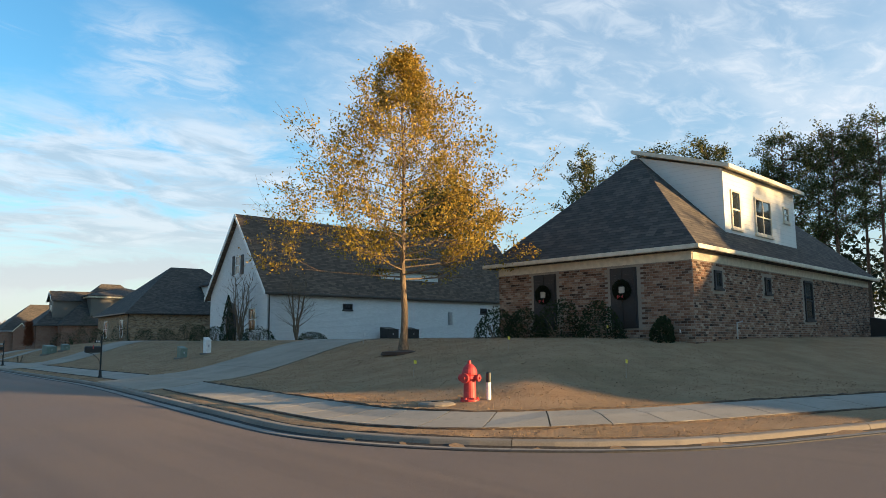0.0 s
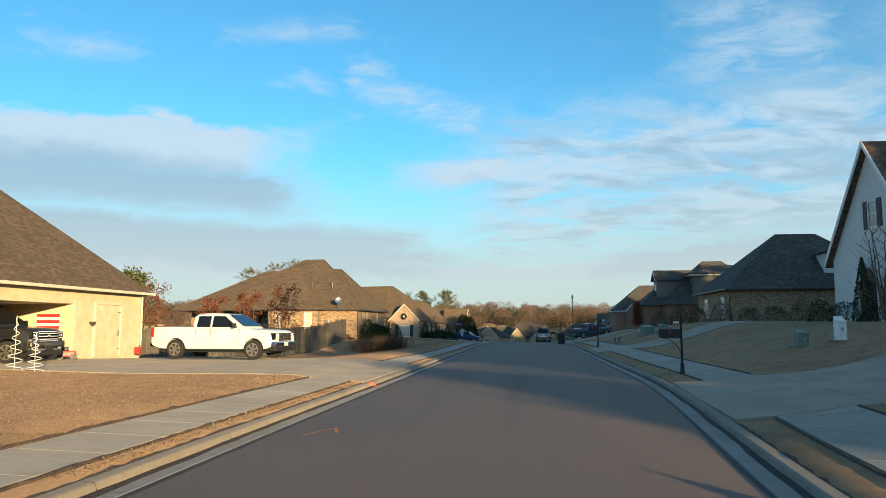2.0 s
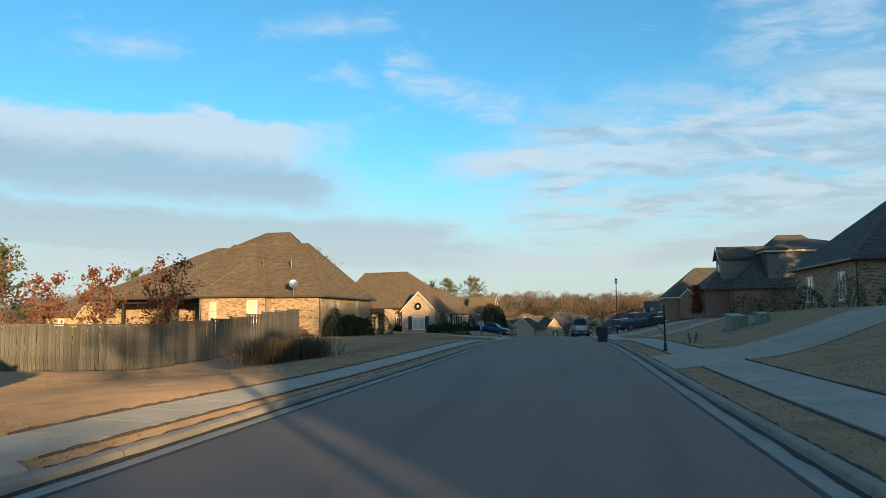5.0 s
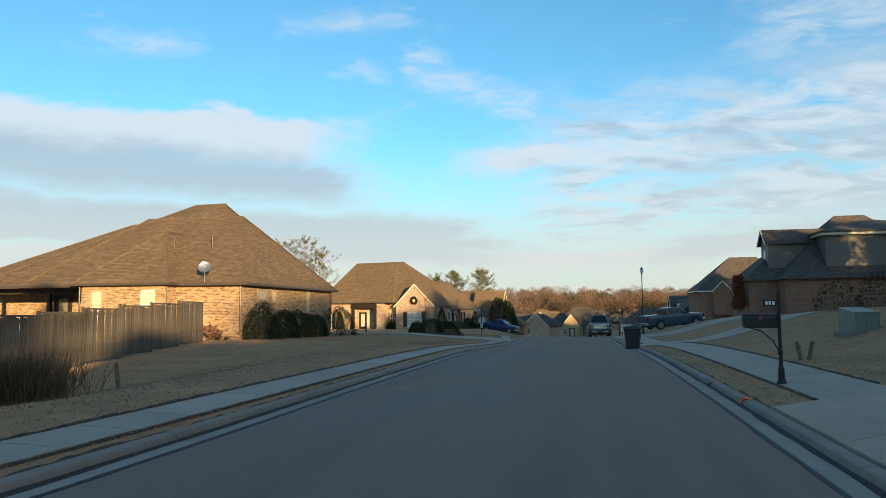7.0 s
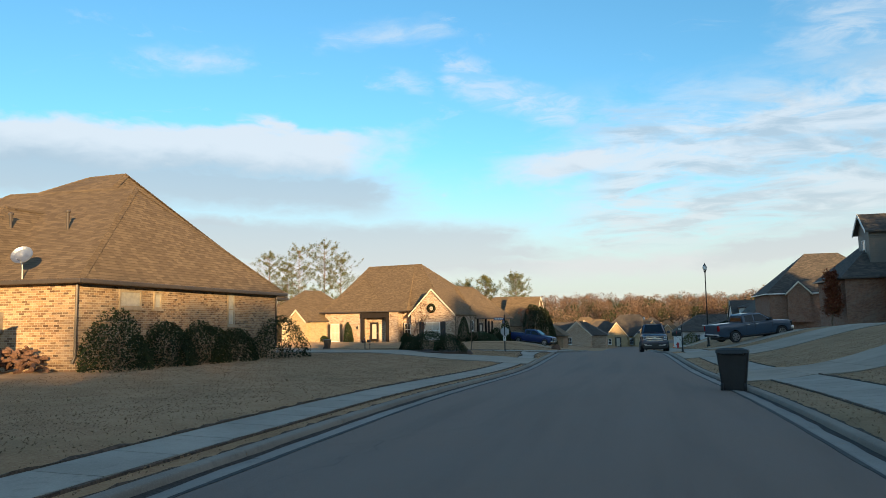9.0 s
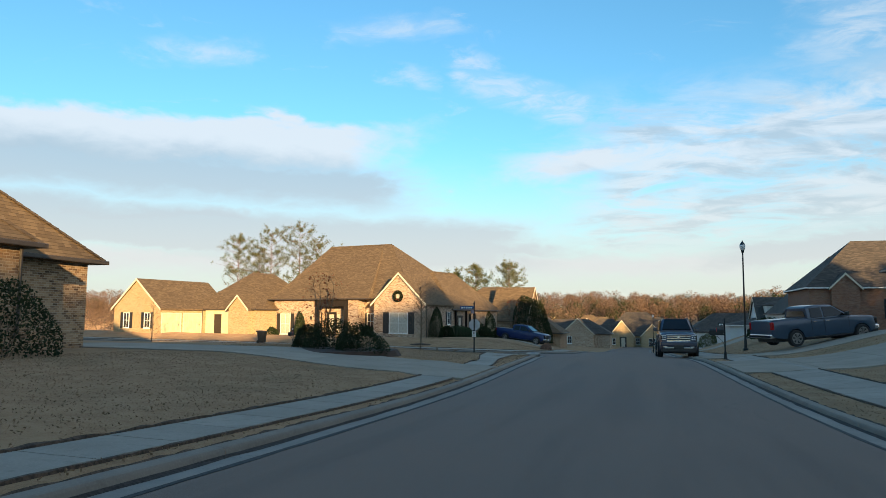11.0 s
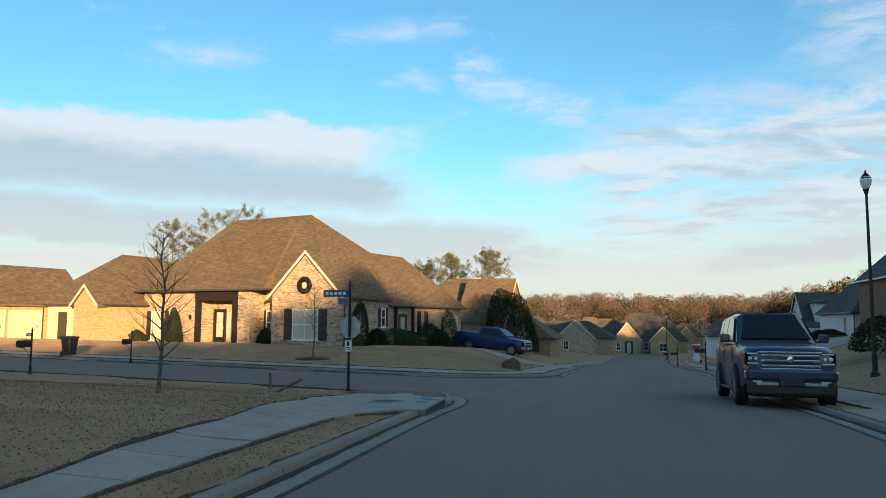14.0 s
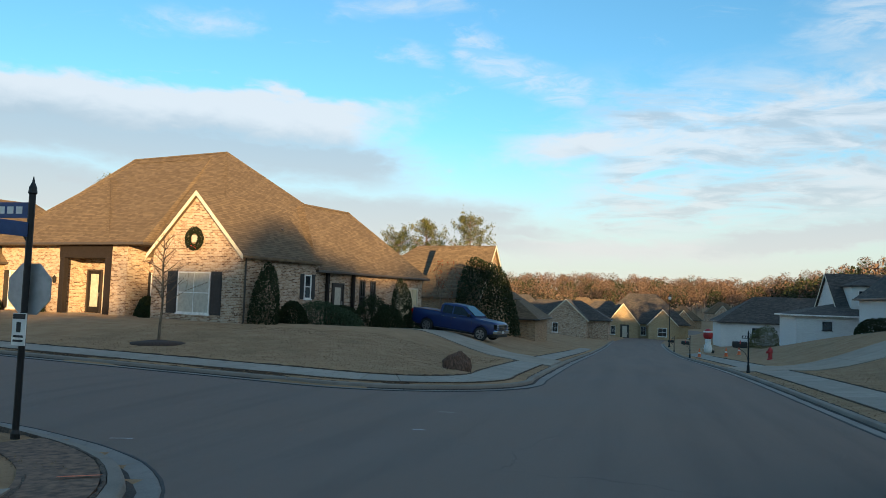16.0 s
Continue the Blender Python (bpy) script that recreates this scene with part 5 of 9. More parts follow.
def oak(x, y, h=9.3):
    """The tall young oak on the corner lawn: straight leader, spreading limbs, thinning gold leaves."""
    t = thing("tree", pose(x, y, lie(x, y) - 0.05), "young oak with golden thinning leaves on the corner lawn", "tree")
    rng = random.Random(21)
    bm = bmesh.new()
    tips = []
    leader = [Vector((0.03 * math.sin(i), 0.03 * math.cos(1.7 * i), h * i / 14)) for i in range(15)]
    tube(bm, leader, [max(0.012, 0.115 * (1 - (i / 14.3)) + 0.006) + (0.07 if i == 0 else 0) for i in range(15)], 9, cap=False)
    for k in range(84):
        f = 0.24 + 0.74 * (k / 83) ** 1.05
        i = min(13, int(f * 14))
        p = leader[i].lerp(leader[i + 1], f * 14 - i)
        a = k * 2.4 + rng.uniform(-0.3, 0.3)
        reach = min(3.5 * (1 - f) ** 0.8 * (0.8 + 0.8 * (1 - f)), 2.95) * rng.uniform(0.62, 1.18) + 0.15
        d = Vector((math.cos(a), math.sin(a), -0.10 + 0.75 * f)).normalized()
        branch(bm, p, d, reach, 0.036 * (1.15 - f), 2, rng, tips, 0.45, (3, 4), 0.02, 5)
    part("trunk", bm, M_BARK, t, shade=True)
    nr = np.random.default_rng(3)
    tips = np.array(tips)
    inner = np.hypot(tips[:, 0], tips[:, 1])
    keep = nr.random(len(tips)) < np.clip(1.55 - 1.15 * (tips[:, 2] / h) - 0.12 * inner, 0.22, 1.0)
    leaves("crown", tips[keep], 13, 0.14, 0.050, nr, M_OAK_LEAF, t, 0.3)
    part("mulch_ring", lathe(bmesh.new(), [(0.75, -0.06), (0.7, 0.05), (0.3, 0.08), (0.1, 0.10)], 18), M_MULCH, t)


def pine(x, y, h, rng, seed, z=None, label="tall loblolly pine with an open crown high on the trunk"):
    t = thing("tree", pose(x, y, lie(x, y) - 0.3 if z is None else z, 0, 0, rng.uniform(0, 360)), label, "tree", "pines behind the houses")
    bm = bmesh.new()
    tips = []
    lean = Vector((rng.uniform(-0.4, 0.4), rng.uniform(-0.4, 0.4), 0))
    pts = [lean * (i / 8) ** 2 + Vector((0, 0, h * i / 8)) for i in range(9)]
    tube(bm, pts, [0.2 * (1 - 0.85 * i / 8) for i in range(9)], 7, cap=False)
    low = rng.uniform(0.40, 0.55)
    wide = rng.uniform(0.15, 0.20)
    for k in range(44):
        f = low + (0.985 - low) * k / 43
        i = min(7, int(f * 8))
        p = pts[i].lerp(pts[i + 1], f * 8 - i)
        a = k * 2.4 + rng.uniform(-0.5, 0.5)
        g = (f - low) / (1 - low)
        reach = h * wide * (0.35 + 0.75 * math.sin(math.pi * min(1.0, 0.18 + 0.80 * g))) * rng.uniform(0.45, 1.15)
        branch(bm, p, Vector((math.cos(a), math.sin(a), rng.uniform(0.05, 0.65))).normalized(), reach, 0.05, 1, rng, tips, 0.5, (2, 4), 0.2, 4)
    for k in range(5):
        f, a = rng.uniform(0.25, low), rng.uniform(0, 6.28)
        tube(bm, [tuple(Vector((0, 0, h * f))), tuple(Vector((math.cos(a), math.sin(a), 0.3)) * rng.uniform(0.5, 1.4) + Vector((0, 0, h * f)))], [0.04, 0.01], 4, cap=False)
    part("trunk", bm, M_PINE_BARK, t, shade=True)
    nr = np.random.default_rng(seed)
    tips = np.array(tips)
    tips = tips[nr.random(len(tips)) < 0.42]
    leaves("crown", tips, 26, 0.21, 0.095, nr, M_PINE_TOP, t, -0.3)
    return t


def small_tree(x, y, h, seed, label, leaf=None, per=3, size=0.06, stems=1, reach=0.45, name="tree", spread=0.5, dens=26, bark=None, droop=0.0, start=0.22):
    t = thing(name, pose(x, y, lie(x, y) - 0.03), label, "tree" if h > 2 else "shrub")
    rng = random.Random(seed)
    bm = bmesh.new()
    tips = []
    for s in range(stems):
        a0 = 2 * math.pi * s / max(1, stems)
        out = 0.0 if stems == 1 else 0.28
        pts = [Vector((out * math.cos(a0) * i / 5 * h * 0.5, out * math.sin(a0) * i / 5 * h * 0.5, h * i / 6)) + Vector((rng.uniform(-1, 1), rng.uniform(-1, 1), 0)) * 0.02 * h * (i > 0) for i in range(7)]
        r0 = 0.012 * h + 0.008
        tube(bm, pts, [max(0.006, r0 * (1 - 0.85 * i / 6)) for i in range(7)], 6, cap=False)
        for k in range(dens // stems):
            f = start + (0.97 - start) * k / max(1, dens // stems - 1)
            i = min(5, int(f * 6))
            p = pts[i].lerp(pts[i + 1], f * 6 - i)
            a = k * 2.4 + s
            d = Vector((math.cos(a), math.sin(a), 0.55 + 0.5 * f)).normalized()
            branch(bm, p, d, h * reach * (1.1 - 0.75 * f), r0 * 0.35, 1, rng, tips, spread, (2, 4), 0.25, 4)
    part("trunk", bm, bark or M_BARK, t, shade=True)
    if leaf:
        leaves("crown", tips, per, 0.09 * h / 3 + 0.03, size, np.random.default_rng(seed), leaf, t, droop)
    return t


def shrub(x, y, w, d, h, seed, mat=None, label="clipped dark evergreen shrub against the wall", n=1500, size=0.045, group="", z=None, cone=False, rz=0):
    """A bush: stems inside, a shell of leaves with an uneven outline."""
    t = thing("shrub", pose(x, y, (lie(x, y) if z is None else z) - 0.03, 0, 0, rz), label, "shrub", group)
    rng = np.random.default_rng(seed)
    u = rng.normal(size=(n, 3))
    u /= np.linalg.norm(u, axis=1)[:, None]
    u[:, 2] = np.abs(u[:, 2]) * 1.0
    r = 0.72 + 0.28 * rng.random((n, 1)) ** 0.5
    k = rng.normal(size=(7, 3))
    bumps = 1 + 0.16 * np.sin((u @ k.T) * 2.3).mean(axis=1, keepdims=True) * 2
    p = u * r * bumps
    if cone:
        zz = rng.random(n)
        ang = rng.random(n) * 2 * np.pi
        rad = (1 - zz) ** 0.75 * (0.75 + 0.25 * rng.random(n))
        p = np.stack([rad * np.cos(ang), rad * np.sin(ang), zz], 1)
    c = p * np.array([w / 2, d / 2, h])
    a, b = random_axes(rng, n, size)
    ob = new("foliage", quads_mesh("foliage", c, a, b, mat or M_BUSH))
    ob.parent = t
    bm = bmesh.new()
    pr = random.Random(seed)
    for i in range(7):
        q = Vector((pr.uniform(-1, 1) * w * 0.28, pr.uniform(-1, 1) * d * 0.28, h * pr.uniform(0.45, 0.7)))
        tube(bm, [(q.x * 0.2, q.y * 0.2, -0.05), tuple(q * 0.6), tuple(q)], [0.02, 0.014, 0.008], 5, cap=False)
    part("stem", bm, M_BARK, t)
    return t


def woods(name, label, spots, mat, seed, per=230, hgt=(7, 12), size=0.36):
    """Far trees, too many to count: trunks and twiggy crowns in two meshes."""
    rng = np.random.default_rng(seed)
    cs, ax, by = [], [], []
    bm = bmesh.new()
    for x, y in spots:
        z = lie(x, y)
        h = rng.uniform(*hgt)
        w = h * rng.uniform(0.26, 0.46)
        u = rng.normal(size=(per, 3))
        u /= np.linalg.norm(u, axis=1)[:, None]
        p = u * (0.45 + 0.55 * rng.random((per, 1)) ** 0.6) * np.array([w, w, h * 0.40]) + np.array([x, y, z + h * 0.60])
        a, b = random_axes(rng, per, size * h / 12)
        cs.append(p), ax.append(a), by.append(b)
        solid(bm, [(x - 0.15, y, z - 1), (x + 0.15, y, z - 1), (x, y + 0.2, z - 1), (x, y, z + h * 0.7)], [(0, 1, 3), (1, 2, 3), (2, 0, 3)])
    root = tagged(new(name), label, "woods", kind="stuff")
    ob = new("crowns", quads_mesh("crowns", np.concatenate(cs), np.concatenate(ax), np.concatenate(by), mat))
    ob.parent = root
    part("trunks", bm, M_BARK, root)


# ---- vehicles ----
M_TYRE = plain("tyre_rubber", (0.018, 0.018, 0.018), 0.85)
M_RIM = plain("alloy", (0.35, 0.34, 0.33), 0.35, 0.85)
M_RIM_DARK = plain("dark_alloy", (0.40, 0.36, 0.31), 0.35, 0.8)
M_CHROME = plain("chrome", (0.62, 0.62, 0.62), 0.12, 1.0, 0.05)
M_CARGLASS = glass_mat("tinted_car_glass", (0.006, 0.007, 0.009), 0.05)
M_CARGLASS.node_tree.nodes["Principled BSDF"].inputs["Coat Weight"].default_value = 0.0
M_CARGLASS.node_tree.nodes["Principled BSDF"].inputs["Specular IOR Level"].default_value = 0.4
M_LAMP = plain("headlight_lens", (0.62, 0.64, 0.66), 0.15, 0.2)
M_TAIL = plain("tail_light", (0.35, 0.012, 0.012), 0.2)
M_PLATE = plain("number_plate", (0.55, 0.56, 0.58), 0.5)


def loft(bm, sections, close_ends=True):
    rings = [[bm.verts.new(p) for p in s] for s in sections]
    k = len(rings[0])
    for u, v in zip(rings, rings[1:]):
        for i in range(k):
            bm.faces.new((u[i], u[(i + 1) % k], v[(i + 1) % k], v[i]))
    if close_ends:
        bm.faces.new(list(reversed(rings[0])))
        bm.faces.new(rings[-1])
    bmesh.ops.recalc_face_normals(bm, faces=bm.faces)
    return bm


def wheel(parent, x, y, r, w, rim_mat, side, spokes=6):
    wh = thing("wheel", Matrix(), "", "")
    wh.parent = parent
    ri = r * 0.66
    prof = [(ri, -w / 2), (r * 0.93, -w / 2), (r, -w / 2 + 0.04), (r, w / 2 - 0.04), (r * 0.93, w / 2), (ri, w / 2)]
    bm = lathe(bmesh.new(), prof, 26, (x, y, r), "y")
    bmesh.ops.delete(bm, geom=[f for f in bm.faces if len(f.verts) > 4], context="FACES_ONLY")
    part("tyre", bm, M_TYRE, wh, shade=False)
    bm = bmesh.new()
    o = side * (w / 2 - 0.025)
    lathe(bm, [(ri * 0.88, -0.03), (ri * 1.03, -0.03), (ri * 1.03, 0.03), (ri * 0.95, 0.03)], 26, (x, y + o, r), "y")
    bmesh.ops.delete(bm, geom=[f for f in bm.faces if len(f.verts) > 4], context="FACES_ONLY")
    lathe(bm, [(0.01, -0.02), (ri * 0.24, -0.02), (ri * 0.22, 0.028), (0.01, 0.032)], 12, (x, y + o, r), "y")
    for k in range(spokes):
        a = 2 * math.pi * k / spokes + 0.3
        for da in (-0.13, 0.13):
            u, v = Vector((math.cos(a + da * 0.6), 0, math.sin(a + da * 0.6))), Vector((math.cos(a + da), 0, math.sin(a + da)))
            p, q = Vector((x, y + o, r)) + u * ri * 0.18, Vector((x, y + o, r)) + v * ri * 0.95
            n = Vector((-math.sin(a + da), 0, math.cos(a + da)))
            f = Vector((0, side * 0.02, 0))
            solid(bm, [p - n * 0.022 + f, p + n * 0.022 + f, q + n * 0.03 + f, q - n * 0.03 + f, p - n * 0.022 - f, p + n * 0.022 - f, q + n * 0.03 - f, q - n * 0.03 - f],
                  [(0, 1, 2, 3), (7, 6, 5, 4), (0, 4, 5, 1), (1, 5, 6, 2), (2, 6, 7, 3), (3, 7, 4, 0)])
    bmesh.ops.recalc_face_normals(bm, faces=bm.faces)
    part("rim", bm, rim_mat, wh)
    # black disc standing in for the shade behind the spokes
    part("hub_shade_disc", lathe(bmesh.new(), [(0.01, -0.02), (ri * 0.97, -0.02), (ri * 0.97, 0.0), (0.01, 0.0)], 18, (x, y + o - side * 0.075, r), "y"), M_BLACK, wh)


def shell(bm, xs, low, top, wide, shoulder):
    """A car body in cross-sections; its lower edge rises over the wheels, so that they stand in open arches."""
    rings = []
    for x in xs:
        b, t, w = low(x), top(x), wide(x)
        sh = min(shoulder(x), t - 0.05)
        half_ring = [(w - 0.07, b), (w - 0.018, b + 0.02), (w, b + 0.35 * (sh - b)), (w - 0.002, b + 0.68 * (sh - b)), (w - 0.016, sh), (w - 0.05, sh + 0.65 * (t - sh)), (w - 0.13, t - 0.004), (w * 0.5, t + 0.018)]
        rings.append([(x, y, z) for y, z in half_ring] + [(x, -y, z) for y, z in reversed(half_ring)])
    return loft(bm, rings)


def soften(ob, angle=32):
    """Smooth shading, but for true edges."""
    for p in ob.data.polygons:
        p.use_smooth = True
    ob.data.set_sharp_from_angle(angle=radians(angle))
    return ob


def panel(bm, pts, out=0.006):
    """A slightly proud four-sided pane."""
    p = [Vector(q) for q in pts]
    n = (p[1] - p[0]).cross(p[-1] - p[0]).normalized()
    m = n * out
    k = len(p)
    solid(bm, [q - m for q in p] + [q + m for q in p], [tuple(range(k - 1, -1, -1)), tuple(range(k, 2 * k))] + [(i, (i + 1) % k, k + (i + 1) % k, k + i) for i in range(k)])
    return bm


def vehicle(m, kind, paint, label, rim, trim_chrome=True, group="parked cars"):
    """Pickup or SUV, nose along +x, on its wheels at z = 0."""
    pick = kind == "pickup"
    v = thing("pickup_truck" if pick else "car", m, label, "pickup truck" if pick else "car", group)
    W = 1.01 if pick else 0.98
    r = 0.41 if pick else 0.43
    xf, xr = (1.92, -1.76) if pick else (1.62, -1.49)
    nose, tail = xf + 0.98, xr - (1.24 if pick else 1.15)
    low = 0.42 if pick else 0.36
    hood, belt = (1.24, 1.31) if pick else (1.34, 1.42)
    cowl = xf - 0.62
    rear_cab = (-0.95 if pick else tail + 0.18)
    arch_r, arch_z = r + 0.07, r + 0.015

    def low_edge(x):
        z = low + 0.16 * smooth(nose - 0.55, nose, x) + 0.14 * smooth(tail + 0.6, tail, x)
        for xc in (xf, xr):
            if abs(x - xc) < arch_r:
                z = max(z, arch_z + math.sqrt(arch_r ** 2 - (x - xc) ** 2))
        return z

    rear_z = 1.37 if pick else belt + 0.03
    tops = [(tail, rear_z - 0.03), (tail + 0.08, rear_z), (rear_cab - 0.04, rear_z), (rear_cab + 0.02, belt + 0.02), (cowl, belt), (xf, hood + 0.02), (nose - 0.30, hood - 0.015), (nose - 0.12, hood - 0.05), (nose - 0.04, hood - 0.11), (nose, hood - 0.20)]
    xs = sorted({round(v, 3) for v in steps(tail, nose, 26) + [nose - 0.02, nose - 0.05, nose - 0.09, tail + 0.03] + [xc + (arch_r - 0.0005) * math.cos(a) for xc in (xf, xr) for a in steps(0, math.pi, 14)]})
    bm = shell(bmesh.new(), xs, low_edge, lambda x: curve(tops, x), lambda x: W - 0.13 * smooth(nose - 0.35, nose, x) ** 1.5 - 0.07 * smooth(tail + 0.25, tail, x),
               lambda x: curve([(tail, 1.12), (cowl, 1.12), (nose, hood - 0.24)], x) if pick else curve([(tail, 1.22), (cowl, 1.20), (nose, hood - 0.26)], x))
    soften(part("body", bm, paint, v))
    # cabin
    roof = 1.97 if pick else 2.21
    a_top = cowl - 0.78
    c_top = rear_cab + (0.10 if pick else 0.30)
    wb, wt = W - 0.06, W - 0.24
    bm = bmesh.new()

    def cab(x, w1, w2, z0, z1):
        half = [(w1, z0), (w1 * 0.5 + w2 * 0.5 + 0.02, (z0 + z1) / 2), (w2, z1 - 0.07), (w2 - 0.12, z1)]
        return [(x, y, z) for y, z in half] + [(x, -y, z) for y, z in reversed(half)]

    zb = belt - 0.02
    loft(bm, [cab(cowl + 0.10, wb - 0.05, wb - 0.08, zb, zb + 0.08), cab(a_top, wb, wt, zb, roof - 0.05), cab((a_top + c_top) / 2, wb, wt, zb, roof), cab(c_top, wb, wt, zb, roof - 0.03), cab(rear_cab - 0.02, wb - 0.02, wt - 0.02 + 0.06, zb, roof - 0.12 if pick else zb + 0.35)])
    soften(part("cabin", bm, paint, v), 25)
    # glass
    za, zt = belt + 0.05, roof - 0.14
    for s in (-1, 1):
        def side_y(z):
            f = (z - zb) / (roof - 0.07 - zb)
            return s * (wb + (wt - wb) * min(1, f) + (0.022 * math.sin(math.pi * min(1, max(0, f)))) + 0.016)
        mid = (a_top + c_top) / 2 + (0.05 if pick else 0.35)
        front = [(cowl - 0.16, side_y(za), za), (a_top - 0.04, side_y(zt), zt), (mid + 0.05, side_y(zt), zt), (mid + 0.05, side_y(za), za)]
        back_x = c_top + 0.08 if pick else (mid + c_top) / 2 - 0.15
        rear = [(mid - 0.05, side_y(za), za), (mid - 0.05, side_y(zt), zt), (back_x, side_y(zt), zt), (back_x - (0.04 if pick else 0.0), side_y(za), za)]
        panes = [front, rear]
        if not pick:
            panes.append([(back_x - 0.08, side_y(za), za), (back_x - 0.08, side_y(zt), zt), (c_top + 0.12, side_y(zt), zt), (rear_cab + 0.22, side_y(za), za)])
        for q in panes:
            part("side_window", panel(bmesh.new(), q if s > 0 else list(reversed(q)), 0.012), M_CARGLASS, v)
        # doors shown by their shut lines, handles and mirror
        for x in (cowl - 0.05, mid, back_x - 0.06 if pick else back_x - 0.04):
            bm = bmesh.new()
            box(bm, x - 0.006, s * W - 0.012 if s > 0 else s * W - 0.004, low + 0.12, x + 0.006, s * W + 0.004 if s > 0 else s * W + 0.012, belt - 0.04)
            part("shut_line", bm, M_BLACK, v)
        for x in (mid + 0.18, back_x + 0.12):
            part("door_handle", box(bmesh.new(), x - 0.09, s * (W + 0.0) - 0.02, belt - 0.16, x + 0.09, s * W + 0.02, belt - 0.125, 0.008), M_CHROME if trim_chrome else paint, v)
        bm = bmesh.new()
        box(bm, cowl - 0.30, min(s * (W + 0.02), s * (W + 0.24)), belt + 0.02, cowl - 0.16, max(s * (W + 0.02), s * (W + 0.24)), belt + 0.22, 0.04)
        box(bm, cowl - 0.26, min(s * (W - 0.08), s * (W + 0.06)), belt + 0.02, cowl - 0.20, max(s * (W - 0.08), s * (W + 0.06)), belt + 0.07)
        part("mirror", bm, M_BLACK if pick else paint, v)
        part("running_board", box(bmesh.new(), xr + 0.55, min(s * (W - 0.12), s * (W + 0.06)), low - 0.06, xf - 0.55, max(s * (W - 0.12), s * (W + 0.06)), low + 0.0, 0.015), M_BLACK, v)
        for x in (xf, xr):
            bm = bmesh.new()
            lip = [(x + (arch_r + 0.004) * math.cos(a), s * (W - 0.004), arch_z + (arch_r + 0.004) * math.sin(a)) for a in steps(0.06, math.pi - 0.06, 16)]
            tube(bm, lip, 0.022, 5)
            part("wheel_arch", bm, paint if pick else M_BLACK, v)
            wheel(v, x, s * (W - 0.06), r, 0.27, rim, s)
        # lamps
        hl = bmesh.new()
        box(hl, nose - 0.26, min(s * (W - 0.36), s * (W - 0.055)), hood - 0.42, nose - 0.015, max(s * (W - 0.36), s * (W - 0.055)), hood - 0.13, 0.035)
        lamp = part("headlight", hl, M_CARGLASS, v, "clear headlight with a bright surround")
        ya, yb = sorted((s * (W - 0.34), s * (W - 0.10)))
        for z0, z1 in ((hood - 0.185, hood - 0.15), (hood - 0.40, hood - 0.365)):
            part("running_light", box(bmesh.new(), nose - 0.06, ya, z0, nose + 0.005, yb, z1, 0.008), M_LAMP, lamp)
        for yc in (W - 0.28, W - 0.17):
            part("lens", lathe(bmesh.new(), [(0.01, -0.02), (0.05, -0.02), (0.05, 0.01), (0.03, 0.02), (0.01, 0.024)], 12, (nose - 0.018, s * yc, hood - 0.275), "x"), M_LAMP, lamp)
        tl = bmesh.new()
        box(tl, tail - 0.01, min(s * (W - 0.2), s * (W - 0.03)), 0.92, tail + 0.12, max(s * (W - 0.2), s * (W - 0.03)), 1.30, 0.02)
        part("tail_light", tl, M_TAIL, v)
        fg = bmesh.new()
        box(fg, nose - 0.06, min(s * 0.58, s * 0.80), low + 0.16, nose + 0.02, max(s * 0.58, s * 0.80), low + 0.30, 0.03)
        part("fog_lamp", fg, M_LAMP, v)
    lo, hi = Vector((cowl + 0.10, 0, belt + 0.06)), Vector((a_top, 0, roof - 0.05))
    nn = Vector((hi.z - lo.z, 0, lo.x - hi.x)).normalized() * 0.012
    lo, hi = lo.lerp(hi, 0.05) + nn, lo.lerp(hi, 0.93) + nn
    q = [(lo.x, -wb + 0.15, lo.z), (lo.x, wb - 0.15, lo.z), (hi.x, wt - 0.16, hi.z), (hi.x, -wt + 0.16, hi.z)]
    part("windscreen", panel(bmesh.new(), q, 0.02), M_CARGLASS, v)
    if pick:
        q = [(rear_cab - 0.03, wb - 0.2, belt + 0.12), (rear_cab - 0.03, -wb + 0.2, belt + 0.12), (rear_cab + 0.02, -wt + 0.16, roof - 0.2), (rear_cab + 0.02, wt - 0.16, roof - 0.2)]
        part("rear_window", panel(bmesh.new(), q, 0.03), M_CARGLASS, v)
        part("bed_liner", box(bmesh.new(), tail + 0.12, -W + 0.17, 1.30, rear_cab - 0.10, W - 0.17, 1.385), M_BLACK, v)
    else:
        for s in (-1, 1):
            part("roof_rail", tube(bmesh.new(), [(a_top - 0.2, s * (wt - 0.06), roof - 0.01), (a_top - 0.3, s * (wt - 0.06), roof + 0.03), (c_top + 0.3, s * (wt - 0.06), roof + 0.03), (c_top + 0.2, s * (wt - 0.06), roof - 0.02)], 0.016, 6), M_IRON, v)
        q = [(rear_cab - 0.06, wb - 0.16, belt + 0.10), (rear_cab - 0.06, -wb + 0.16, belt + 0.10), (c_top - 0.06, -wt + 0.14, roof - 0.12), (c_top - 0.06, wt - 0.14, roof - 0.12)]
        part("rear_window", panel(bmesh.new(), q, 0.03), M_CARGLASS, v)
    # grille with bars, bumpers, plates
    g0, g1 = hood - 0.50, hood - 0.13
    grille = part("grille", box(bmesh.new(), nose - 0.12, -0.62, g0, nose + 0.0, 0.62, g1, 0.03), M_BLACK, v)
    if pick:
        bm = bmesh.new()
        for k in range(9):
            y = -0.56 + 0.14 * k
            box(bm, nose - 0.04, y - 0.008, g0 + 0.03, nose + 0.012, y + 0.008, g1 - 0.03)
        part("mesh", bm, M_BLACK, grille)
        bars = (g0 + 0.10, g0 + 0.21)
    else:
        bars = (g0 + 0.045, g0 + 0.155, g0 + 0.265)
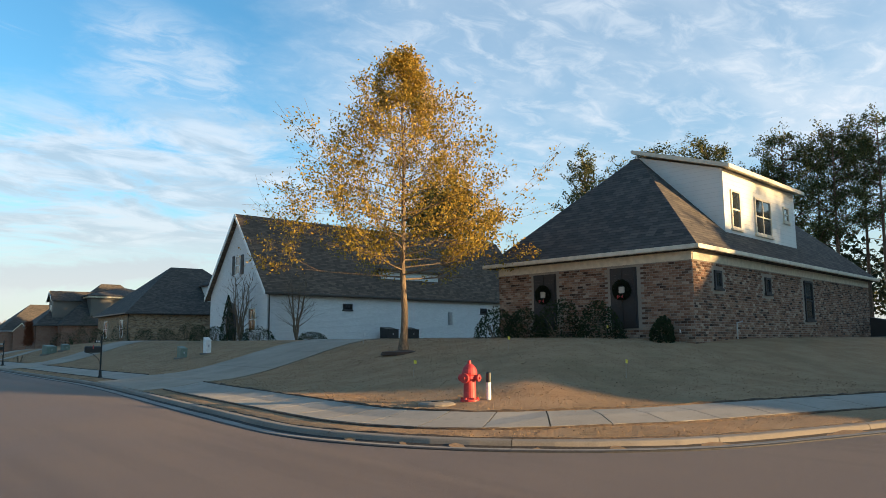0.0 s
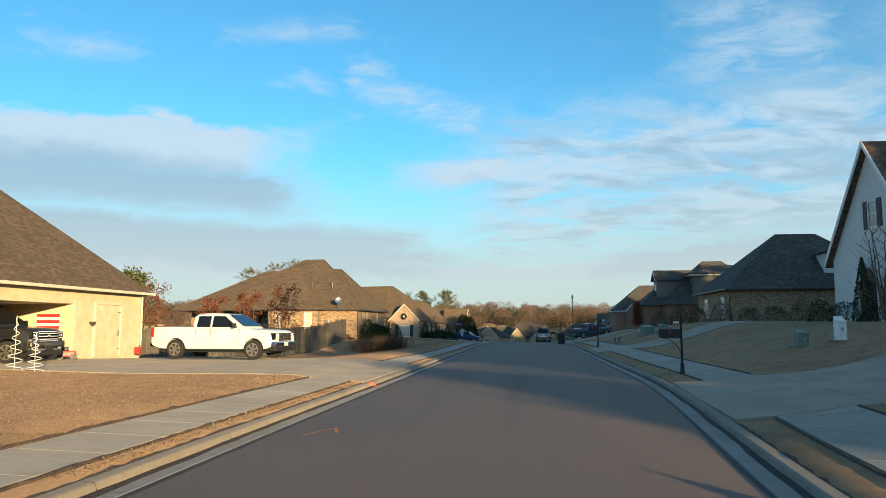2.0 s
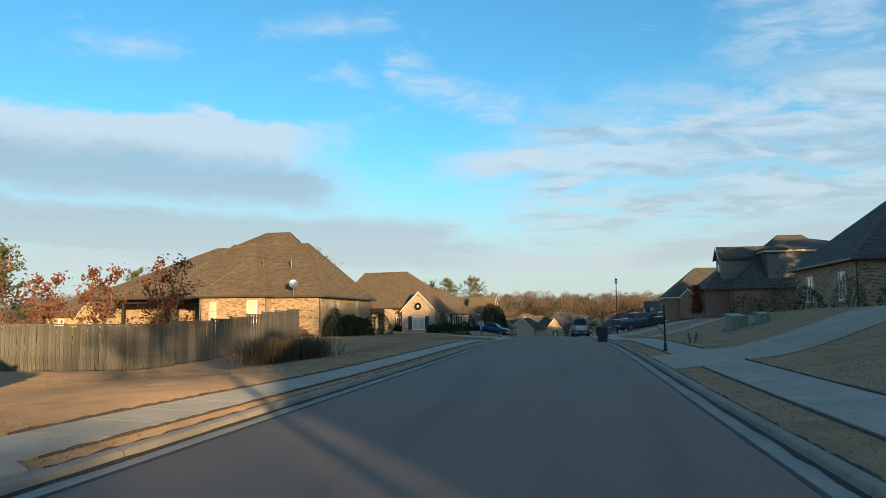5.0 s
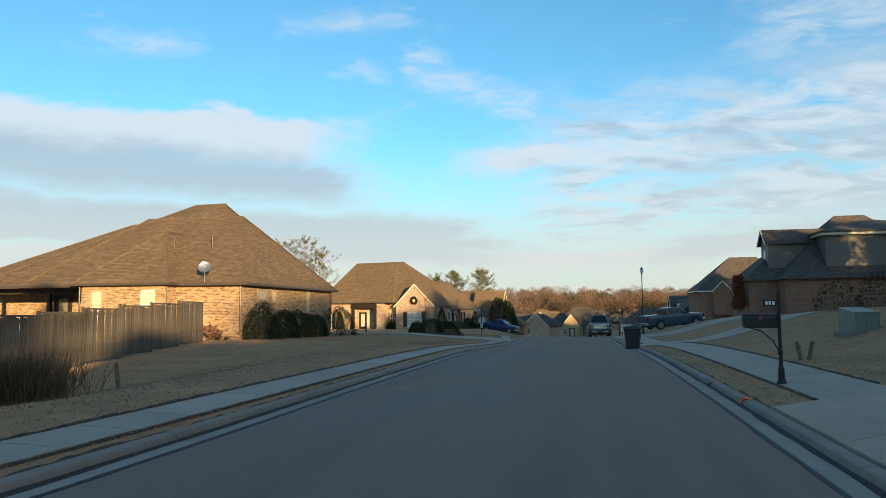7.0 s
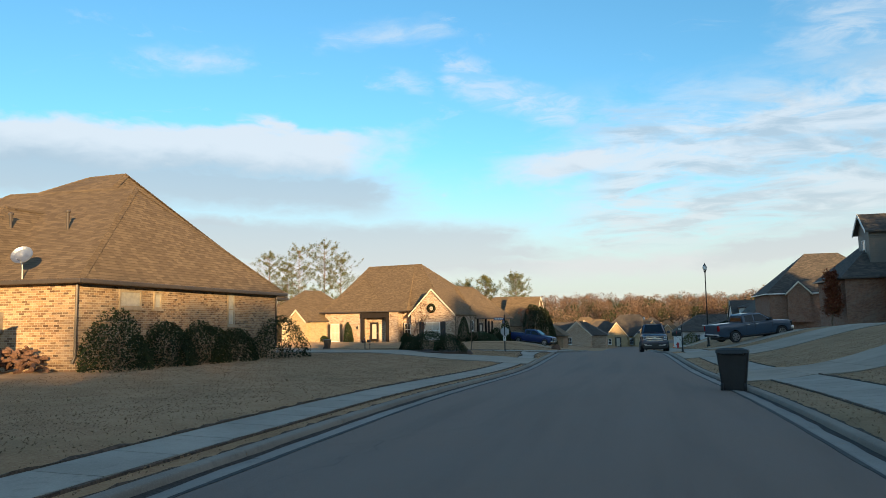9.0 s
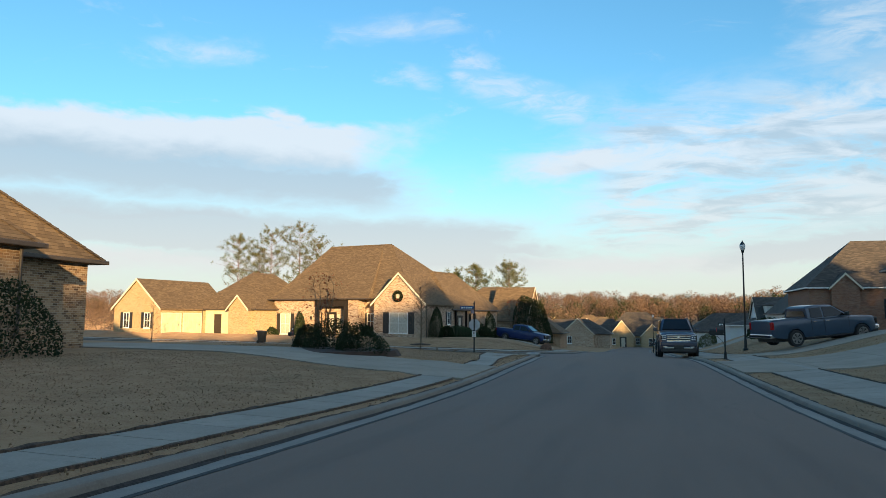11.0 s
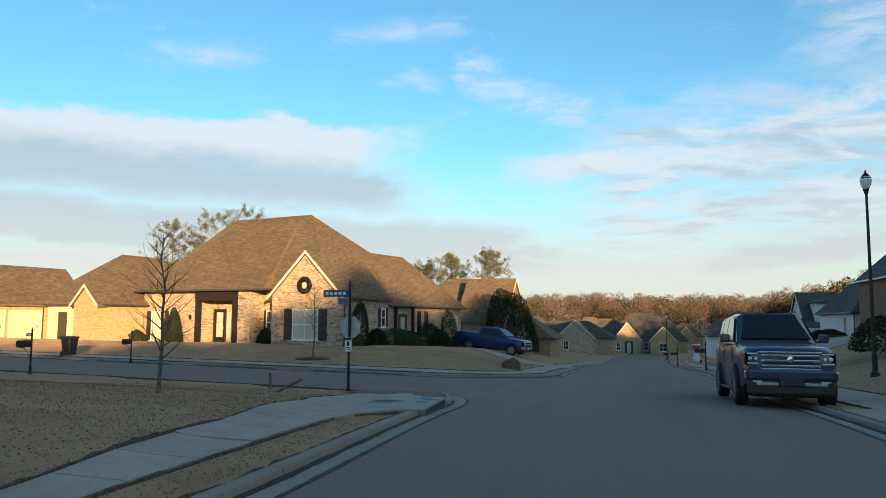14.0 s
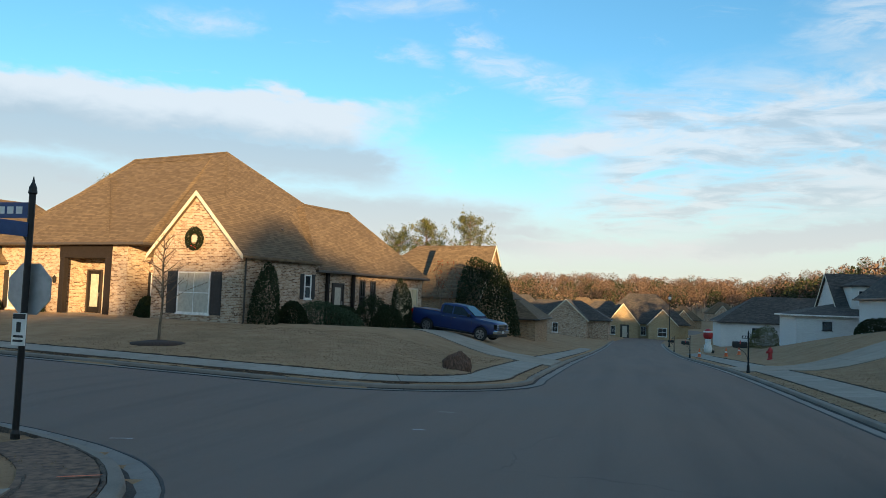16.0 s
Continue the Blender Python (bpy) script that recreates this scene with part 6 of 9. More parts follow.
    for z in bars:
        part("grille_bar", box(bmesh.new(), nose - 0.04, -0.60, z, nose + 0.022, 0.60, z + 0.05, 0.012), M_CHROME if trim_chrome else M_BLACK, grille)
    if trim_chrome:
        for a in ((-0.64, g1 - 0.03, 0.64, g1 + 0.012), (-0.60, g0 - 0.015, 0.60, g0 + 0.02)):
            part("surround", box(bmesh.new(), nose - 0.04, a[0], a[1], nose + 0.016, a[2], a[3], 0.01), M_CHROME, grille)
    part("badge", lathe(bmesh.new(), [(0.01, -0.01), (0.07, -0.01), (0.07, 0.02), (0.01, 0.025)], 16, (nose + 0.02, 0, hood - 0.29), "x"), M_CHROME, v)
    if pick:
        part("front_bumper", box(bmesh.new(), nose - 0.30, -W + 0.05, low + 0.10, nose + 0.06, W - 0.05, low + 0.34, 0.06), M_CHROME, v)
        part("number_plate", box(bmesh.new(), nose + 0.045, -0.16, low + 0.14, nose + 0.075, 0.16, low + 0.30, 0.004), M_PLATE, v)
    else:
        part("front_bumper", box(bmesh.new(), nose - 0.30, -W + 0.05, low + 0.22, nose + 0.06, W - 0.05, hood - 0.50, 0.07), paint, v)
        part("plate_recess", box(bmesh.new(), nose + 0.03, -0.24, low + 0.12, nose + 0.075, 0.24, low + 0.30, 0.01), M_BLACK, v)
        for s in (-1, 1):
            part("skid_trim", box(bmesh.new(), nose - 0.1, min(s * 0.26, s * 0.72), low + 0.12, nose + 0.06, max(s * 0.26, s * 0.72), low + 0.19, 0.015), M_RIM, v)
            part("fog_surround", box(bmesh.new(), nose - 0.1, min(s * 0.76, s * 0.95), low + 0.24, nose + 0.03, max(s * 0.76, s * 0.95), low + 0.44, 0.03), M_CHROME, v)
            part("fog_pocket", box(bmesh.new(), nose - 0.08, min(s * 0.78, s * 0.93), low + 0.27, nose + 0.045, max(s * 0.78, s * 0.93), low + 0.41, 0.02), M_BLACK, v)
    part("lower_valance", box(bmesh.new(), nose - 0.32, -W + 0.10, low - 0.08, nose + 0.02, W - 0.10, low + 0.24, 0.05), M_BLACK, v)
    part("rear_bumper", box(bmesh.new(), tail - 0.08, -W + 0.08, low + 0.08, tail + 0.2, W - 0.08, low + 0.28, 0.04), M_CHROME if pick else paint, v)
    part("chassis", box(bmesh.new(), tail + 0.3, -W + 0.22, low - 0.14, nose - 0.3, W - 0.22, low + 0.1), M_BLACK, v)
    return v


P_WHITE = glossy("white_paint", (0.78, 0.76, 0.72))
P_NAVY = glossy("dark_blue_grey_paint", (0.004, 0.016, 0.05))
P_SLATE = glossy("slate_blue_paint", (0.022, 0.05, 0.085), 0.12, 0.5)
P_BLUE = glossy("bright_blue_paint", (0.002, 0.018, 0.102), 0.15, 0.35)
P_BLACK = glossy("black_paint", (0.012, 0.012, 0.014))


# ---- street furniture ----
M_HYDRANT = plain("faded_red_hydrant_paint", (0.42, 0.035, 0.035), 0.55, vary=0.3, scale=14)
M_ORANGE = plain("orange_marking_paint", (0.75, 0.16, 0.05), 0.8)
M_YELLOW = plain("yellow_flag", (0.75, 0.62, 0.06), 0.6)
M_MILKY = plain("milky_glass", (0.70, 0.70, 0.68), 0.2)
M_ROCK = bark_mat("brown_boulder", (0.07, 0.045, 0.035), (0.18, 0.11, 0.08))
M_SIGNBLUE = plain("sign_blue", (0.02, 0.06, 0.18), 0.4)
M_SIGNGREY = plain("bare_aluminium", (0.40, 0.42, 0.44), 0.45, 0.7)


def hydrant(x, y, rz=0):
    t = thing("fire_hydrant", pose(x, y, lie(x, y) - 0.02, 0, 0, rz), "red cast-iron fire hydrant with a white marker beside it", "hydrant")
    part("barrel", lathe(bmesh.new(), [(0.19, 0.0), (0.19, 0.05), (0.125, 0.06), (0.115, 0.42), (0.15, 0.44), (0.15, 0.50), (0.12, 0.52)], 18), M_HYDRANT, t, shade=False)
    part("bonnet", lathe(bmesh.new(), [(0.15, 0.52), (0.155, 0.56), (0.12, 0.66), (0.06, 0.72), (0.035, 0.73), (0.035, 0.79), (0.01, 0.80)], 18), M_HYDRANT, t)
    for a, rr in ((0, 0.075), (90, 0.055), (-90, 0.055)):
        bm = bmesh.new()
        lathe(bm, [(rr, 0.08), (rr, 0.17), (rr * 1.25, 0.175), (rr * 1.25, 0.215), (rr * 0.4, 0.22), (rr * 0.4, 0.25), (0.01, 0.25)], 12, (0, 0, 0), "x")
        bmesh.ops.rotate(bm, verts=bm.verts, cent=(0, 0, 0), matrix=Matrix.Rotation(radians(a), 3, "Z"))
        bmesh.ops.translate(bm, verts=bm.verts, vec=(0, 0, 0.46))
        part("nozzle_cap", bm, M_HYDRANT, t)
    for k in range(6):
        a = k * math.pi / 3
        part("bolt", lathe(bmesh.new(), [(0.018, 0.05), (0.018, 0.085), (0.01, 0.09)], 6, (0.155 * math.cos(a), 0.155 * math.sin(a), 0)), M_HYDRANT, t)
    return t


def marker_post(x, y):
    t = thing("marker_post", pose(x, y, lie(x, y) - 0.02), "short white marker post with a black cap", "marker post")
    part("post", lathe(bmesh.new(), [(0.045, 0), (0.045, 0.38), (0.01, 0.38)], 10), M_WHITE, t)
    part("cap", lathe(bmesh.new(), [(0.05, 0.34), (0.05, 0.52), (0.03, 0.54), (0.01, 0.54)], 10), M_BLACK, t)


def mailbox(x, y, rz, lit=False):
    """Cast post with base, bracket, box and a number plate over it (the number shown as bars)."""
    t = thing("mailbox", pose(x, y, lie(x, y), 0, 0, rz), "black mailbox on a fluted cast post with number plate", "mailbox", "mailboxes along the street")
    part("post", lathe(bmesh.new(), [(0.085, -0.05), (0.085, 0.05), (0.06, 0.12), (0.055, 0.30), (0.035, 0.34), (0.034, 0.55), (0.05, 0.57), (0.05, 0.60), (0.032, 0.62), (0.032, 1.62), (0.045, 1.63), (0.03, 1.68), (0.01, 1.76)], 12), M_IRON, t)
    bm = bmesh.new()
    box(bm, -0.62, -0.09, 1.05, -0.05, 0.09, 1.20)
    n = 8
    arc = [(0.09 * math.cos(math.pi * k / n), 1.20 + 0.09 * math.sin(math.pi * k / n)) for k in range(n + 1)]
    loft(bm, [[(x0, a, b) for a, b in arc] for x0 in (-0.62, -0.05)])
    part("box", bm, M_IRON, t)
    part("box_door", box(bmesh.new(), -0.635, -0.085, 1.06, -0.618, 0.085, 1.25, 0.01), M_IRON, t)
    part("flag", box(bmesh.new(), -0.35, -0.102, 1.18, -0.32, -0.092, 1.34), M_RED, t)
    part("bracket", tube(bmesh.new(), [(-0.03, 0, 0.62), (-0.12, 0, 0.80), (-0.32, 0, 0.98), (-0.55, 0, 1.04)], 0.012, 6), M_IRON, t)
    part("shelf", box(bmesh.new(), -0.6, -0.07, 1.025, -0.02, 0.07, 1.05), M_IRON, t)
    pl = part("number_plate", box(bmesh.new(), -0.26, -0.012, 1.42, -0.035, 0.012, 1.54, 0.004), M_IRON, t)
    for k in range(3):
        part("digit_bar", box(bmesh.new(), -0.225 + k * 0.06, -0.018, 1.445, -0.185 + k * 0.06, -0.012, 1.515), M_WHITE, pl)
    return t


def lamp_post(x, y, h=6.9, z=None):
    t = thing("street_lamp", pose(x, y, lie(x, y) if z is None else z), "black street lamp with a glass acorn lantern, unlit", "street lamp", "street lamps")
    part("post", lathe(bmesh.new(), [(0.16, -0.1), (0.16, 0.12), (0.10, 0.2), (0.085, 0.8), (0.065, 0.9), (0.045, h - 0.75), (0.07, h - 0.70), (0.11, h - 0.55)], 14), M_IRON, t)
    part("globe", lathe(bmesh.new(), [(0.10, h - 0.55), (0.17, h - 0.42), (0.20, h - 0.25), (0.17, h - 0.12), (0.10, h - 0.06)], 16), M_MILKY, t)
    part("cap", lathe(bmesh.new(), [(0.19, h - 0.16), (0.12, h - 0.04), (0.04, h + 0.05), (0.02, h + 0.14), (0.005, h + 0.16)], 14), M_IRON, t)
    return t


def wheelie_bin(x, y, rz, z=None):
    t = thing("wheelie_bin", pose(x, y, (lie(x, y) if z is None else z), 0, 0, rz), "black wheeled rubbish bin standing at the kerb", "bin")
    bm = bmesh.new()
    secs = []
    for z0, wx, wy in ((0.06, 0.24, 0.26), (0.5, 0.28, 0.31), (0.98, 0.315, 0.36)):
        b = 0.05
        secs.append([(wx - b, wy, z0), (wx, wy - b, z0), (wx, -wy + b, z0), (wx - b, -wy, z0), (-wx + b, -wy, z0), (-wx, -wy + b, z0), (-wx, wy - b, z0), (-wx + b, wy, z0)])
    loft(bm, secs)
    part("body", bm, M_BLACK, t)
    bm = bmesh.new()
    loft(bm, [[(0.36, 0.37, 0.98), (0.36, -0.37, 0.98), (-0.40, -0.37, 0.98), (-0.40, 0.37, 0.98)], [(0.34, 0.36, 1.04), (0.34, -0.36, 1.04), (-0.38, -0.36, 1.06), (-0.38, 0.36, 1.06)], [(0.2, 0.22, 1.08), (0.2, -0.22, 1.08), (-0.3, -0.22, 1.10), (-0.3, 0.22, 1.10)]])
    part("lid", bm, M_BLACK, t)
    part("handle", tube(bmesh.new(), [(-0.36, -0.25, 0.95), (-0.46, -0.25, 0.97), (-0.46, 0.25, 0.97), (-0.36, 0.25, 0.95)], 0.018, 6), M_BLACK, t)
    for s in (-1, 1):
        part("wheel", lathe(bmesh.new(), [(0.02, -0.03), (0.13, -0.03), (0.13, 0.03), (0.02, 0.03)], 16, (-0.24, s * 0.26, 0.13), "y"), M_TYRE, t)
    return t


def utility_box(x, y, rz, w, d, h, label, mat=None, z=None):
    t = thing("utility_box", pose(x, y, (lie(x, y) if z is None else z) - 0.03, 0, 0, rz), label, "utility box")
    part("pad", box(bmesh.new(), -w / 2 - 0.12, -d / 2 - 0.12, -0.1, w / 2 + 0.12, d / 2 + 0.12, 0.06, 0.01), M_CONC, t)
    bm = bmesh.new()
    loft(bm, [[(-w / 2, -d / 2, 0.06), (w / 2, -d / 2, 0.06), (w / 2, d / 2, 0.06), (-w / 2, d / 2, 0.06)], [(-w / 2, -d / 2, h * 0.8), (w / 2, -d / 2, h * 0.8), (w / 2, d / 2, h), (-w / 2, d / 2, h)]])
    part("cabinet", bm, mat or M_DARKGREEN, t)
    part("lid", box(bmesh.new(), -w / 2 - 0.02, -d / 2 - 0.03, h * 0.78, w / 2 + 0.02, -d / 2 + 0.02, h * 0.83, 0.005), mat or M_DARKGREEN, t)
    part("latch", box(bmesh.new(), -0.03, -d / 2 - 0.03, h * 0.4, 0.03, -d / 2, h * 0.55), M_STEEL, t)
    return t


def yard_flag(x, y, col, label):
    t = thing("marking_flag", pose(x, y, lie(x, y)), label, "flag", "utility flags in the lawn")
    part("wire", tube(bmesh.new(), [(0, 0, -0.02), (0.01, 0, 0.42)], 0.004, 4), M_STEEL, t)
    bm = bmesh.new()
    solid(bm, [(0, 0, 0.42), (0.10, 0.02, 0.40), (0.11, 0.03, 0.32), (0, 0, 0.33), (0, 0.004, 0.42), (0.10, 0.024, 0.40), (0.11, 0.034, 0.32), (0, 0.004, 0.33)], [(0, 1, 2, 3), (7, 6, 5, 4), (0, 4, 5, 1), (1, 5, 6, 2), (2, 6, 7, 3), (3, 7, 4, 0)])
    part("flag", bm, col, t)


def boulder(x, y, w, h, seed):
    t = thing("boulder", pose(x, y, lie(x, y) - 0.06), "rough brown boulder on the lawn corner", "boulder")
    bm = bmesh.new()
    bmesh.ops.create_icosphere(bm, subdivisions=3, radius=1)
    for v in bm.verts:
        n = 1 + 0.35 * noise.noise(v.co * 1.6 + Vector((seed, 0, 0))) + 0.12 * noise.noise(v.co * 5)
        v.co = Vector((v.co.x * w / 2 * n, v.co.y * w / 2 * 0.7 * n, max(-0.05, v.co.z * h * n)))
    part("stone", bm, M_ROCK, t)


M_FENCE = wood_mat("weathered_fence_boards", (0.060, 0.054, 0.047), (0.175, 0.158, 0.135))


def fence(points, label):
    """Close-boarded fence in level bays that step with the ground: posts, rails, caps and every board a piece."""
    t = tagged(new("fence"), label, "fence")
    rng = random.Random(4)
    bm = box(bmesh.new(), -0.069, -0.011, 0, 0.069, 0.011, 1.78)
    board = mesh("board", bm, M_FENCE)
    for (ax, ay), (bx, by) in zip(points, points[1:]):
        d = Vector((bx - ax, by - ay))
        ang = math.degrees(math.atan2(d.y, d.x))
        m = max(1, round(d.length / 2.4))
        bay = d.length / m
        u = d.normalized()
        side = Vector((-u.y, u.x)) * 0.06
        for k in range(m):
            cx, cy = ax + d.x * (k + 0.5) / m, ay + d.y * (k + 0.5) / m
            zb = max(lie(ax + d.x * k / m, ay + d.y * k / m), lie(ax + d.x * (k + 1) / m, ay + d.y * (k + 1) / m)) + 0.02
            n = int(bay / 0.146)
            for i in range(n):
                f = (i + 0.5) / n - 0.5
                ob = new("board", board)
                ob.matrix_basis = pose(cx + u.x * bay * f, cy + u.y * bay * f, zb + rng.uniform(-0.03, 0.01), rng.uniform(-0.8, 0.8), rng.uniform(-0.7, 0.7), ang + rng.uniform(-2, 2))
                ob.parent = t
            for zz in (0.3, 1.0, 1.6):
                bm = box(bmesh.new(), -bay / 2, -0.045, zz, bay / 2, 0.045, zz + 0.09)
                ob = part("rail", bm, M_FENCE, t)
                ob.matrix_basis = pose(cx + side.x, cy + side.y, zb, 0, 0, ang)
            ob = part("cap_rail", box(bmesh.new(), -bay / 2 + 0.01, -0.06, 1.78, bay / 2 - 0.01, 0.07, 1.84, 0.006), M_FENCE, t)
            ob.matrix_basis = pose(cx, cy, zb, 0, rng.uniform(-0.3, 0.3), ang)
            px, py = ax + d.x * k / m + side.x, ay + d.y * k / m + side.y
            part("post", box(bmesh.new(), px - 0.045, py - 0.045, zb - 0.5, px + 0.045, py + 0.045, zb + 1.88), M_FENCE, t)
    return t


# ---- the houses of the street ----
CORNER_WALL = corner_house()
white_house()


def brick_with_dormer():
    h = simple_house(23.9, 78.0, 0, "tan brick house with charcoal hipped roof behind dark shrubs",
                     [(0, 0, 15, 11.5, 0, 0.86)], M_BRICK_TAN, M_SHINGLE_DARK, 2.85, 0.3,
                     wins=[("x0", 0, 8.2, 0.5, 1.3, 1.7, dict(cols=2)), ("x0", 0, 2.3, 0.5, 1.1, 1.7, dict(cols=2))], spouts=[(-0.05, -0.08)])
    part("dormer", box(bmesh.new(), 8.2, 1.2, 3.6, 11.4, 6.0, 6.0), M_SIDING, h)
    bm = bmesh.new()
    hip_roof(bm, 8.2, 1.2, 11.4, 6.0, 6.0, 0.5, 0.25)
    part("dormer_roof", bm, M_SHINGLE_DARK, h)
    return h


def dormer_house():
    """Taupe house with a boxed dormer to the south and a gabled one to the street."""
    h = simple_house(27.6, 127.0, 0, "brown brick house with taupe boxed dormer and charcoal roof",
                     [(0, 0, 17, 14, 0, 0.95), (-2.9, 3.0, 3, 12, -0.003, 0.9)], M_BRICK_RED, M_SHINGLE_DARK, 3.9, -0.65)
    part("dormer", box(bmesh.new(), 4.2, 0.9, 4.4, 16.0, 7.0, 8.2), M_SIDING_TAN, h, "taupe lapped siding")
    bm = bmesh.new()
    box(bm, 3.7, 0.4, 8.2, 16.5, 7.2, 8.45)
    part("dormer_eave", bm, M_TRIM, h)
    bm = bmesh.new()
    hip_roof(bm, 3.7, 0.5, 16.5, 13.5, 8.6, 0.28, 0.2)
    part("dormer_roof", bm, M_SHINGLE_DARK, h)
    window(h, "y0", 0.9, 11.8, 5.6, 0.95, 1.5, M_WHITE, cols=1)
    bm = bmesh.new()
    y0, y1, zr = 4.0, 7.0, 9.2
    solid(bm, [(-0.6, y0, 4.2), (6, y0, 4.2), (6, y1, 4.2), (-0.6, y1, 4.2), (-0.6, y0, 7.9), (6, y0, 7.9), (6, y1, 7.9), (-0.6, y1, 7.9), (-0.6, 5.5, zr), (6, 5.5, zr)],
          [(0, 1, 5, 4), (1, 2, 6, 9, 5), (2, 3, 7, 6), (3, 0, 4, 8, 7), (4, 5, 9, 8), (6, 7, 8, 9), (3, 2, 1, 0)])
    part("gabled_dormer", bm, M_SIDING_TAN, h)
    for s in (-1, 1):
        bm = bmesh.new()
        ya = 5.5 + s * 1.85
        p = [(-0.95, ya, 7.65), (-0.95, 5.5, zr + 0.03), (6.2, 5.5, zr + 0.03), (6.2, ya, 7.65)]
        solid(bm, p + [(a, b, c + 0.15) for a, b, c in p], [(0, 1, 2, 3), (7, 6, 5, 4), (0, 4, 5, 1), (1, 5, 6, 2), (2, 6, 7, 3), (3, 7, 4, 0)])
        bmesh.ops.recalc_face_normals(bm, faces=bm.faces)
        part("dormer_roof", bm, M_SHINGLE_DARK, h)
        bm = bmesh.new()
        q = [(-1.0, ya, 7.55), (-1.0, 5.5, zr - 0.05), (-1.0, 5.5, zr + 0.2), (-1.0, ya, 7.8)]
        solid(bm, q + [(a + 0.05, b, c) for a, b, c in q], [(0, 1, 2, 3), (7, 6, 5, 4), (0, 4, 5, 1), (1, 5, 6, 2), (2, 6, 7, 3), (3, 7, 4, 0)])
        bmesh.ops.recalc_face_normals(bm, faces=bm.faces)
        part("bargeboard", bm, M_WHITE, h)
    window(h, "x0", -0.6, 5.5, 5.6, 0.9, 1.5, M_WHITE, cols=1)
    return h


brick_with_dormer()
dormer_house()
simple_house(24.2, 162.4, 0, "brown brick house with hipped charcoal roof", [(0, 0, 15, 11, 0, 0.9)], M_BRICK_RED, M_SHINGLE_DARK, 3.6, -0.6,
             gable_rects=[(2.0, -0.6, 4.6, 4, "y0", 1.0)], wins=[("y0", 0, 7.4, 0.5, 1.0, 1.9, dict(frame_mat=M_SHUTTER))], trim=M_WHITE)
simple_house(24.2, 175.2, 0, "white painted brick house with steep dark roof", [(0, 0, 16, 13, 0, 1.06)], M_BRICK_WHITE, M_SHINGLE_DARK, 2.75, -2.3,
             wins=[("y0", 0, 1.2, 0.6, 0.7, 1.6, dict(frame_mat=M_SHUTTER, cols=1)), ("y0", 0, 5.2, 0.9, 0.9, 0.9, dict(frame_mat=M_SHUTTER)), ("x0", 0, 3.0, 0.7, 1.0, 1.6, dict(cols=2))], spouts=[(-0.05, -0.1), (3.4, -0.1)])


def white_far_house():
    h = simple_house(19.7, 191.0, 0, "white house with low wing, steep dark roof and dormer", [(0, 0, 8.5, 8, 0, 0.25)], M_BRICK_WHITE, M_SHINGLE_DARK, 2.7, -3.8,
                     wins=[("y0", 0, 2.6, 1.3, 0.8, 0.8, dict(frame_mat=M_SHUTTER, cols=1, rows=1)), ("y0", 0, 6.6, 1.3, 0.8, 0.8, dict(frame_mat=M_SHUTTER, cols=1, rows=1))], trim=M_WHITE,
                     gable_rects=[(4.2, 2.0, 18.0, 12.0, "x0", 0.8)])
    part("dormer", box(bmesh.new(), 5.2, 2.2, 3.0, 9.0, 6.0, 5.6), M_SIDING, h)
    bm = bmesh.new()
    hip_roof(bm, 5.2, 2.2, 9.0, 7.0, 5.6, 0.3, 0.2, ridge="x")
    part("dormer_roof", bm, M_SHINGLE_DARK, h)
    for u in (6.2, 8.0):
        window(h, "y0", 2.2, u, 3.7, 0.9, 1.4, M_WHITE, cols=2)
    return h


white_far_house()
simple_house(15.4, 212.0, 0, "pale brick house with long charcoal roof", [(0, 0, 16, 9, 0, 0.66)], M_BRICK_WHITE, M_SHINGLE_DARK, 2.9, -5.3,
             wins=[("y0", 0, 4.0, 0.9, 1.0, 1.4), ("y0", 0, 8.0, 0.9, 1.0, 1.4)])


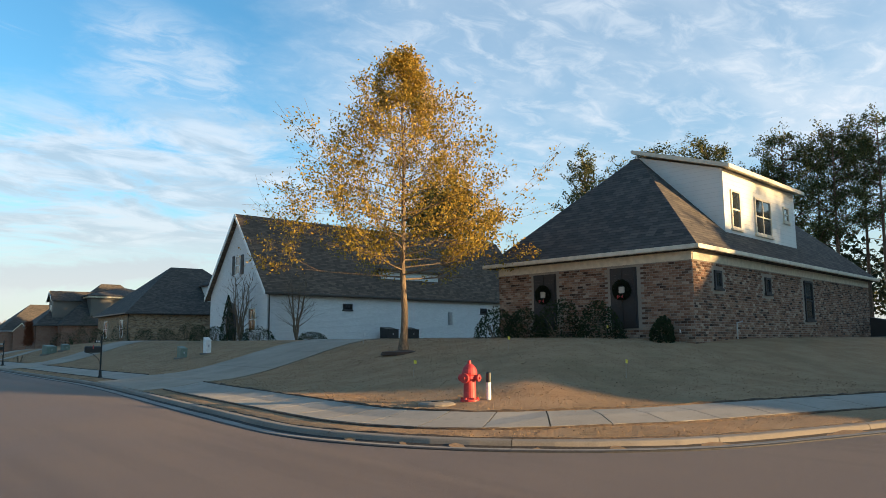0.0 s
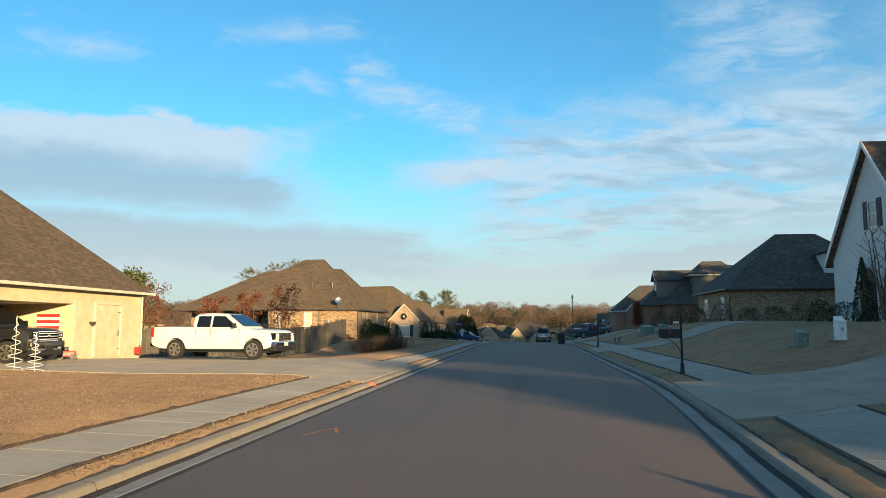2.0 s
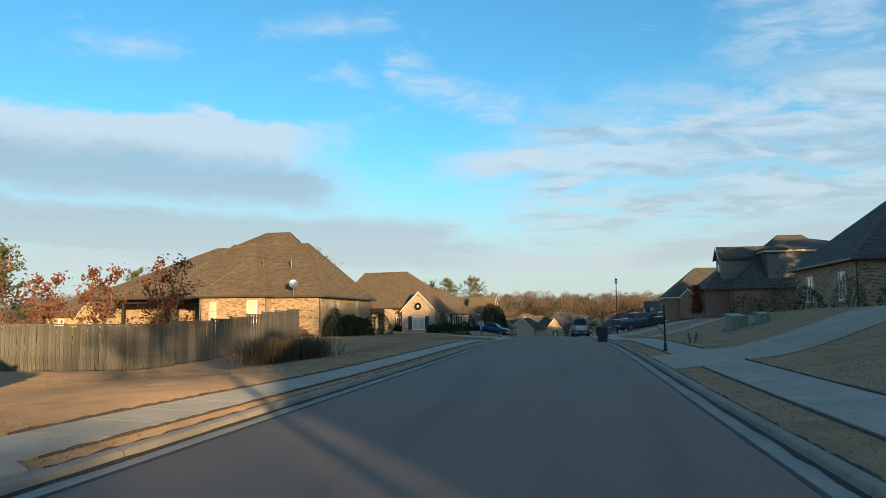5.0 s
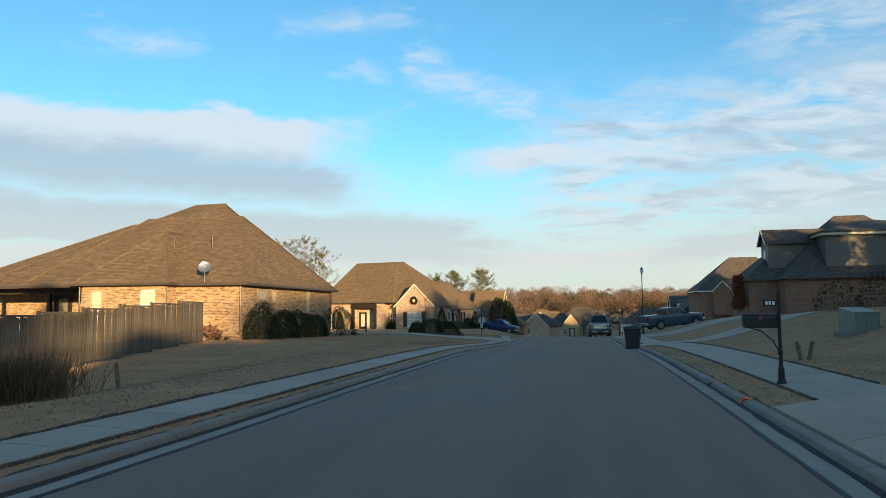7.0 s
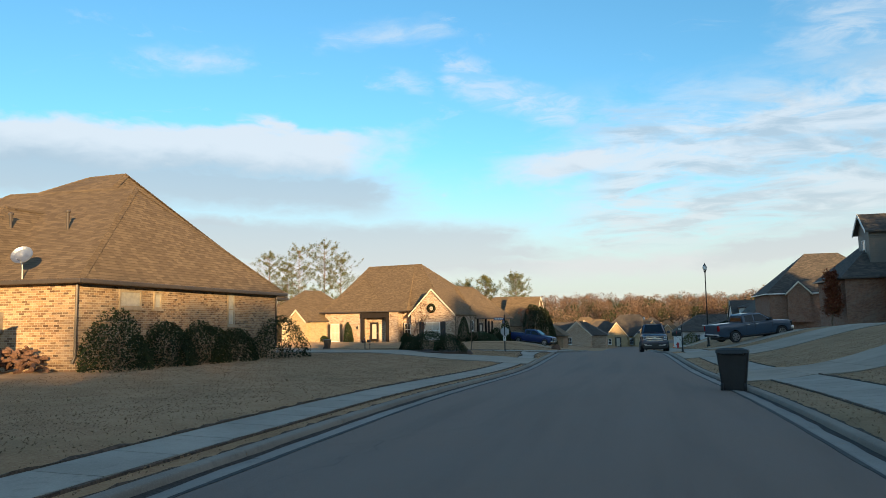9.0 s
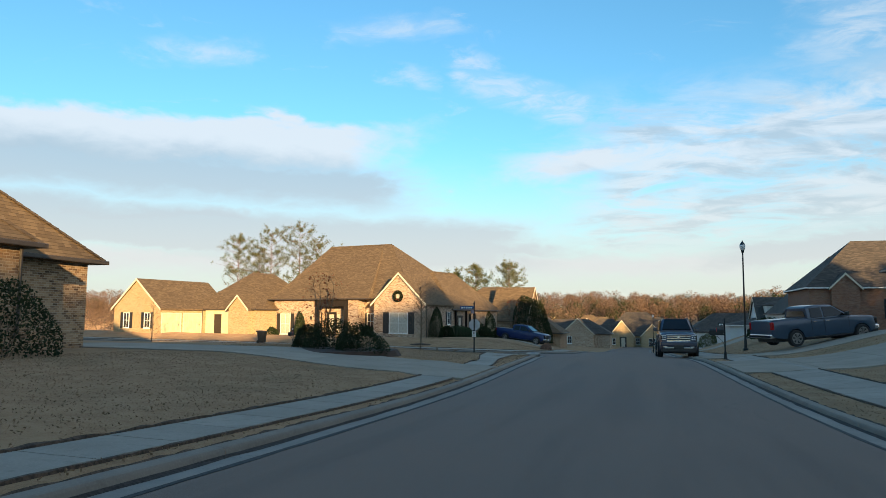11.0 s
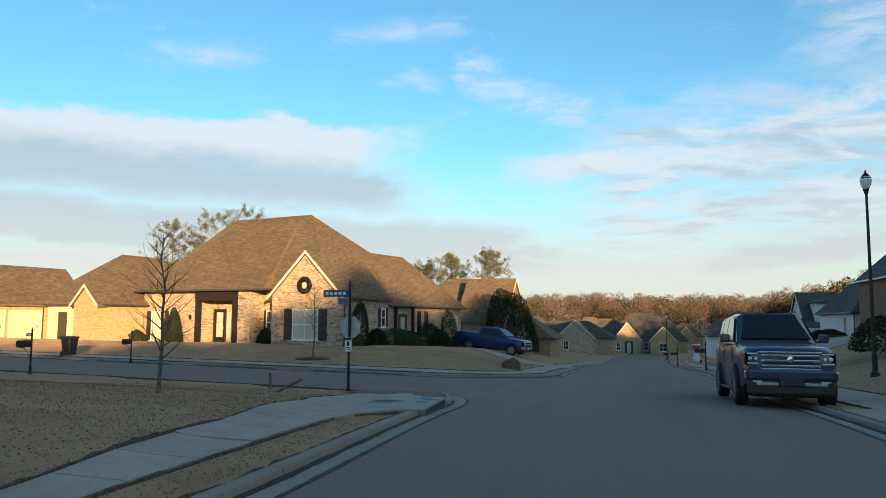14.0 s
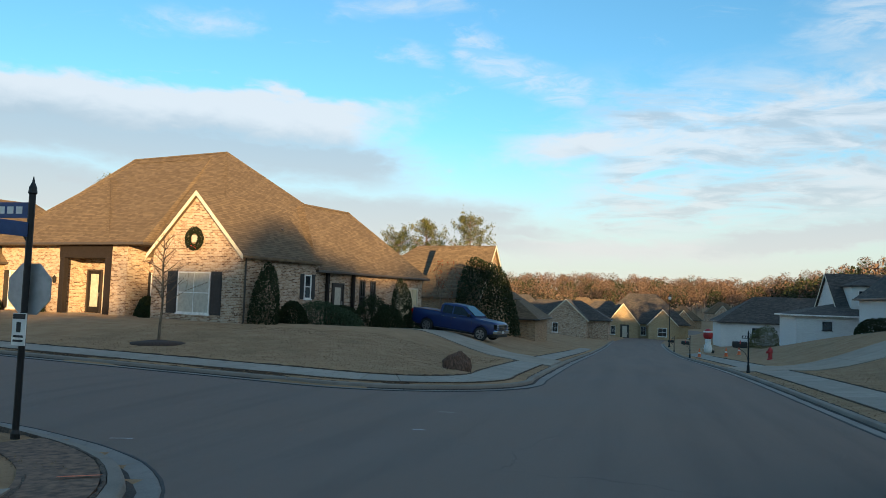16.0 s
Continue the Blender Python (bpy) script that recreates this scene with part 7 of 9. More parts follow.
def garage_house():
    """Cream house with an open garage bay and a closed store door."""
    X, Y, Z = -25.6, 36.5, -1.47
    h = house_base(X, Y, 0, "cream painted brick house with open garage and brown roof", Z)
    E, x1 = 3.2, 12.4
    for r in ((0, 0, 12.4, 1.8), (0, 7.9, 12.4, 13.7), (0, 1.8, 6.0, 7.9)):
        part("wall", wall_box(bmesh.new(), r[0], r[1] + 0.002, r[2], r[3] - 0.002, 0, E - 0.05), M_STUCCO, h)
    part("lintel", box(bmesh.new(), 6.0, 1.8, 2.45, x1, 7.9, E - 0.06), M_STUCCO, h)
    part("garage_floor", box(bmesh.new(), 6.0, 1.8, -0.2, x1 + 0.02, 7.9, 0.03), M_DRIVE, h)
    foundation(h, [(0, 0, 12.4, 13.7)], M_STUCCO)
    bm = bmesh.new()
    hip_roof(bm, 0, 0, 12.4, 13.7, E, 0.92, 0.38)
    part("roof", bm, M_SHINGLE, h)
    gutters(h, 0, 0, 12.4, 13.7, E, 0.38, M_TRIM)
    for u in (1.65, 7.9):
        part("door_casing", slab_on(bmesh.new(), "x1", x1, u, u + 0.15, 0, 2.6, -0.02, 0.03), M_TRIM, h)
    d = door(h, "x1", x1, 10.6, 0.02, 2.1, 2.45, M_STUCCO, glass=False)
    for z in (0.35, 1.2, 2.1):
        part("hinge", slab_on(bmesh.new(), "x1", x1, 11.45, 11.65, z, z + 0.035, 0.02, 0.045), M_IRON, d)
    part("sconce", lathe(bmesh.new(), [(0.02, 1.45), (0.09, 1.50), (0.16, 1.62), (0.14, 1.66), (0.02, 1.66)], 10, (x1 + 0.1, 9.2, 0)), M_GUTTER, h)
    downspout(h, x1 + 0.1, 13.55, 0, E - 0.1, M_TRIM)
    # flag on the garage's inner wall
    fl = thing("flag", pose(X + 11.2, Y + 7.895, Z + 1.05), "striped red and white flag hung inside the garage", "flag")
    for k in range(7):
        part("stripe", box(bmesh.new(), -0.54, -0.03, k * 0.135, 0.54, 0.0, k * 0.135 + 0.13), M_RED if k % 2 == 0 else M_WHITE, fl)
    return h


garage_house()


def hip_house_left():
    """Tan brick house with a broad many-hipped roof."""
    h = simple_house(-30.0, 82.5, 0, "tan brick house with broad brown hipped roof", [], M_BRICK_TAN, M_SHINGLE, 2.6, -1.0,
                     wins=[("y0", -0.9, 13.3, 0.75, 0.65, 1.5, dict(cols=1, blinds=True, frame_mat=M_TAN_FRAME)), ("y0", -0.9, 16.2, 0.75, 0.75, 1.5, dict(cols=1, blinds=True)),
                           ("x1", 20.8, 2.5, 1.72, 1.15, 0.6, dict(cols=1, rows=1, blinds=True, frame_mat=M_TAN_FRAME)), ("x1", 20.8, 4.0, 1.7, 0.45, 0.6, dict(cols=1, rows=1, blinds=True, frame_mat=M_TAN_FRAME)), ("x1", 20.8, 9.1, 1.05, 0.55, 1.4, dict(cols=1, blinds=True, frame_mat=M_TAN_FRAME))],
                     spouts=[(20.85, -0.08), (17.25, -0.98), (12.35, -0.98), (20.9, 13.1)], vents=[(15.5, 2.6, 4.9), (17.4, 3.3, 5.0), (9.0, 4.6, 4.9)],
                     walls=[(12.4, -0.9, 17.2, 3), (12.41, 0, 20.8, 13.2), (2.0, 4.6, 12.42, 16.6), (4.5, 13.1, 17.8, 19.2)])
    roofs_over(h, [(8.2, -0.35, 21.15, 13.55, 2.6, (11.0, 7.0), (17.3, 7.2), 7.0), (4.2, 0.4, 18.2, 19.6, 2.61, (12.4, 10.2), (14.6, 10.0), 8.3),
                   (1.65, 1.1, 13.0, 17.0, 2.62, (8.3, 9.4), (12.0, 9.4), 7.0), (12.05, -1.25, 17.55, 6.5, 2.63, (14.5, 3.3), (14.8, 6.3), 5.75)], M_SHINGLE, M_GUTTER)
    # the back porch beside the projecting room
    part("porch_floor", box(bmesh.new(), 2.0, 1.5, -0.6, 12.39, 4.6, 0.05), M_CONC, h)
    for x in (4.7, 8.4):
        part("porch_post", box(bmesh.new(), x - 0.1, 1.6, 0.05, x + 0.1, 1.8, 2.5, 0.01), M_DOOR, h)
    part("porch_beam", box(bmesh.new(), 4.5, 1.55, 2.2, 12.39, 1.85, 2.45), M_DOOR, h)
    door(h, "y0", 4.6, 7.0, 0.06, 1.0, 2.1)
    window(h, "y0", 4.6, 10.0, 0.7, 1.4, 1.4, M_DOOR)
    bm = bmesh.new()
    slab_on(bm, "y0", 0, 17.7, 18.0, 0.9, 1.6, 0, 0.16, 0.01)
    part("meter_box", bm, M_STEEL, h)
    part("conduit", tube(bmesh.new(), [(17.85, -0.08, -0.2), (17.85, -0.08, 0.9)], 0.03, 6), M_STEEL, h)
    # dish on the eave
    d = thing("satellite_dish", pose(-30 + 19.0, 82.5 - 0.35, -1.0 + 2.72, 0, 0, 200), "grey satellite dish on the roof edge", "satellite dish")
    bm = bmesh.new()
    lathe(bm, [(0.02, 0.0), (0.16, 0.015), (0.26, 0.045), (0.33, 0.09), (0.325, 0.105), (0.24, 0.065), (0.02, 0.02)], 18)
    bmesh.ops.rotate(bm, verts=bm.verts, cent=(0, 0, 0), matrix=Matrix.Rotation(radians(-60), 3, "X"))
    bmesh.ops.translate(bm, verts=bm.verts, vec=(0, 0, 0.62))
    part("reflector", bm, M_STEEL, d)
    part("mast", tube(bmesh.new(), [(0, 0, -0.1), (0, 0.02, 0.35), (0, 0.0, 0.62)], 0.025, 6), M_STEEL, d)
    part("arm", tube(bmesh.new(), [(0, 0.0, 0.45), (0, 0.42, 0.52)], 0.014, 5), M_STEEL, d)
    return h


hip_house_left()


def gable_house():
    """Rose brick house on the far corner, with porch, front gable and wreath."""
    sh = dict(shutters=True, blinds=True)
    h = simple_house(-13.2, 148.2, -12, "rose brick house with brown hipped roof, front gable and porch", [], M_BRICK_ROSE, M_SHINGLE, 3.42, -2.35,
                     walls=[(-18.8, 1.6, -1.6, 15.2), (-22.9, 2.4, -18.7, 10.0)],
                     wins=[("y0", 0, -2.75, 0.42, 2.15, 2.05, dict(shutters=0.68, blinds=True, cols=2, rows=2)), ("y0", 0.45, -17.2, 0.15, 1.35, 2.2, dict(shutters=0.45, blinds=True)),
                           ("y0", 1.575, -7.0, 0.75, 0.9, 1.65, dict(shutters=0.42)), ("x1", 0.2, 5.2, 1.3, 0.6, 1.3, dict(shutters=0.3, cols=1)),
                           ("x1", -0.05, 11.0, 0.5, 0.6, 2.0, dict(frame_mat=M_DOOR)), ("x1", -0.05, 12.2, 0.5, 0.6, 2.0, dict(frame_mat=M_DOOR))],
                     gable_rects=[(-5.65, 0, 0.2, 6.2, "y0", 0.99)], spouts=[(0.27, 0.25), (0.02, 6.4)], vents=[(-4.6, 5.6, 6.2), (-1.2, 4.6, 4.6)])
    roofs_over(h, [(-19.1, 0.4, -1.25, 15.9, 4.0, (-16.4, 7.6), (-8.1, 7.4), 10.2), (-19.05, -0.2, -8.8, 10.5, 3.94, (-15.0, 4.6), (-14.6, 8.0), 8.25),
                   (-19.0, -0.25, -6.15, 10.0, 3.95, (-15.6, 7.0), (-8.9, 7.0), 9.82), (-8.85, 6.0, 0.3, 19.0, 2.92, (-4.2, 10.2), (-3.9, 14.8), 7.2),
                   (-23.25, 2.05, -18.4, 10.3, 2.5, (-20.6, 5.0), (-20.4, 7.4), 5.0)], M_SHINGLE, M_GUTTER)
    part("wall", box(bmesh.new(), -8.5, 6.2, -0.4, -0.05, 18.7, 2.85), M_BRICK_ROSE, h)
    part("wall", box(bmesh.new(), -18.77, 0.45, -0.4, -13.0, 1.7, 3.8), M_BRICK_ROSE, h)
    part("wall", box(bmesh.new(), -13.0, 1.575, -0.4, -5.65, 1.75, 3.8), M_BRICK_ROSE, h)
    part("brick_pier", box(bmesh.new(), -8.85, 0.12, -0.4, -7.65, 1.57, 3.79), M_BRICK_ROSE, h)
    # porch
    for x0, x1 in ((-13.0, -12.62), (-9.35, -8.86)):
        part("porch_post", box(bmesh.new(), x0, 0.1, -0.3, x1, 0.4, 3.12, 0.015), M_POST, h)
    part("porch_beam", box(bmesh.new(), -13.02, 0.08, 3.12, -8.84, 1.57, 3.78), M_POST, h)
    part("porch_floor", box(bmesh.new(), -13.0, 0.0, -0.4, -8.85, 1.57, 0.06), M_CONC, h)
    door(h, "y0", 1.57, -11.9, 0.08, 1.05, 2.35, M_POST)
    part("sidelight", box(bmesh.new(), -11.2, 1.53, 0.3, -10.85, 1.57, 2.3, 0.01), M_BLIND, h, "pale glazed sidelight")
    part("lantern", lathe(bmesh.new(), [(0.03, 1.7), (0.09, 1.75), (0.11, 2.0), (0.04, 2.1), (0.01, 2.15)], 8, (-13.7, 0.33, 0)), M_IRON, h)
    for y in (7.2, 9.8):
        part("porch_post", box(bmesh.new(), 0.0, y - 0.09, -0.3, 0.18, y + 0.09, 2.76, 0.01), M_POST, h)
    door(h, "x1", -0.05, 8.4, 0.05, 1.0, 2.1)
    d = door(h, "x1", -0.05, 16.6, -0.1, 2.6, 2.2, M_STUCCO, glass=False, panels=True)
    wreath(h.matrix_basis @ pose(-2.8, -0.08, 4.1), 0.43)
    ws = thing("wall_sun", h.matrix_basis @ pose(0.23, 3.9, 0.95, 0, 0, 90), "small brass sun ornament on the side wall", "ornament")
    bm = bmesh.new()
    lathe(bm, [(0.02, -0.02), (0.16, -0.02), (0.16, 0.02), (0.02, 0.03)], 16, (0, 0, 0), "y")
    for k in range(12):
        a = k * math.pi / 6
        solid(bm, [(0.17 * math.cos(a - 0.12), 0, 0.17 * math.sin(a - 0.12)), (0.27 * math.cos(a), 0, 0.27 * math.sin(a)), (0.17 * math.cos(a + 0.12), 0, 0.17 * math.sin(a + 0.12)), (0.19 * math.cos(a), -0.03, 0.19 * math.sin(a))], [(0, 1, 3), (1, 2, 3), (0, 2, 1)])
    part("disc", bm, M_YELLOW, ws)
    return h


gable_house()
M_BRICK_GOLD = brick_mat("buff_brick", [(0.27, 0.18, 0.09), (0.40, 0.29, 0.15), (0.48, 0.36, 0.21), (0.34, 0.23, 0.12)], (0.46, 0.39, 0.28))


def side_street_houses():
    h = simple_house(-57.0, 153.0, -12, "buff brick house with paired garage doors and brown roof",
                     [(16.5, 1.6, 25.3, 14, 0, 0.88)], M_BRICK_GOLD, M_SHINGLE, 2.8, -2.3,
                     gable_rects=[(11.2, -4.5, 18, 5.5, "y0", 0.86), (22.2, 0.9, 24.8, 4, "y0", 1.0)],
                     wins=[("y0", -4.5, 13.1, 0.7, 0.9, 1.6, dict(shutters=True)), ("y0", -4.5, 16.2, 0.7, 0.9, 1.6, dict(shutters=True))], spouts=[(18.05, 1.3)])
    for u in (-3.0, -0.1):
        door(h, "x1", 18, u, 0.0, 2.45, 2.2, M_STUCCO, glass=False, panels=True)
    part("rendered_front", slab_on(bmesh.new(), "y0", 1.6, 18.3, 21.9, 0.0, 2.7, 0, 0.06), M_STUCCO, h, "cream rendered entry front")
    part("entry_door", slab_on(bmesh.new(), "y0", 1.6, 19.6, 20.6, 0.0, 2.2, 0.06, 0.10), M_DOOR, h)
    h = simple_house(-84.0, 150.0, -8, "buff brick house with arched porch", [(0, 0, 14, 12, 0, 0.9)], M_BRICK_GOLD, M_SHINGLE, 3.0, -2.4,
                     gable_rects=[(9, -1.5, 14, 4, "y0", 1.1)], wins=[("y0", -1.5, 11.5, 0.8, 1.2, 1.8, dict(blinds=True)), ("y0", 0, 4, 0.8, 1.2, 1.8, dict(blinds=True))])
    simple_house(-20.0, 178.0, -8, "tan brick house with a steep side gable", [(0, 0, 13, 10, 0, 0.85)], M_BRICK_TAN, M_SHINGLE, 2.9, -3.4,
                 gable_rects=[(8, -1, 13.2, 6, "x1", 1.2)])
    simple_house(-13.4, 186.0, 0, "tan brick house down the slope with brown roof", [(0, 0, 9.6, 10, 0, 0.72)], M_BRICK_TAN, M_SHINGLE, 2.8, -5.2,
                 wins=[("y0", 0, 2.2, 0.8, 1.1, 1.5), ("y0", 0, 7.0, 0.8, 1.1, 1.5)])
    # two out-of-view houses, added only to throw shade over the first lots
    simple_house(55.0, 2.0, 0, "unseen brick house added to shade the white house", [(0, 0, 24, 12, 0, 1.1)], M_BRICK_TAN, M_SHINGLE, 3.0, -0.2)
    simple_house(40.0, -20.0, 0, "unseen brick house added to shade the corner lot", [(0, 0, 20, 10, 0, 1.15), (-6, 1, 0.5, 9, -0.004, 1.2)], M_BRICK_TAN, M_SHINGLE, 2.9, -1.0)


side_street_houses()


def far_houses():
    """The cluster at the foot of the hill and up the slope behind it."""
    rng = random.Random(9)
    bricks = (M_BRICK_ROSE, M_BRICK_TAN, M_BRICK_GOLD, M_BRICK_RED)
    rows = [(-24, 268, -4, 1), (-8, 292, 6, 1), (26, 300, -6, 2), (40, 268, -10, 2), (-42, 290, 10, 1), (-2, 318, 0, 3), (50, 300, -15, 2),
            (-60, 330, 0, 0), (-35, 345, 0, 1), (-12, 352, 0, 0), (14, 340, 0, 1), (-80, 300, 0, 1), (40, 345, 0, 3), (-55, 390, 0, 1), (-20, 400, 0, 0), (10, 395, 0, 1), (-95, 370, 0, 1), (30, 390, 0, 0), (-75, 420, 0, 1), (-38, 430, 0, 2)]
    for i, (x, y, rz, b) in enumerate(rows):
        w = rng.uniform(10, 14)
        simple_house(x, y, rz, "distant brick house with a front gable", [(0, 0, w, 9, 0, 0.85)], bricks[b], M_SHINGLE if i % 3 else M_SHINGLE_DARK, 2.9, lie(x + 5, y) - 0.1,
                     gable_rects=[(w * 0.28, -1.6, w * 0.28 + 4.6, 5, "y0", 1.15)], wins=[("y0", -1.6, w * 0.28 + 2.3, 0.7, 1.2, 1.7), ("y0", 0, w * 0.85, 0.8, 1.1, 1.5)] if y < 310 else [])
    # the row that closes the street
    simple_house(-14.5, 231.0, 0, "rose brick house with a broad front gable and pale bargeboards", [(0, 1, 16, 10, 0, 0.6)], M_BRICK_ROSE, M_SHINGLE_DARK, 2.7, -6.0,
                 gable_rects=[(6.6, -2.0, 12.9, 6, "y0", 0.92)], wins=[("y0", 1, 3.2, 0.7, 1.2, 1.5), ("y0", -2.0, 8.2, 0.7, 0.9, 1.5)])
    h = simple_house(-6.5, 258.0, 0, "cream house with a white porch under a long dark roof", [(0, 0, 12, 9, 0, 0.8)], M_BRICK_GOLD, M_SHINGLE_DARK, 2.9, -7.0,
                     wins=[("y0", 0, 4.6, 0.9, 1.2, 1.3), ("y0", 0, 8.6, 0.9, 1.2, 1.3)])
    for x in (3.0, 6.6, 10.2):
        part("porch_post", box(bmesh.new(), x - 0.12, -1.7, -0.3, x + 0.12, -1.46, 2.4, 0.01), M_WHITE, h)
    part("porch_roof", box(bmesh.new(), 2.6, -1.9, 2.4, 10.6, 0.02, 2.62, 0.02), M_WHITE, h)
    h = simple_house(0.5, 252.0, 0, "buff brick house with tall front gable and arched dark door", [(-1.5, 0.5, 14, 11, 0, 0.95)], M_BRICK_GOLD, M_SHINGLE_DARK, 2.9, -6.9,
                     gable_rects=[(0.3, -1.4, 5.5, 5, "y0", 1.25), (7.2, -3.0, 11.9, 4, "y0", 1.05)],
                     wins=[("y0", -1.4, 1.2, 0.8, 0.8, 1.5), ("y0", -3.0, 9.5, 0.8, 1.5, 1.5), ("y0", 0.5, 6.4, 0.8, 0.9, 1.5)])
    door(h, "y0", -1.4, 3.2, 0.0, 1.3, 2.5)
    simple_house(18.5, 246.0, -10, "buff brick house with dark hipped roof at the street's foot", [(0, 0, 14, 10, 0, 0.8)], M_BRICK_GOLD, M_SHINGLE_DARK, 2.8, -6.6,
                 wins=[("y0", 0, 3, 0.8, 1.2, 1.5), ("y0", 0, 9, 0.8, 1.2, 1.5)])


far_houses()
build_walks()
build_drives()

# ---- parked vehicles ----
vehicle(pose(-6.4, 45.0, -1.42, 0, 0, -6.5), "pickup", P_WHITE, "white crew-cab pickup truck parked on the driveway", M_RIM_DARK, trim_chrome=False)
vehicle(pose(9.12, 123.25, -2.53, 0, -2.2, -89), "suv", P_NAVY, "large dark blue SUV parked facing traffic at the kerb", M_RIM)
vehicle(pose(15.9, 120.9, lie(15.9, 120.9) + 0.05, 0, -5, 24), "pickup", P_SLATE, "slate blue crew-cab pickup truck parked in a driveway", M_RIM)
vehicle(pose(-5.5, 161.7, -3.05, 0, 6, -12), "pickup", P_BLUE, "bright blue pickup truck parked nose to the street", M_RIM)
vehicle(pose(-14.25, 40.5, -1.43, 0, 0, 0), "suv", P_BLACK, "black SUV parked inside the open garage", M_RIM_DARK)
vehicle(pose(4.0, 258.0, lie(4, 258), 0, 0, -90), "suv", P_BLACK, "dark SUV parked far down the street", M_RIM)

# ---- lawns, verges and gardens ----
oak(17.3, 22.5, 9.95)
prng = random.Random(12)
for i, (px, py, ph) in enumerate([(48.8, 41.5, 14.6), (52.9, 38.2, 15.4), (56.8, 35.0, 15.6), (61.3, 31.3, 16.6), (64.2, 28.9, 17.0), (67.0, 26.5, 17.8), (63.0, 33.0, 15.2), (66.0, 31.0, 16.0), (70.0, 29.0, 17.0),
                                  # these stand out of view, added to shade the lots and the street
                                  (52, -5, 15.5), (56, -7, 16.5), (48, -4, 14.5), (61, -5, 16.5), (65, -8, 17.5), (58, -2, 15.5), (66, -26, 17), (62, -28, 17), (70, -25, 18), (72, -7, 17)]):
    pine(px, py, ph, prng, 100 + i)
for i, (px, py, ph) in enumerate([(-70, 210, 21.0), (-66.5, 212, 18.6), (-63.3, 211, 21.8), (-58.0, 213, 23.6), (-54.8, 214, 20.4), (-26.5, 213, 13.4), (-20.8, 207, 14.0), (-13.8, 202, 13.6), (-85, 180, 14.6)]):
    pine(px, py, ph, prng, 200 + i)
# mostly hidden evergreens, added to shade the houses further along
for k, (tx, ty, hh) in enumerate(((47, 88, 12), (50.5, 90.5, 12.5), (54, 92.5, 12.5), (58, 95.5, 13), (62, 98.5, 13), (66, 101, 13), (52, 80, 11.5), (60, 110, 11.5), (64, 116, 11.5), (41, 64, 9), (38.5, 66.5, 9), (36, 62.5, 8.5), (33.5, 60.5, 8), (44.5, 66, 9.5))):
    small_tree(tx, ty, hh, 60 + k, "mostly hidden dark evergreen added to shade houses beyond", M_PINE_LEAF, 12, 0.2, reach=0.36, dens=44)
small_tree(47.0, 58.0, 13, 31, "broad evergreen oak behind the white house", M_PINE_TOP, 12, 0.22, reach=0.5, dens=40)
small_tree(-26.0, 72.0, 5.7, 32, "young yellow-green tree behind the fence", M_PINE_TOP, 5, 0.12, reach=0.4, dens=34)
small_tree(-30.5, 68.0, 6.0, 33, "young yellow-green tree behind the fence", M_PINE_TOP, 5, 0.12, reach=0.4, dens=30)
for k, (tx, ty, hh) in enumerate(((-12.5, 63.0, 3.9), (-10.6, 65.2, 4.3), (-14.5, 62.0, 3.6), (-21.0, 66.0, 4.5))):
    small_tree(tx, ty, hh, 40 + k, "crape myrtle with russet leaves beside the fence", M_BUSH_RED, 3, 0.085, stems=4, reach=0.32, dens=24)
small_tree(22.0, 46.6, 3.9, 50, "bare multi-stemmed crape myrtle against the white wall", None, stems=7, reach=0.36, dens=56)
small_tree(24.4, 43.8, 3.8, 51, "bare multi-stemmed crape myrtle against the white wall", None, stems=7, reach=0.38, dens=63)
small_tree(-4.2, 117.2, 3.5, 52, "slender bare young street tree", None, reach=0.3, dens=30)
small_tree(-10.6, 138.8, 3.7, 53, "small bare tree in a mulch ring", None, reach=0.36, dens=24, start=0.35)
small_tree(-31.0, 131.0, 3.6, 54, "small bare tree on the far lawn", None, reach=0.33, dens=20)
small_tree(-4.9, 106.2, 2.6, 55, "bare shrub with a few russet leaves on the island bed", M_BUSH_RED, 1, 0.05, stems=4, reach=0.35, dens=20)
small_tree(-7.0, 163.5, 4.2, 56, "bare tree beside the blue pickup", M_BUSH_RED, 1, 0.06, stems=3, reach=0.3, dens=24)
small_tree(23.7, 130.4, 4.7, 57, "columnar russet tree before the brown house", M_BUSH_RED, 6, 0.09, reach=0.16, dens=40)

for i, (sx, sy, w, d, hh) in enumerate([(20.9, 22.0, 1.5, 1.6, 1.0), (20.9, 20.6, 1.3, 1.6, 0.9), (21.1, 19.2, 1.5, 1.7, 1.3), (21.3, 17.7, 1.5, 1.5, 1.15), (21.9, 15.9, 0.7, 0.7, 0.75)]):
    shrub(sx, sy, w, d, hh, 300 + i, label="unclipped dark shrub against the brick front", n=1300)
shrub(22.4, 49.6, 1.2, 1.2, 3.0, 310, M_BUSH, "tall clipped evergreen cone beside the arched door", 2200, 0.05, cone=True)
for i, (sx, sy, w, d, hh) in enumerate([(22.0, 44.0, 2.2, 1.6, 0.8), (22.0, 47.5, 1.8, 1.4, 0.8), (22.2, 51.5, 1.6, 1.6, 1.0), (21.8, 53.2, 1.3, 1.3, 1.2), (25.6, 44.2, 2.0, 1.0, 0.5)]):
    shrub(sx, sy, w, d, hh, 320 + i, label="low dark shrub bed before the white house", n=900)
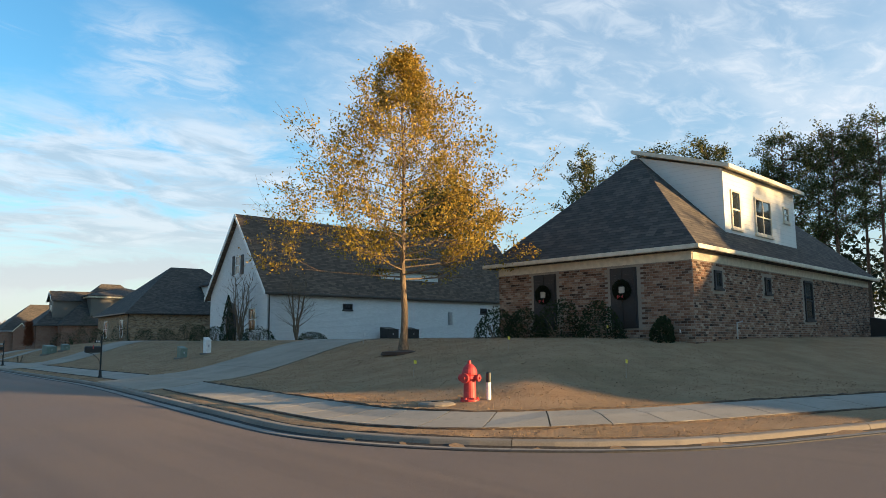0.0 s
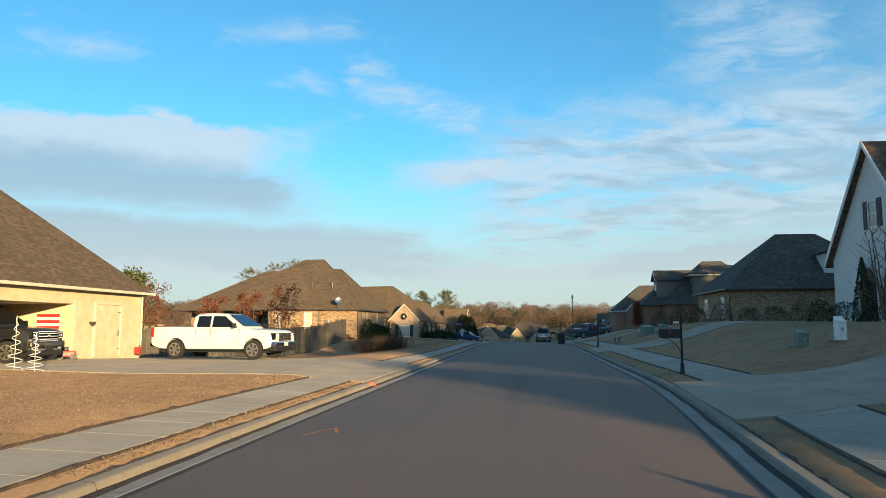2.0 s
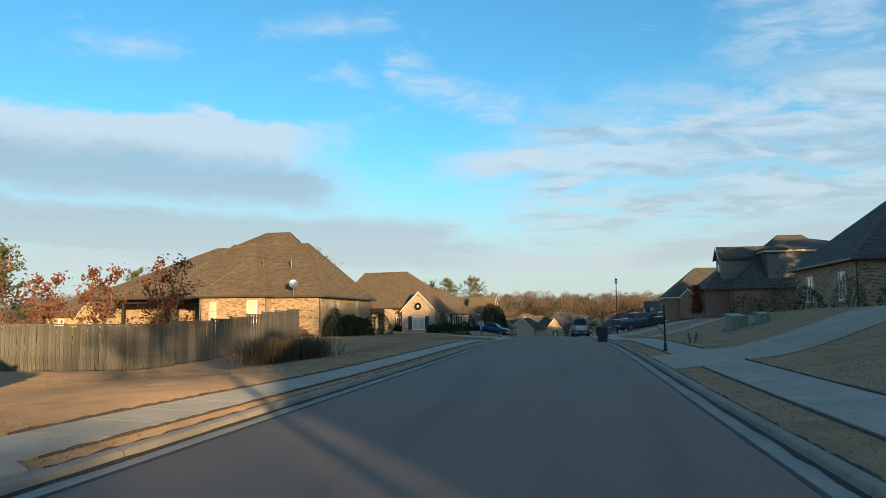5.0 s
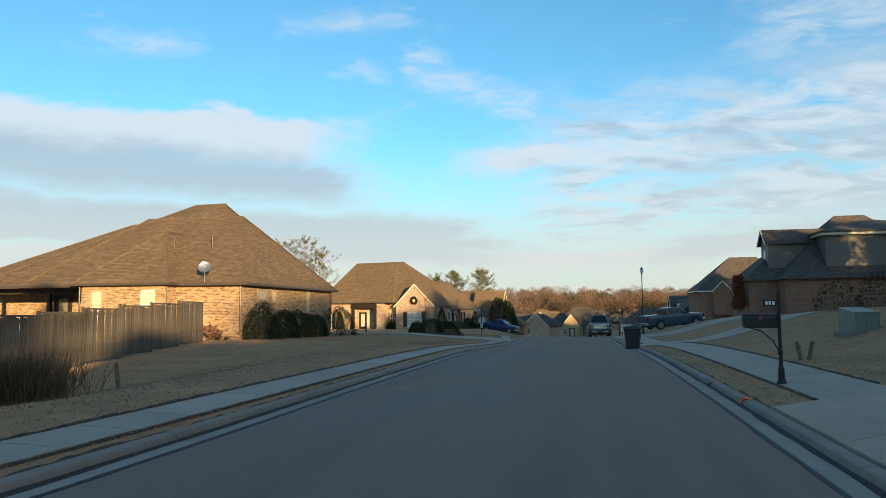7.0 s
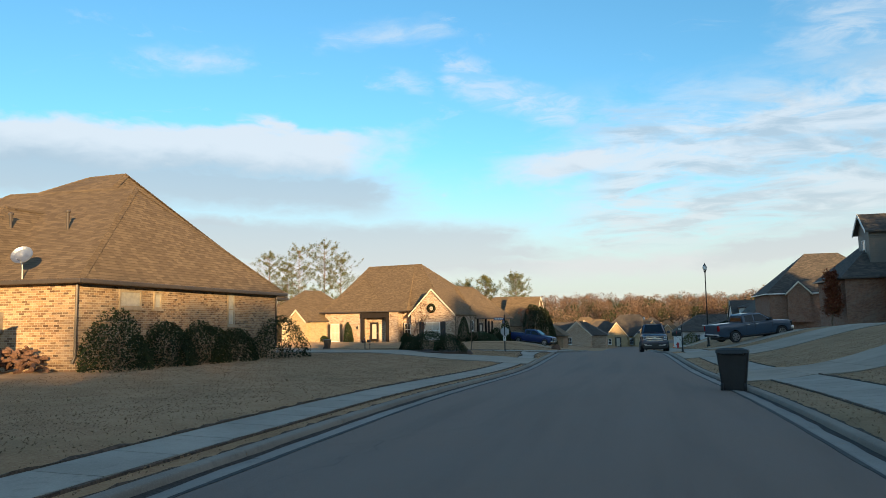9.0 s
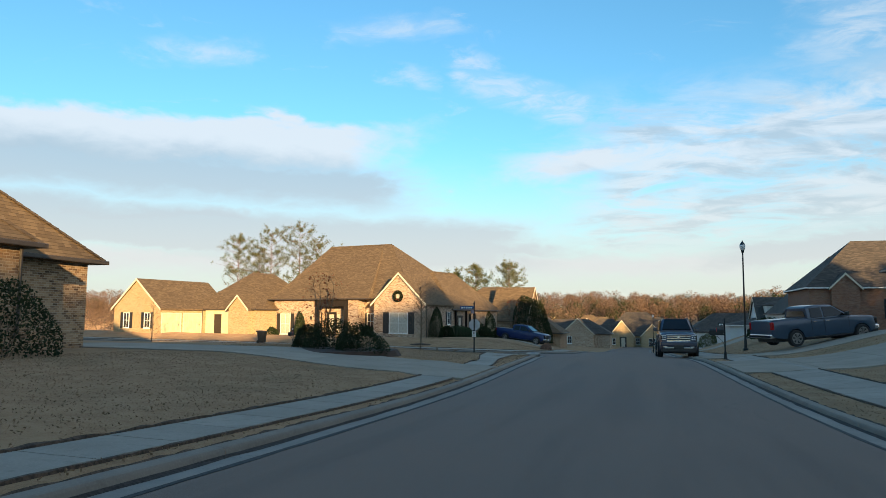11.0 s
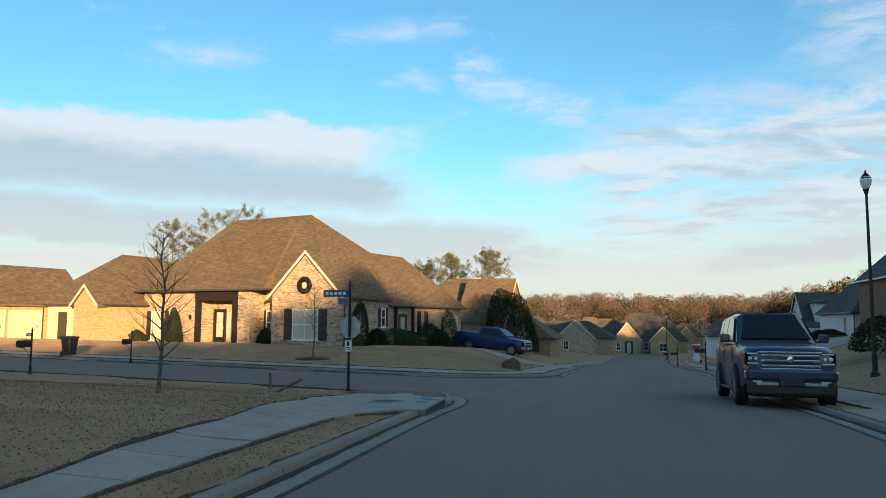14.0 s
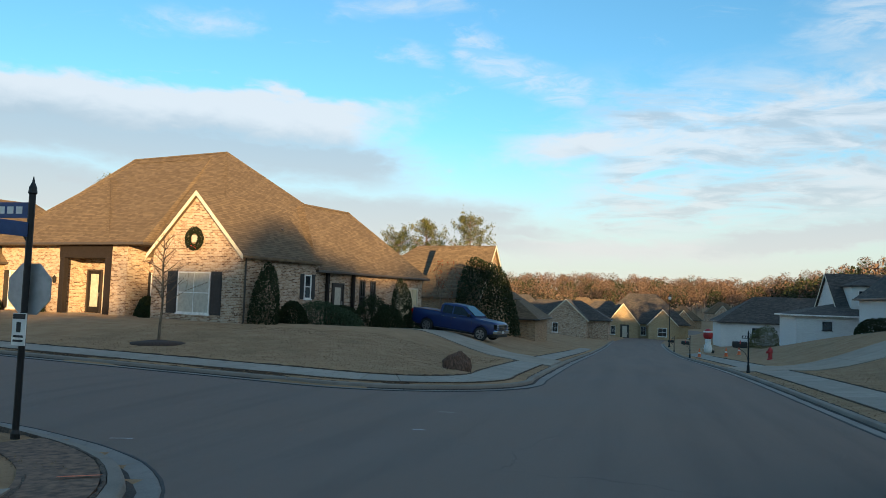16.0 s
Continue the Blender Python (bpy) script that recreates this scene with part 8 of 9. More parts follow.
for i, (sx, sy, w, d, hh) in enumerate([(22.6, 75.6, 1.8, 1.6, 1.7), (24.6, 75.0, 1.7, 1.5, 1.3), (26.6, 75.0, 1.8, 1.5, 1.5), (28.6, 75.0, 2.0, 1.6, 1.9), (21.2, 77.6, 1.8, 1.8, 1.5), (20.8, 80.0, 2.0, 2.0, 2.5), (20.8, 83.5, 2.0, 2.0, 1.6), (19.8, 86.0, 2.2, 2.2, 1.3)]):
    shrub(sx, sy, w, d, hh, 340 + i, label="dark evergreen shrub before the tan brick house", n=1000)
for i, (sx, sy, w, d, hh) in enumerate([(-8.2, 83.2, 2.0, 2.5, 1.8), (-8.3, 86.0, 1.8, 2.5, 1.55), (-8.3, 88.3, 1.9, 2.4, 1.65), (-8.3, 90.4, 1.7, 2.3, 1.45), (-8.0, 94.0, 2.4, 3.2, 1.95)]):
    shrub(sx, sy, w, d, hh, 360 + i, label="rounded dark shrub under the lit brick wall", n=3600)
for i, (sx, sy, w, d, hh) in enumerate([(-2.8, 104.8, 2.1, 1.9, 1.15), (-4.2, 105.5, 2.2, 2.0, 1.25), (-5.7, 106.6, 1.6, 1.5, 0.9)]):
    shrub(sx, sy, w, d, hh, 380 + i, label="dark spreading shrub in a mulched island bed", n=6000, size=0.032)
H4M = pose(-13.2, 148.2, 0, 0, 0, -12)
for i, (lx, ly, w, d, hh, mt) in enumerate([(1.0, 1.0, 1.5, 1.5, 3.1, 0), (1.2, 2.6, 1.6, 1.6, 1.3, 0), (2.0, 4.6, 3.4, 2.8, 1.35, 1), (1.4, 6.9, 1.8, 1.8, 1.2, 0), (1.5, 9.6, 2.2, 2.2, 1.7, 0), (1.5, 11.6, 2.0, 1.8, 1.35, 0), (1.4, 13.4, 1.7, 1.7, 2.85, 0), (1.9, 15.0, 2.4, 1.8, 1.1, 1),
                                           (-6.9, 0.9, 1.5, 1.0, 1.25, 0), (-6.1, 0.2, 0.9, 0.9, 0.9, 0), (-14.6, -0.3, 1.3, 1.2, 2.4, 0), (-18.4, -0.4, 1.8, 1.2, 1.0, 0), (-20.2, 0.6, 2.0, 1.4, 1.1, 0), (-22.2, 0.6, 2.2, 2.0, 3.4, 2)] ):
    p = H4M @ Vector((lx, ly, 0))
    shrub(p.x, p.y, w, d, hh, 400 + i, M_JUNIPER if mt == 1 else M_BUSH, "green juniper spreading by the house" if mt == 1 else "dark evergreen shrub by the brick wall", 4200, 0.055, cone=mt == 2)
shrub(-6.4, 174.5, 5.4, 4.5, 6.0, 430, M_BUSH, "large dark evergreen beside the driveway", 12000, 0.09)
for i, (sx, sy, w, d, hh) in enumerate([(17.6, 140.5, 5.0, 2.4, 1.9), (19.5, 144.0, 4.0, 2.4, 1.8), (21.5, 173.4, 3.6, 1.8, 1.2), (25.0, 173.4, 3.6, 1.8, 1.3), (28.4, 173.4, 3.2, 1.8, 1.3)]):
    shrub(sx, sy, w, d, hh, 440 + i, label="dense dark hedge on the bank", n=5200, size=0.07)

def mulch_ring(x, y, r):
    t = thing("mulch_ring", pose(x, y, lie(x, y)), "dark mulch ring round a young bare tree", "mulch")
    rng = random.Random(int(x * 10))
    bm = lathe(bmesh.new(), [(r, -0.08), (r * 0.93, 0.03), (r * 0.5, 0.08), (0.06, 0.12)], 26)
    for v in bm.verts:
        v.co.x *= 1 + rng.uniform(-0.05, 0.05)
        v.co.z += rng.uniform(-0.012, 0.012)
    part("mulch", bm, M_MULCH, t, shade=True)


mulch_ring(-10.6, 138.8, 0.95)
shrub(16.3, 187.0, 2.6, 2.2, 1.8, 450, M_PINE_TOP, "olive-brown rounded shrub on the lawn", 4200, 0.055)
# island bed
part("mulch_bed", lathe(bmesh.new(), [(2.6, -0.25), (2.4, 0.05), (1.2, 0.10), (0.1, 0.12)], 22, (-4.1, 105.5, lie(-4.1, 105.5))), M_MULCH).matrix_basis = Matrix()
tagged(bpy.data.objects["mulch_bed"], "dark mulch bed round the island shrubs", "mulch bed", kind="structure")


def grass_clump(x, y, r, h, seed):
    t = thing("ornamental_grass", pose(x, y, lie(x, y) - 0.02), "dry brown clump of ornamental grass beside the footpath", "ornamental grass")
    rng = np.random.default_rng(seed)
    n = 1500
    base = rng.normal(size=(n, 3)) * np.array([r * 0.35, r * 0.35, 0])
    lean = rng.normal(size=(n, 3)) * 0.34
    lean[:, 2] = 1
    ln = h * rng.uniform(0.45, 1.0, (n, 1))
    up = lean / np.linalg.norm(lean, axis=1)[:, None] * ln / 2
    side = np.cross(up, rng.normal(size=(n, 3)))
    side = side / np.linalg.norm(side, axis=1)[:, None] * 0.016
    ob = new("blades", quads_mesh("blades", base + up, up, side, M_STRAW))
    ob.parent = t


grass_clump(-2.6, 58.2, 1.5, 1.25, 7)
grass_clump(-1.5, 58.9, 1.3, 1.15, 8)
fence([(-22.0, 57.5), (-9.6, 60.8), (-8.7, 66.0), (-9.5, 79.4)], "weathered close-boarded wooden fence round the back garden")

# ---- street furniture ----
hydrant(12.85, 14.0, 200)
marker_post(13.12, 13.75)
mailbox(11.33, 35.5, 0)
mailbox(11.45, 62.3, 0)
mailbox(10.66, 112.9, 0)
mailbox(9.75, 150.0, 0)
mailbox(9.3, 176.0, 0)
mailbox(9.2, 196.0, 0)
mailbox(-15.8, 125.6, 90)
mailbox(-18.8, 135.0, 90)
lamp_post(14.04, 132.55, 7.3)
lamp_post(9.6, 215.0, 6.5)
wheelie_bin(10.0, 82.2, 80)
wheelie_bin(-24.5, 137.2, 0)
utility_box(16.2, 72.6, 20, 0.85, 0.7, 0.8, "green transformer cabinet on a concrete pad")
utility_box(17.2, 71.6, 20, 0.55, 0.45, 0.6, "grey-green junction cabinet beside the transformer")
utility_box(16.4, 40.6, 10, 0.36, 0.36, 0.62, "grey-green cable pedestal on the lawn")
utility_box(17.3, 39.6, 10, 0.3, 0.25, 0.85, "white cable pedestal on the lawn", M_WHITE)
utility_box(31.5, 44.2, 0, 0.9, 0.9, 0.9, "dark air-conditioning unit beside the white house", M_BLACK)
utility_box(33.2, 44.2, 0, 0.9, 0.9, 0.9, "dark air-conditioning unit beside the white house", M_BLACK)
utility_box(38.5, 16.2, 7, 0.9, 0.9, 0.9, "dark air-conditioning unit beside the brick house", M_BLACK)
for fx, fy, c in ((17.2, 17.5, 0), (22.0, 15.4, 1), (20.6, 16.9, 0), (14.5, 18.1, 0), (16.9, 13.4, 0), (19.0, 27.6, 1)):
    yard_flag(fx, fy, M_YELLOW if c == 0 else M_WHITE, "small yellow utility flag in the lawn" if c == 0 else "small white utility flag in the lawn")
boulder(-0.1, 138.6, 1.05, 0.55, 3)


def valve_cover(x, y):
    t = thing("valve_box", pose(x, y, lie(x, y) - 0.04), "worn round concrete valve cover in the grass", "valve box")
    part("collar", lathe(bmesh.new(), [(0.36, 0.0), (0.36, 0.07), (0.30, 0.10), (0.1, 0.11)], 16), M_CONC, t)
    part("lid", lathe(bmesh.new(), [(0.12, 0.09), (0.12, 0.125), (0.01, 0.13)], 12), M_IRON, t)


valve_cover(12.2, 14.2)


def street_sign(x, y):
    """Street-name blades and the back of a stop sign on one black post."""
    t = thing("street_sign", pose(x, y, lie(x, y) - 0.03), "black signpost with blue name blades and octagonal sign", "street sign")
    part("post", lathe(bmesh.new(), [(0.06, 0), (0.06, 0.1), (0.045, 0.15), (0.045, 3.35), (0.06, 3.37), (0.05, 3.45), (0.02, 3.52), (0.005, 3.6)], 12), M_IRON, t)
    bm = bmesh.new()
    vs = [(0.38 * math.cos(radians(22.5 + 45 * k)), 0.38 * math.sin(radians(22.5 + 45 * k))) for k in range(8)]
    solid(bm, [(a, 0.06, 2.05 + b) for a, b in vs] + [(a, 0.075, 2.05 + b) for a, b in vs], [tuple(range(7, -1, -1)), tuple(range(8, 16))] + [(k, (k + 1) % 8, 8 + (k + 1) % 8, 8 + k) for k in range(8)])
    bmesh.ops.recalc_face_normals(bm, faces=bm.faces)
    part("octagon", bm, M_SIGNGREY, t, "bare grey back of an octagonal sign")
    bl = part("name_blade", box(bmesh.new(), -0.92, -0.012, 3.02, -0.05, 0.012, 3.24, 0.004), M_SIGNBLUE, t)
    for k in range(5):
        part("letter_bar", box(bmesh.new(), -0.84 + k * 0.15, -0.02, 3.08, -0.74 + k * 0.15, -0.012, 3.18), M_WHITE, bl)
    b2 = part("name_blade", box(bmesh.new(), -0.012, -0.9, 2.76, 0.012, -0.05, 2.96, 0.004), M_SIGNBLUE, t)
    part("bracket", tube(bmesh.new(), [(-0.04, 0, 2.7), (-0.2, 0, 2.92), (-0.4, 0, 2.99)], 0.014, 6), M_IRON, t)
    p = part("walker_plate", box(bmesh.new(), -0.11, -0.075, 1.28, 0.11, -0.055, 1.72, 0.006), M_WHITE, t)
    part("plate_header", box(bmesh.new(), -0.10, -0.08, 1.64, 0.10, -0.075, 1.71), M_SHUTTER, p)
    part("plate_symbol", box(bmesh.new(), -0.035, -0.08, 1.46, 0.035, -0.075, 1.60), M_SHUTTER, p)
    for k in range(2):
        part("plate_bar", box(bmesh.new(), -0.08, -0.08, 1.33 + 0.06 * k, 0.08, -0.075, 1.36 + 0.06 * k), M_SHUTTER, p)
    return t


street_sign(-3.0, 125.15)


def stake(x, y, lean, label, mat):
    t = thing("stake", pose(x, y, lie(x, y) - 0.05), label, "stake")
    bm = bmesh.new()
    tube(bm, [(0, 0, 0), (lean[0], lean[1], lean[2])], [0.05, 0.045], 7)
    part("pole", bm, mat, t)


stake(-1.95, 62.4, (-0.12, 0.05, 0.62), "short leaning dark post stump by the footpath", M_BARK)
stake(13.2, 67.7, (-0.08, 0.0, 0.5), "dark forked stake in the lawn", M_BARK)
stake(13.35, 67.6, (0.1, 0.0, 0.5), "dark forked stake in the lawn", M_BARK)
stake(-4.5, 123.1, (0.9, 0.0, 0.45), "fallen wooden barrier arm by the corner", M_BARK)
stake(-5.05, 123.9, (-0.05, 0.0, 0.55), "short broken post by the corner", M_BARK)


def woodpile(x, y):
    t = thing("woodpile", pose(x, y, lie(x, y), 0, 0, 0), "untidy heap of split firewood against the wall", "woodpile")
    rng = random.Random(8)
    for k in range(46):
        f = rng.random()
        w = 1.9 * (1 - f)
        a = Vector((rng.uniform(-w, w) * 0.75, rng.uniform(-0.5, 0.5), 0.06 + f * 0.62))
        d = Vector((rng.uniform(-1, 1), rng.uniform(-0.6, 0.6), rng.uniform(-0.25, 0.25))).normalized() * 0.26
        bm = bmesh.new()
        tube(bm, [a - d, a + d], rng.uniform(0.04, 0.075), 5)
        part("log", bm, M_LOG, t)


M_LOG = wood_mat("split_firewood", (0.11, 0.055, 0.038), (0.26, 0.155, 0.105))
woodpile(-10.6, 81.6)
M_CONE = plain("orange_plastic", (0.80, 0.17, 0.05), 0.5)


def cone(x, y):
    t = thing("traffic_cone", pose(x, y, lie(x, y)), "orange traffic cone with white bands by a driveway", "traffic cone", "traffic cones")
    part("base", box(bmesh.new(), -0.18, -0.18, 0, 0.18, 0.18, 0.035, 0.01), M_CONE, t)
    part("body", lathe(bmesh.new(), [(0.14, 0.03), (0.03, 0.70), (0.02, 0.71)], 12), M_CONE, t)
    part("band", lathe(bmesh.new(), [(0.098, 0.30), (0.078, 0.42)], 12), M_WHITE, t)


for cx, cy in ((10.2, 178.6), (12.3, 179.6), (13.4, 180.6)):
    cone(cx, cy)


def inflatable(x, y):
    """A plain blown-up lawn decoration: white lower body, red upper part, guy lines and a blower."""
    t = thing("inflatable_decoration", pose(x, y, lie(x, y)) @ Matrix.Diagonal((0.68, 0.68, 0.95, 1)), "tall white and red inflatable lawn decoration", "decoration")
    part("lower_body", lathe(bmesh.new(), [(0.35, 0.0), (0.52, 0.15), (0.58, 0.5), (0.45, 0.85), (0.36, 1.0), (0.42, 1.25), (0.36, 1.5)], 18), M_WHITE, t, shade=True)
    part("upper_body", lathe(bmesh.new(), [(0.44, 1.42), (0.62, 1.6), (0.66, 1.9), (0.52, 2.2), (0.25, 2.4), (0.05, 2.45)], 18), M_RED, t, shade=True)
    part("band", lathe(bmesh.new(), [(0.60, 2.06), (0.64, 2.12), (0.58, 2.2)], 18), M_WHITE, t)
    part("blower", box(bmesh.new(), 0.5, -0.2, 0, 0.85, 0.15, 0.32, 0.04), M_BLACK, t)
    for a in (0.6, 2.4, 4.4):
        part("guy_line", tube(bmesh.new(), [(0.4 * math.cos(a), 0.4 * math.sin(a), 1.4), (1.2 * math.cos(a), 1.2 * math.sin(a), 0.0)], 0.006, 4), M_WHITE, t)


inflatable(12.0, 191.0)
hydrant(13.2, 165.5, 180)

# jerrican, toys and wire trees by the garage
def jerrican(x, y):
    t = thing("fuel_can", pose(x, y, -1.44), "red plastic fuel can by the garage corner", "fuel can")
    part("body", box(bmesh.new(), -0.14, -0.1, 0, 0.14, 0.1, 0.36, 0.04), M_RED, t)
    part("spout", tube(bmesh.new(), [(0.08, 0, 0.35), (0.12, 0, 0.46)], 0.025, 6), M_BLACK, t)


jerrican(-12.85, 49.35)


def ride_on_toy(x, y):
    t = thing("ride_on_toy", pose(x, y, -1.44, 0, 0, 30), "red and black ride-on toy car in the garage mouth", "toy")
    part("body", box(bmesh.new(), -0.35, -0.2, 0.12, 0.35, 0.2, 0.38, 0.06), M_RED, t)
    part("seat", box(bmesh.new(), -0.2, -0.15, 0.38, 0.05, 0.15, 0.55, 0.04), M_BLACK, t)
    for a in (-0.24, 0.24):
        for s in (-1, 1):
            part("wheel", lathe(bmesh.new(), [(0.02, -0.04), (0.13, -0.04), (0.13, 0.04), (0.02, 0.04)], 14, (a, s * 0.22, 0.13), "y"), M_BLACK, t)


ride_on_toy(-12.5, 43.0)


def wire_tree(x, y, h):
    t = thing("wire_tree", pose(x, y, lie(x, y)), "white spiral wire Christmas tree decoration on the lawn", "decoration", "wire trees")
    n = 90
    pts = [(0.28 * (1 - i / n) * math.cos(i * 0.42), 0.28 * (1 - i / n) * math.sin(i * 0.42), h * i / n) for i in range(n + 1)]
    part("spiral", tube(bmesh.new(), pts, 0.012, 4), M_WHITE, t)
    part("pole", tube(bmesh.new(), [(0, 0, 0), (0, 0, h)], 0.01, 4), M_WHITE, t)


wire_tree(-9.45, 35.7, 1.75)
wire_tree(-8.25, 35.0, 1.2)

# ---- the hills ----
wr = random.Random(77)
far = []
while len(far) < 1500:
    x, y = wr.uniform(-420, 330), 410 + 270 * wr.random() ** 1.3
    if -0.78 * y < x < 0.45 * y + 20:
        far.append((x, y))
woods("far_woods", "bare autumn woods glowing brown on the hills", far[:1180], M_WOODS, 5, 330, (9, 15), 0.34)
woods("far_pines", "dark evergreens among the far woods", far[1180:], M_WOODS_GREEN, 6, 300, (9, 14))
near = [(wr.uniform(50, 160), wr.uniform(185, 400)) for _ in range(840)]
woods("hill_woods", "wooded hillside of bare trees and pines on the right of the valley", near[:300], M_WOODS, 7, 330, (12, 18), 0.34)
# extra dark evergreens also stand in for the shade on this hillside
woods("hill_pines", "dark pines on the hillside, some standing in for its shade", near[300:], M_WOODS_GREEN, 8, 280, (11, 17))
# wood thickened and raised to shade the houses down the valley
bank = [(wr.uniform(47, 80), wr.uniform(150, 216)) for _ in range(120)]
woods("bank_pines", "dark evergreens behind the white houses, added to shade the valley", bank, M_WOODS_GREEN, 11, 240, (9, 13), 0.4)
left = [(wr.uniform(-330, -95), wr.uniform(230, 420)) for _ in range(170)]
woods("left_woods", "bare trees beyond the houses", left, M_WOODS, 9, 220, (7, 12))
east = [(wr.uniform(72, 120), wr.uniform(-10, 75)) for _ in range(120)]
south = [(q * 0.845 + p * 0.534, q * 0.534 - p * 0.845) for q, p in ((wr.uniform(29, 78), wr.uniform(52, 80)) for _ in range(110))]
def sunward(n, q0, q1, p0, p1):
    """Spots in a strip to the south-east, across and along the sun's bearing."""
    return [(q * 0.845 + p * 0.534, q * 0.534 - p * 0.845) for q, p in ((wr.uniform(q0, q1), wr.uniform(p0, p1)) for _ in range(n))]


# the next seven woods are out of view, added sunward only to cast shade
woods("shade_wood_back", "hidden dark trees added to shade the far corner lot", sunward(60, 74, 108, -46, -14), M_WOODS_GREEN, 13, 240, (7, 10), 0.34)
woods("shade_wood_upper", "hidden tall dark trees added to shade the street's foot", sunward(120, 106, 170, -40, 0), M_WOODS_GREEN, 14, 260, (12, 16), 0.42)
woods("shade_copse", "unseen low dark trees added to shade the first driveway", sunward(30, 22.8, 31, 46, 62), M_WOODS_GREEN, 15, 260, (8, 9.5), 0.34)
woods("shade_pines_tall", "unseen tall pine wood added to shade the rose brick house", sunward(58, 72.5, 87, 66, 105), M_WOODS_GREEN, 16, 300, (23, 28.5), 0.6)
woods("shade_pines_lawn", "unseen dense pine wood added to shade the lawns", sunward(44, 48.5, 59, 64, 96), M_WOODS_GREEN, 18, 280, (21, 24.5), 0.55)
woods("shade_trees_lawn", "unseen row of tall dark trees added to shade the lawns", sunward(30, 36.5, 47.5, 78, 84), M_WOODS_GREEN, 19, 280, (16.4, 17.6), 0.45)
woods("shade_wood_south", "unseen dense dark wood added to shade the corner lots", south, M_WOODS_GREEN, 12, 260, (9.5, 13), 0.36)
woods("pine_wood", "dense dark wood behind the corner house", east, M_WOODS_GREEN, 10, 260, (8, 13), 0.32)


# ---- paint strokes, the drain at the corner, turf ----
M_BLUEMARK = plain("blue_marking_paint", (0.07, 0.12, 0.22), 0.85, vary=0.5)
M_WHITEMARK = plain("faded_white_marking_paint", (0.45, 0.44, 0.42), 0.85)


def top_of(x, y):
    """Height of whatever surface lies uppermost at a spot beside or on the street."""
    over = over_kerb(x, y)
    if over < -IN:
        d = (x - road_x(y)) / (half(y, x - road_x(y)) - IN)
        return street_z(x, y) + 0.07 * max(0.0, 1 - d * d)
    if over < 0:
        return street_z(x, y) + 0.022
    if over < 0.25:
        return street_z(x, y) + 0.11
    return lie(x, y) + 0.035


def paint_mark(pts, width, mat, label, seed=1):
    t = thing("paint_mark", Matrix(), label, "paint mark", "sprayed survey marks")
    rng = random.Random(seed)
    bm = bmesh.new()
    prev = None
    fine = resample(pts, 0.07)
    for i, p in enumerate(fine):
        d = (fine[min(i + 1, len(fine) - 1)] - fine[max(0, i - 1)]).normalized()
        n = Vector((-d.y, d.x)) * width * rng.uniform(0.25, 0.65)
        a, b = p - n, p + n
        row = [bm.verts.new((a.x, a.y, top_of(a.x, a.y) + 0.006)), bm.verts.new((b.x, b.y, top_of(b.x, b.y) + 0.006))]
        if prev:
            bm.faces.new((prev[0], row[0], row[1], prev[1]))
        prev = row
    bmesh.ops.recalc_face_normals(bm, faces=bm.faces)
    if sum(f.normal.z for f in bm.faces) < 0:
        bmesh.ops.reverse_faces(bm, faces=bm.faces)
    part("stroke", bm, mat, t)


OM, WM = "orange survey paint sprayed on the street edge", "faded white paint stroke on the asphalt"
for i, (pts, w) in enumerate([([(10.35, 63.2), (10.6, 63.4)], 0.12), ([(10.35, 60.2), (10.6, 60.5)], 0.14), ([(10.4, 60.6), (10.5, 60.0)], 0.08), ([(3.0, 31.35), (3.15, 31.85)], 0.10), ([(3.2, 31.7), (3.35, 32.2)], 0.07),
                               ([(4.2, 61.9), (4.7, 62.0)], 0.05), ([(9.35, 66.3), (9.9, 66.4)], 0.05), ([(3.9, 23.4), (4.2, 24.1), (4.35, 23.6)], 0.05),
                               ([(-0.60, 126.75), (-0.22, 127.35)], 0.05), ([(-0.10, 126.7), (0.25, 127.3)], 0.05), ([(-0.35, 127.1), (0.05, 127.0)], 0.03), ([(-0.3, 122.9), (0.15, 123.05)], 0.06)]):
    paint_mark(pts, w, M_ORANGE, OM, i)
for i, (x, y, l) in enumerate([(-2.6, 128.4, 0.5), (-4.4, 128.6, 0.3), (-2.1, 125.9, 0.4), (-1.5, 127.0, 0.3), (1.8, 127.8, 0.25), (1.6, 130.2, 0.3), (-6.0, 130.4, 0.35)]):
    paint_mark([(x, y), (x + l, y + 0.05)], 0.05, M_WHITEMARK, WM, 40 + i)
for i, (x, y) in enumerate([(0.45, 121.9), (0.85, 121.6), (1.55, 118.4), (1.25, 118.75)]):
    paint_mark([(x, y), (x + 0.38, y + 0.06)], 0.08, M_BLUEMARK, "blue survey paint sprayed on the corner kerb", 60 + i)


def manhole(x, y, r):
    z = lie(x, y) + 0.045
    t = thing("manhole_cover", pose(x, y, z), "round cast-iron manhole cover set in the corner paving", "manhole cover")
    part("frame_ring", lathe(bmesh.new(), [(r, -0.05), (r, 0.012), (r * 0.9, 0.014), (r * 0.9, -0.05)], 28), M_IRON, t)
    prof = [(r * 0.88, -0.05), (r * 0.88, 0.010), (r * 0.72, 0.012), (r * 0.70, 0.004), (r * 0.52, 0.004), (r * 0.50, 0.012), (r * 0.30, 0.012), (r * 0.28, 0.004), (0.02, 0.004)]
    part("lid", lathe(bmesh.new(), prof, 28), M_IRON, t)


manhole(1.05, 117.3, 0.36)


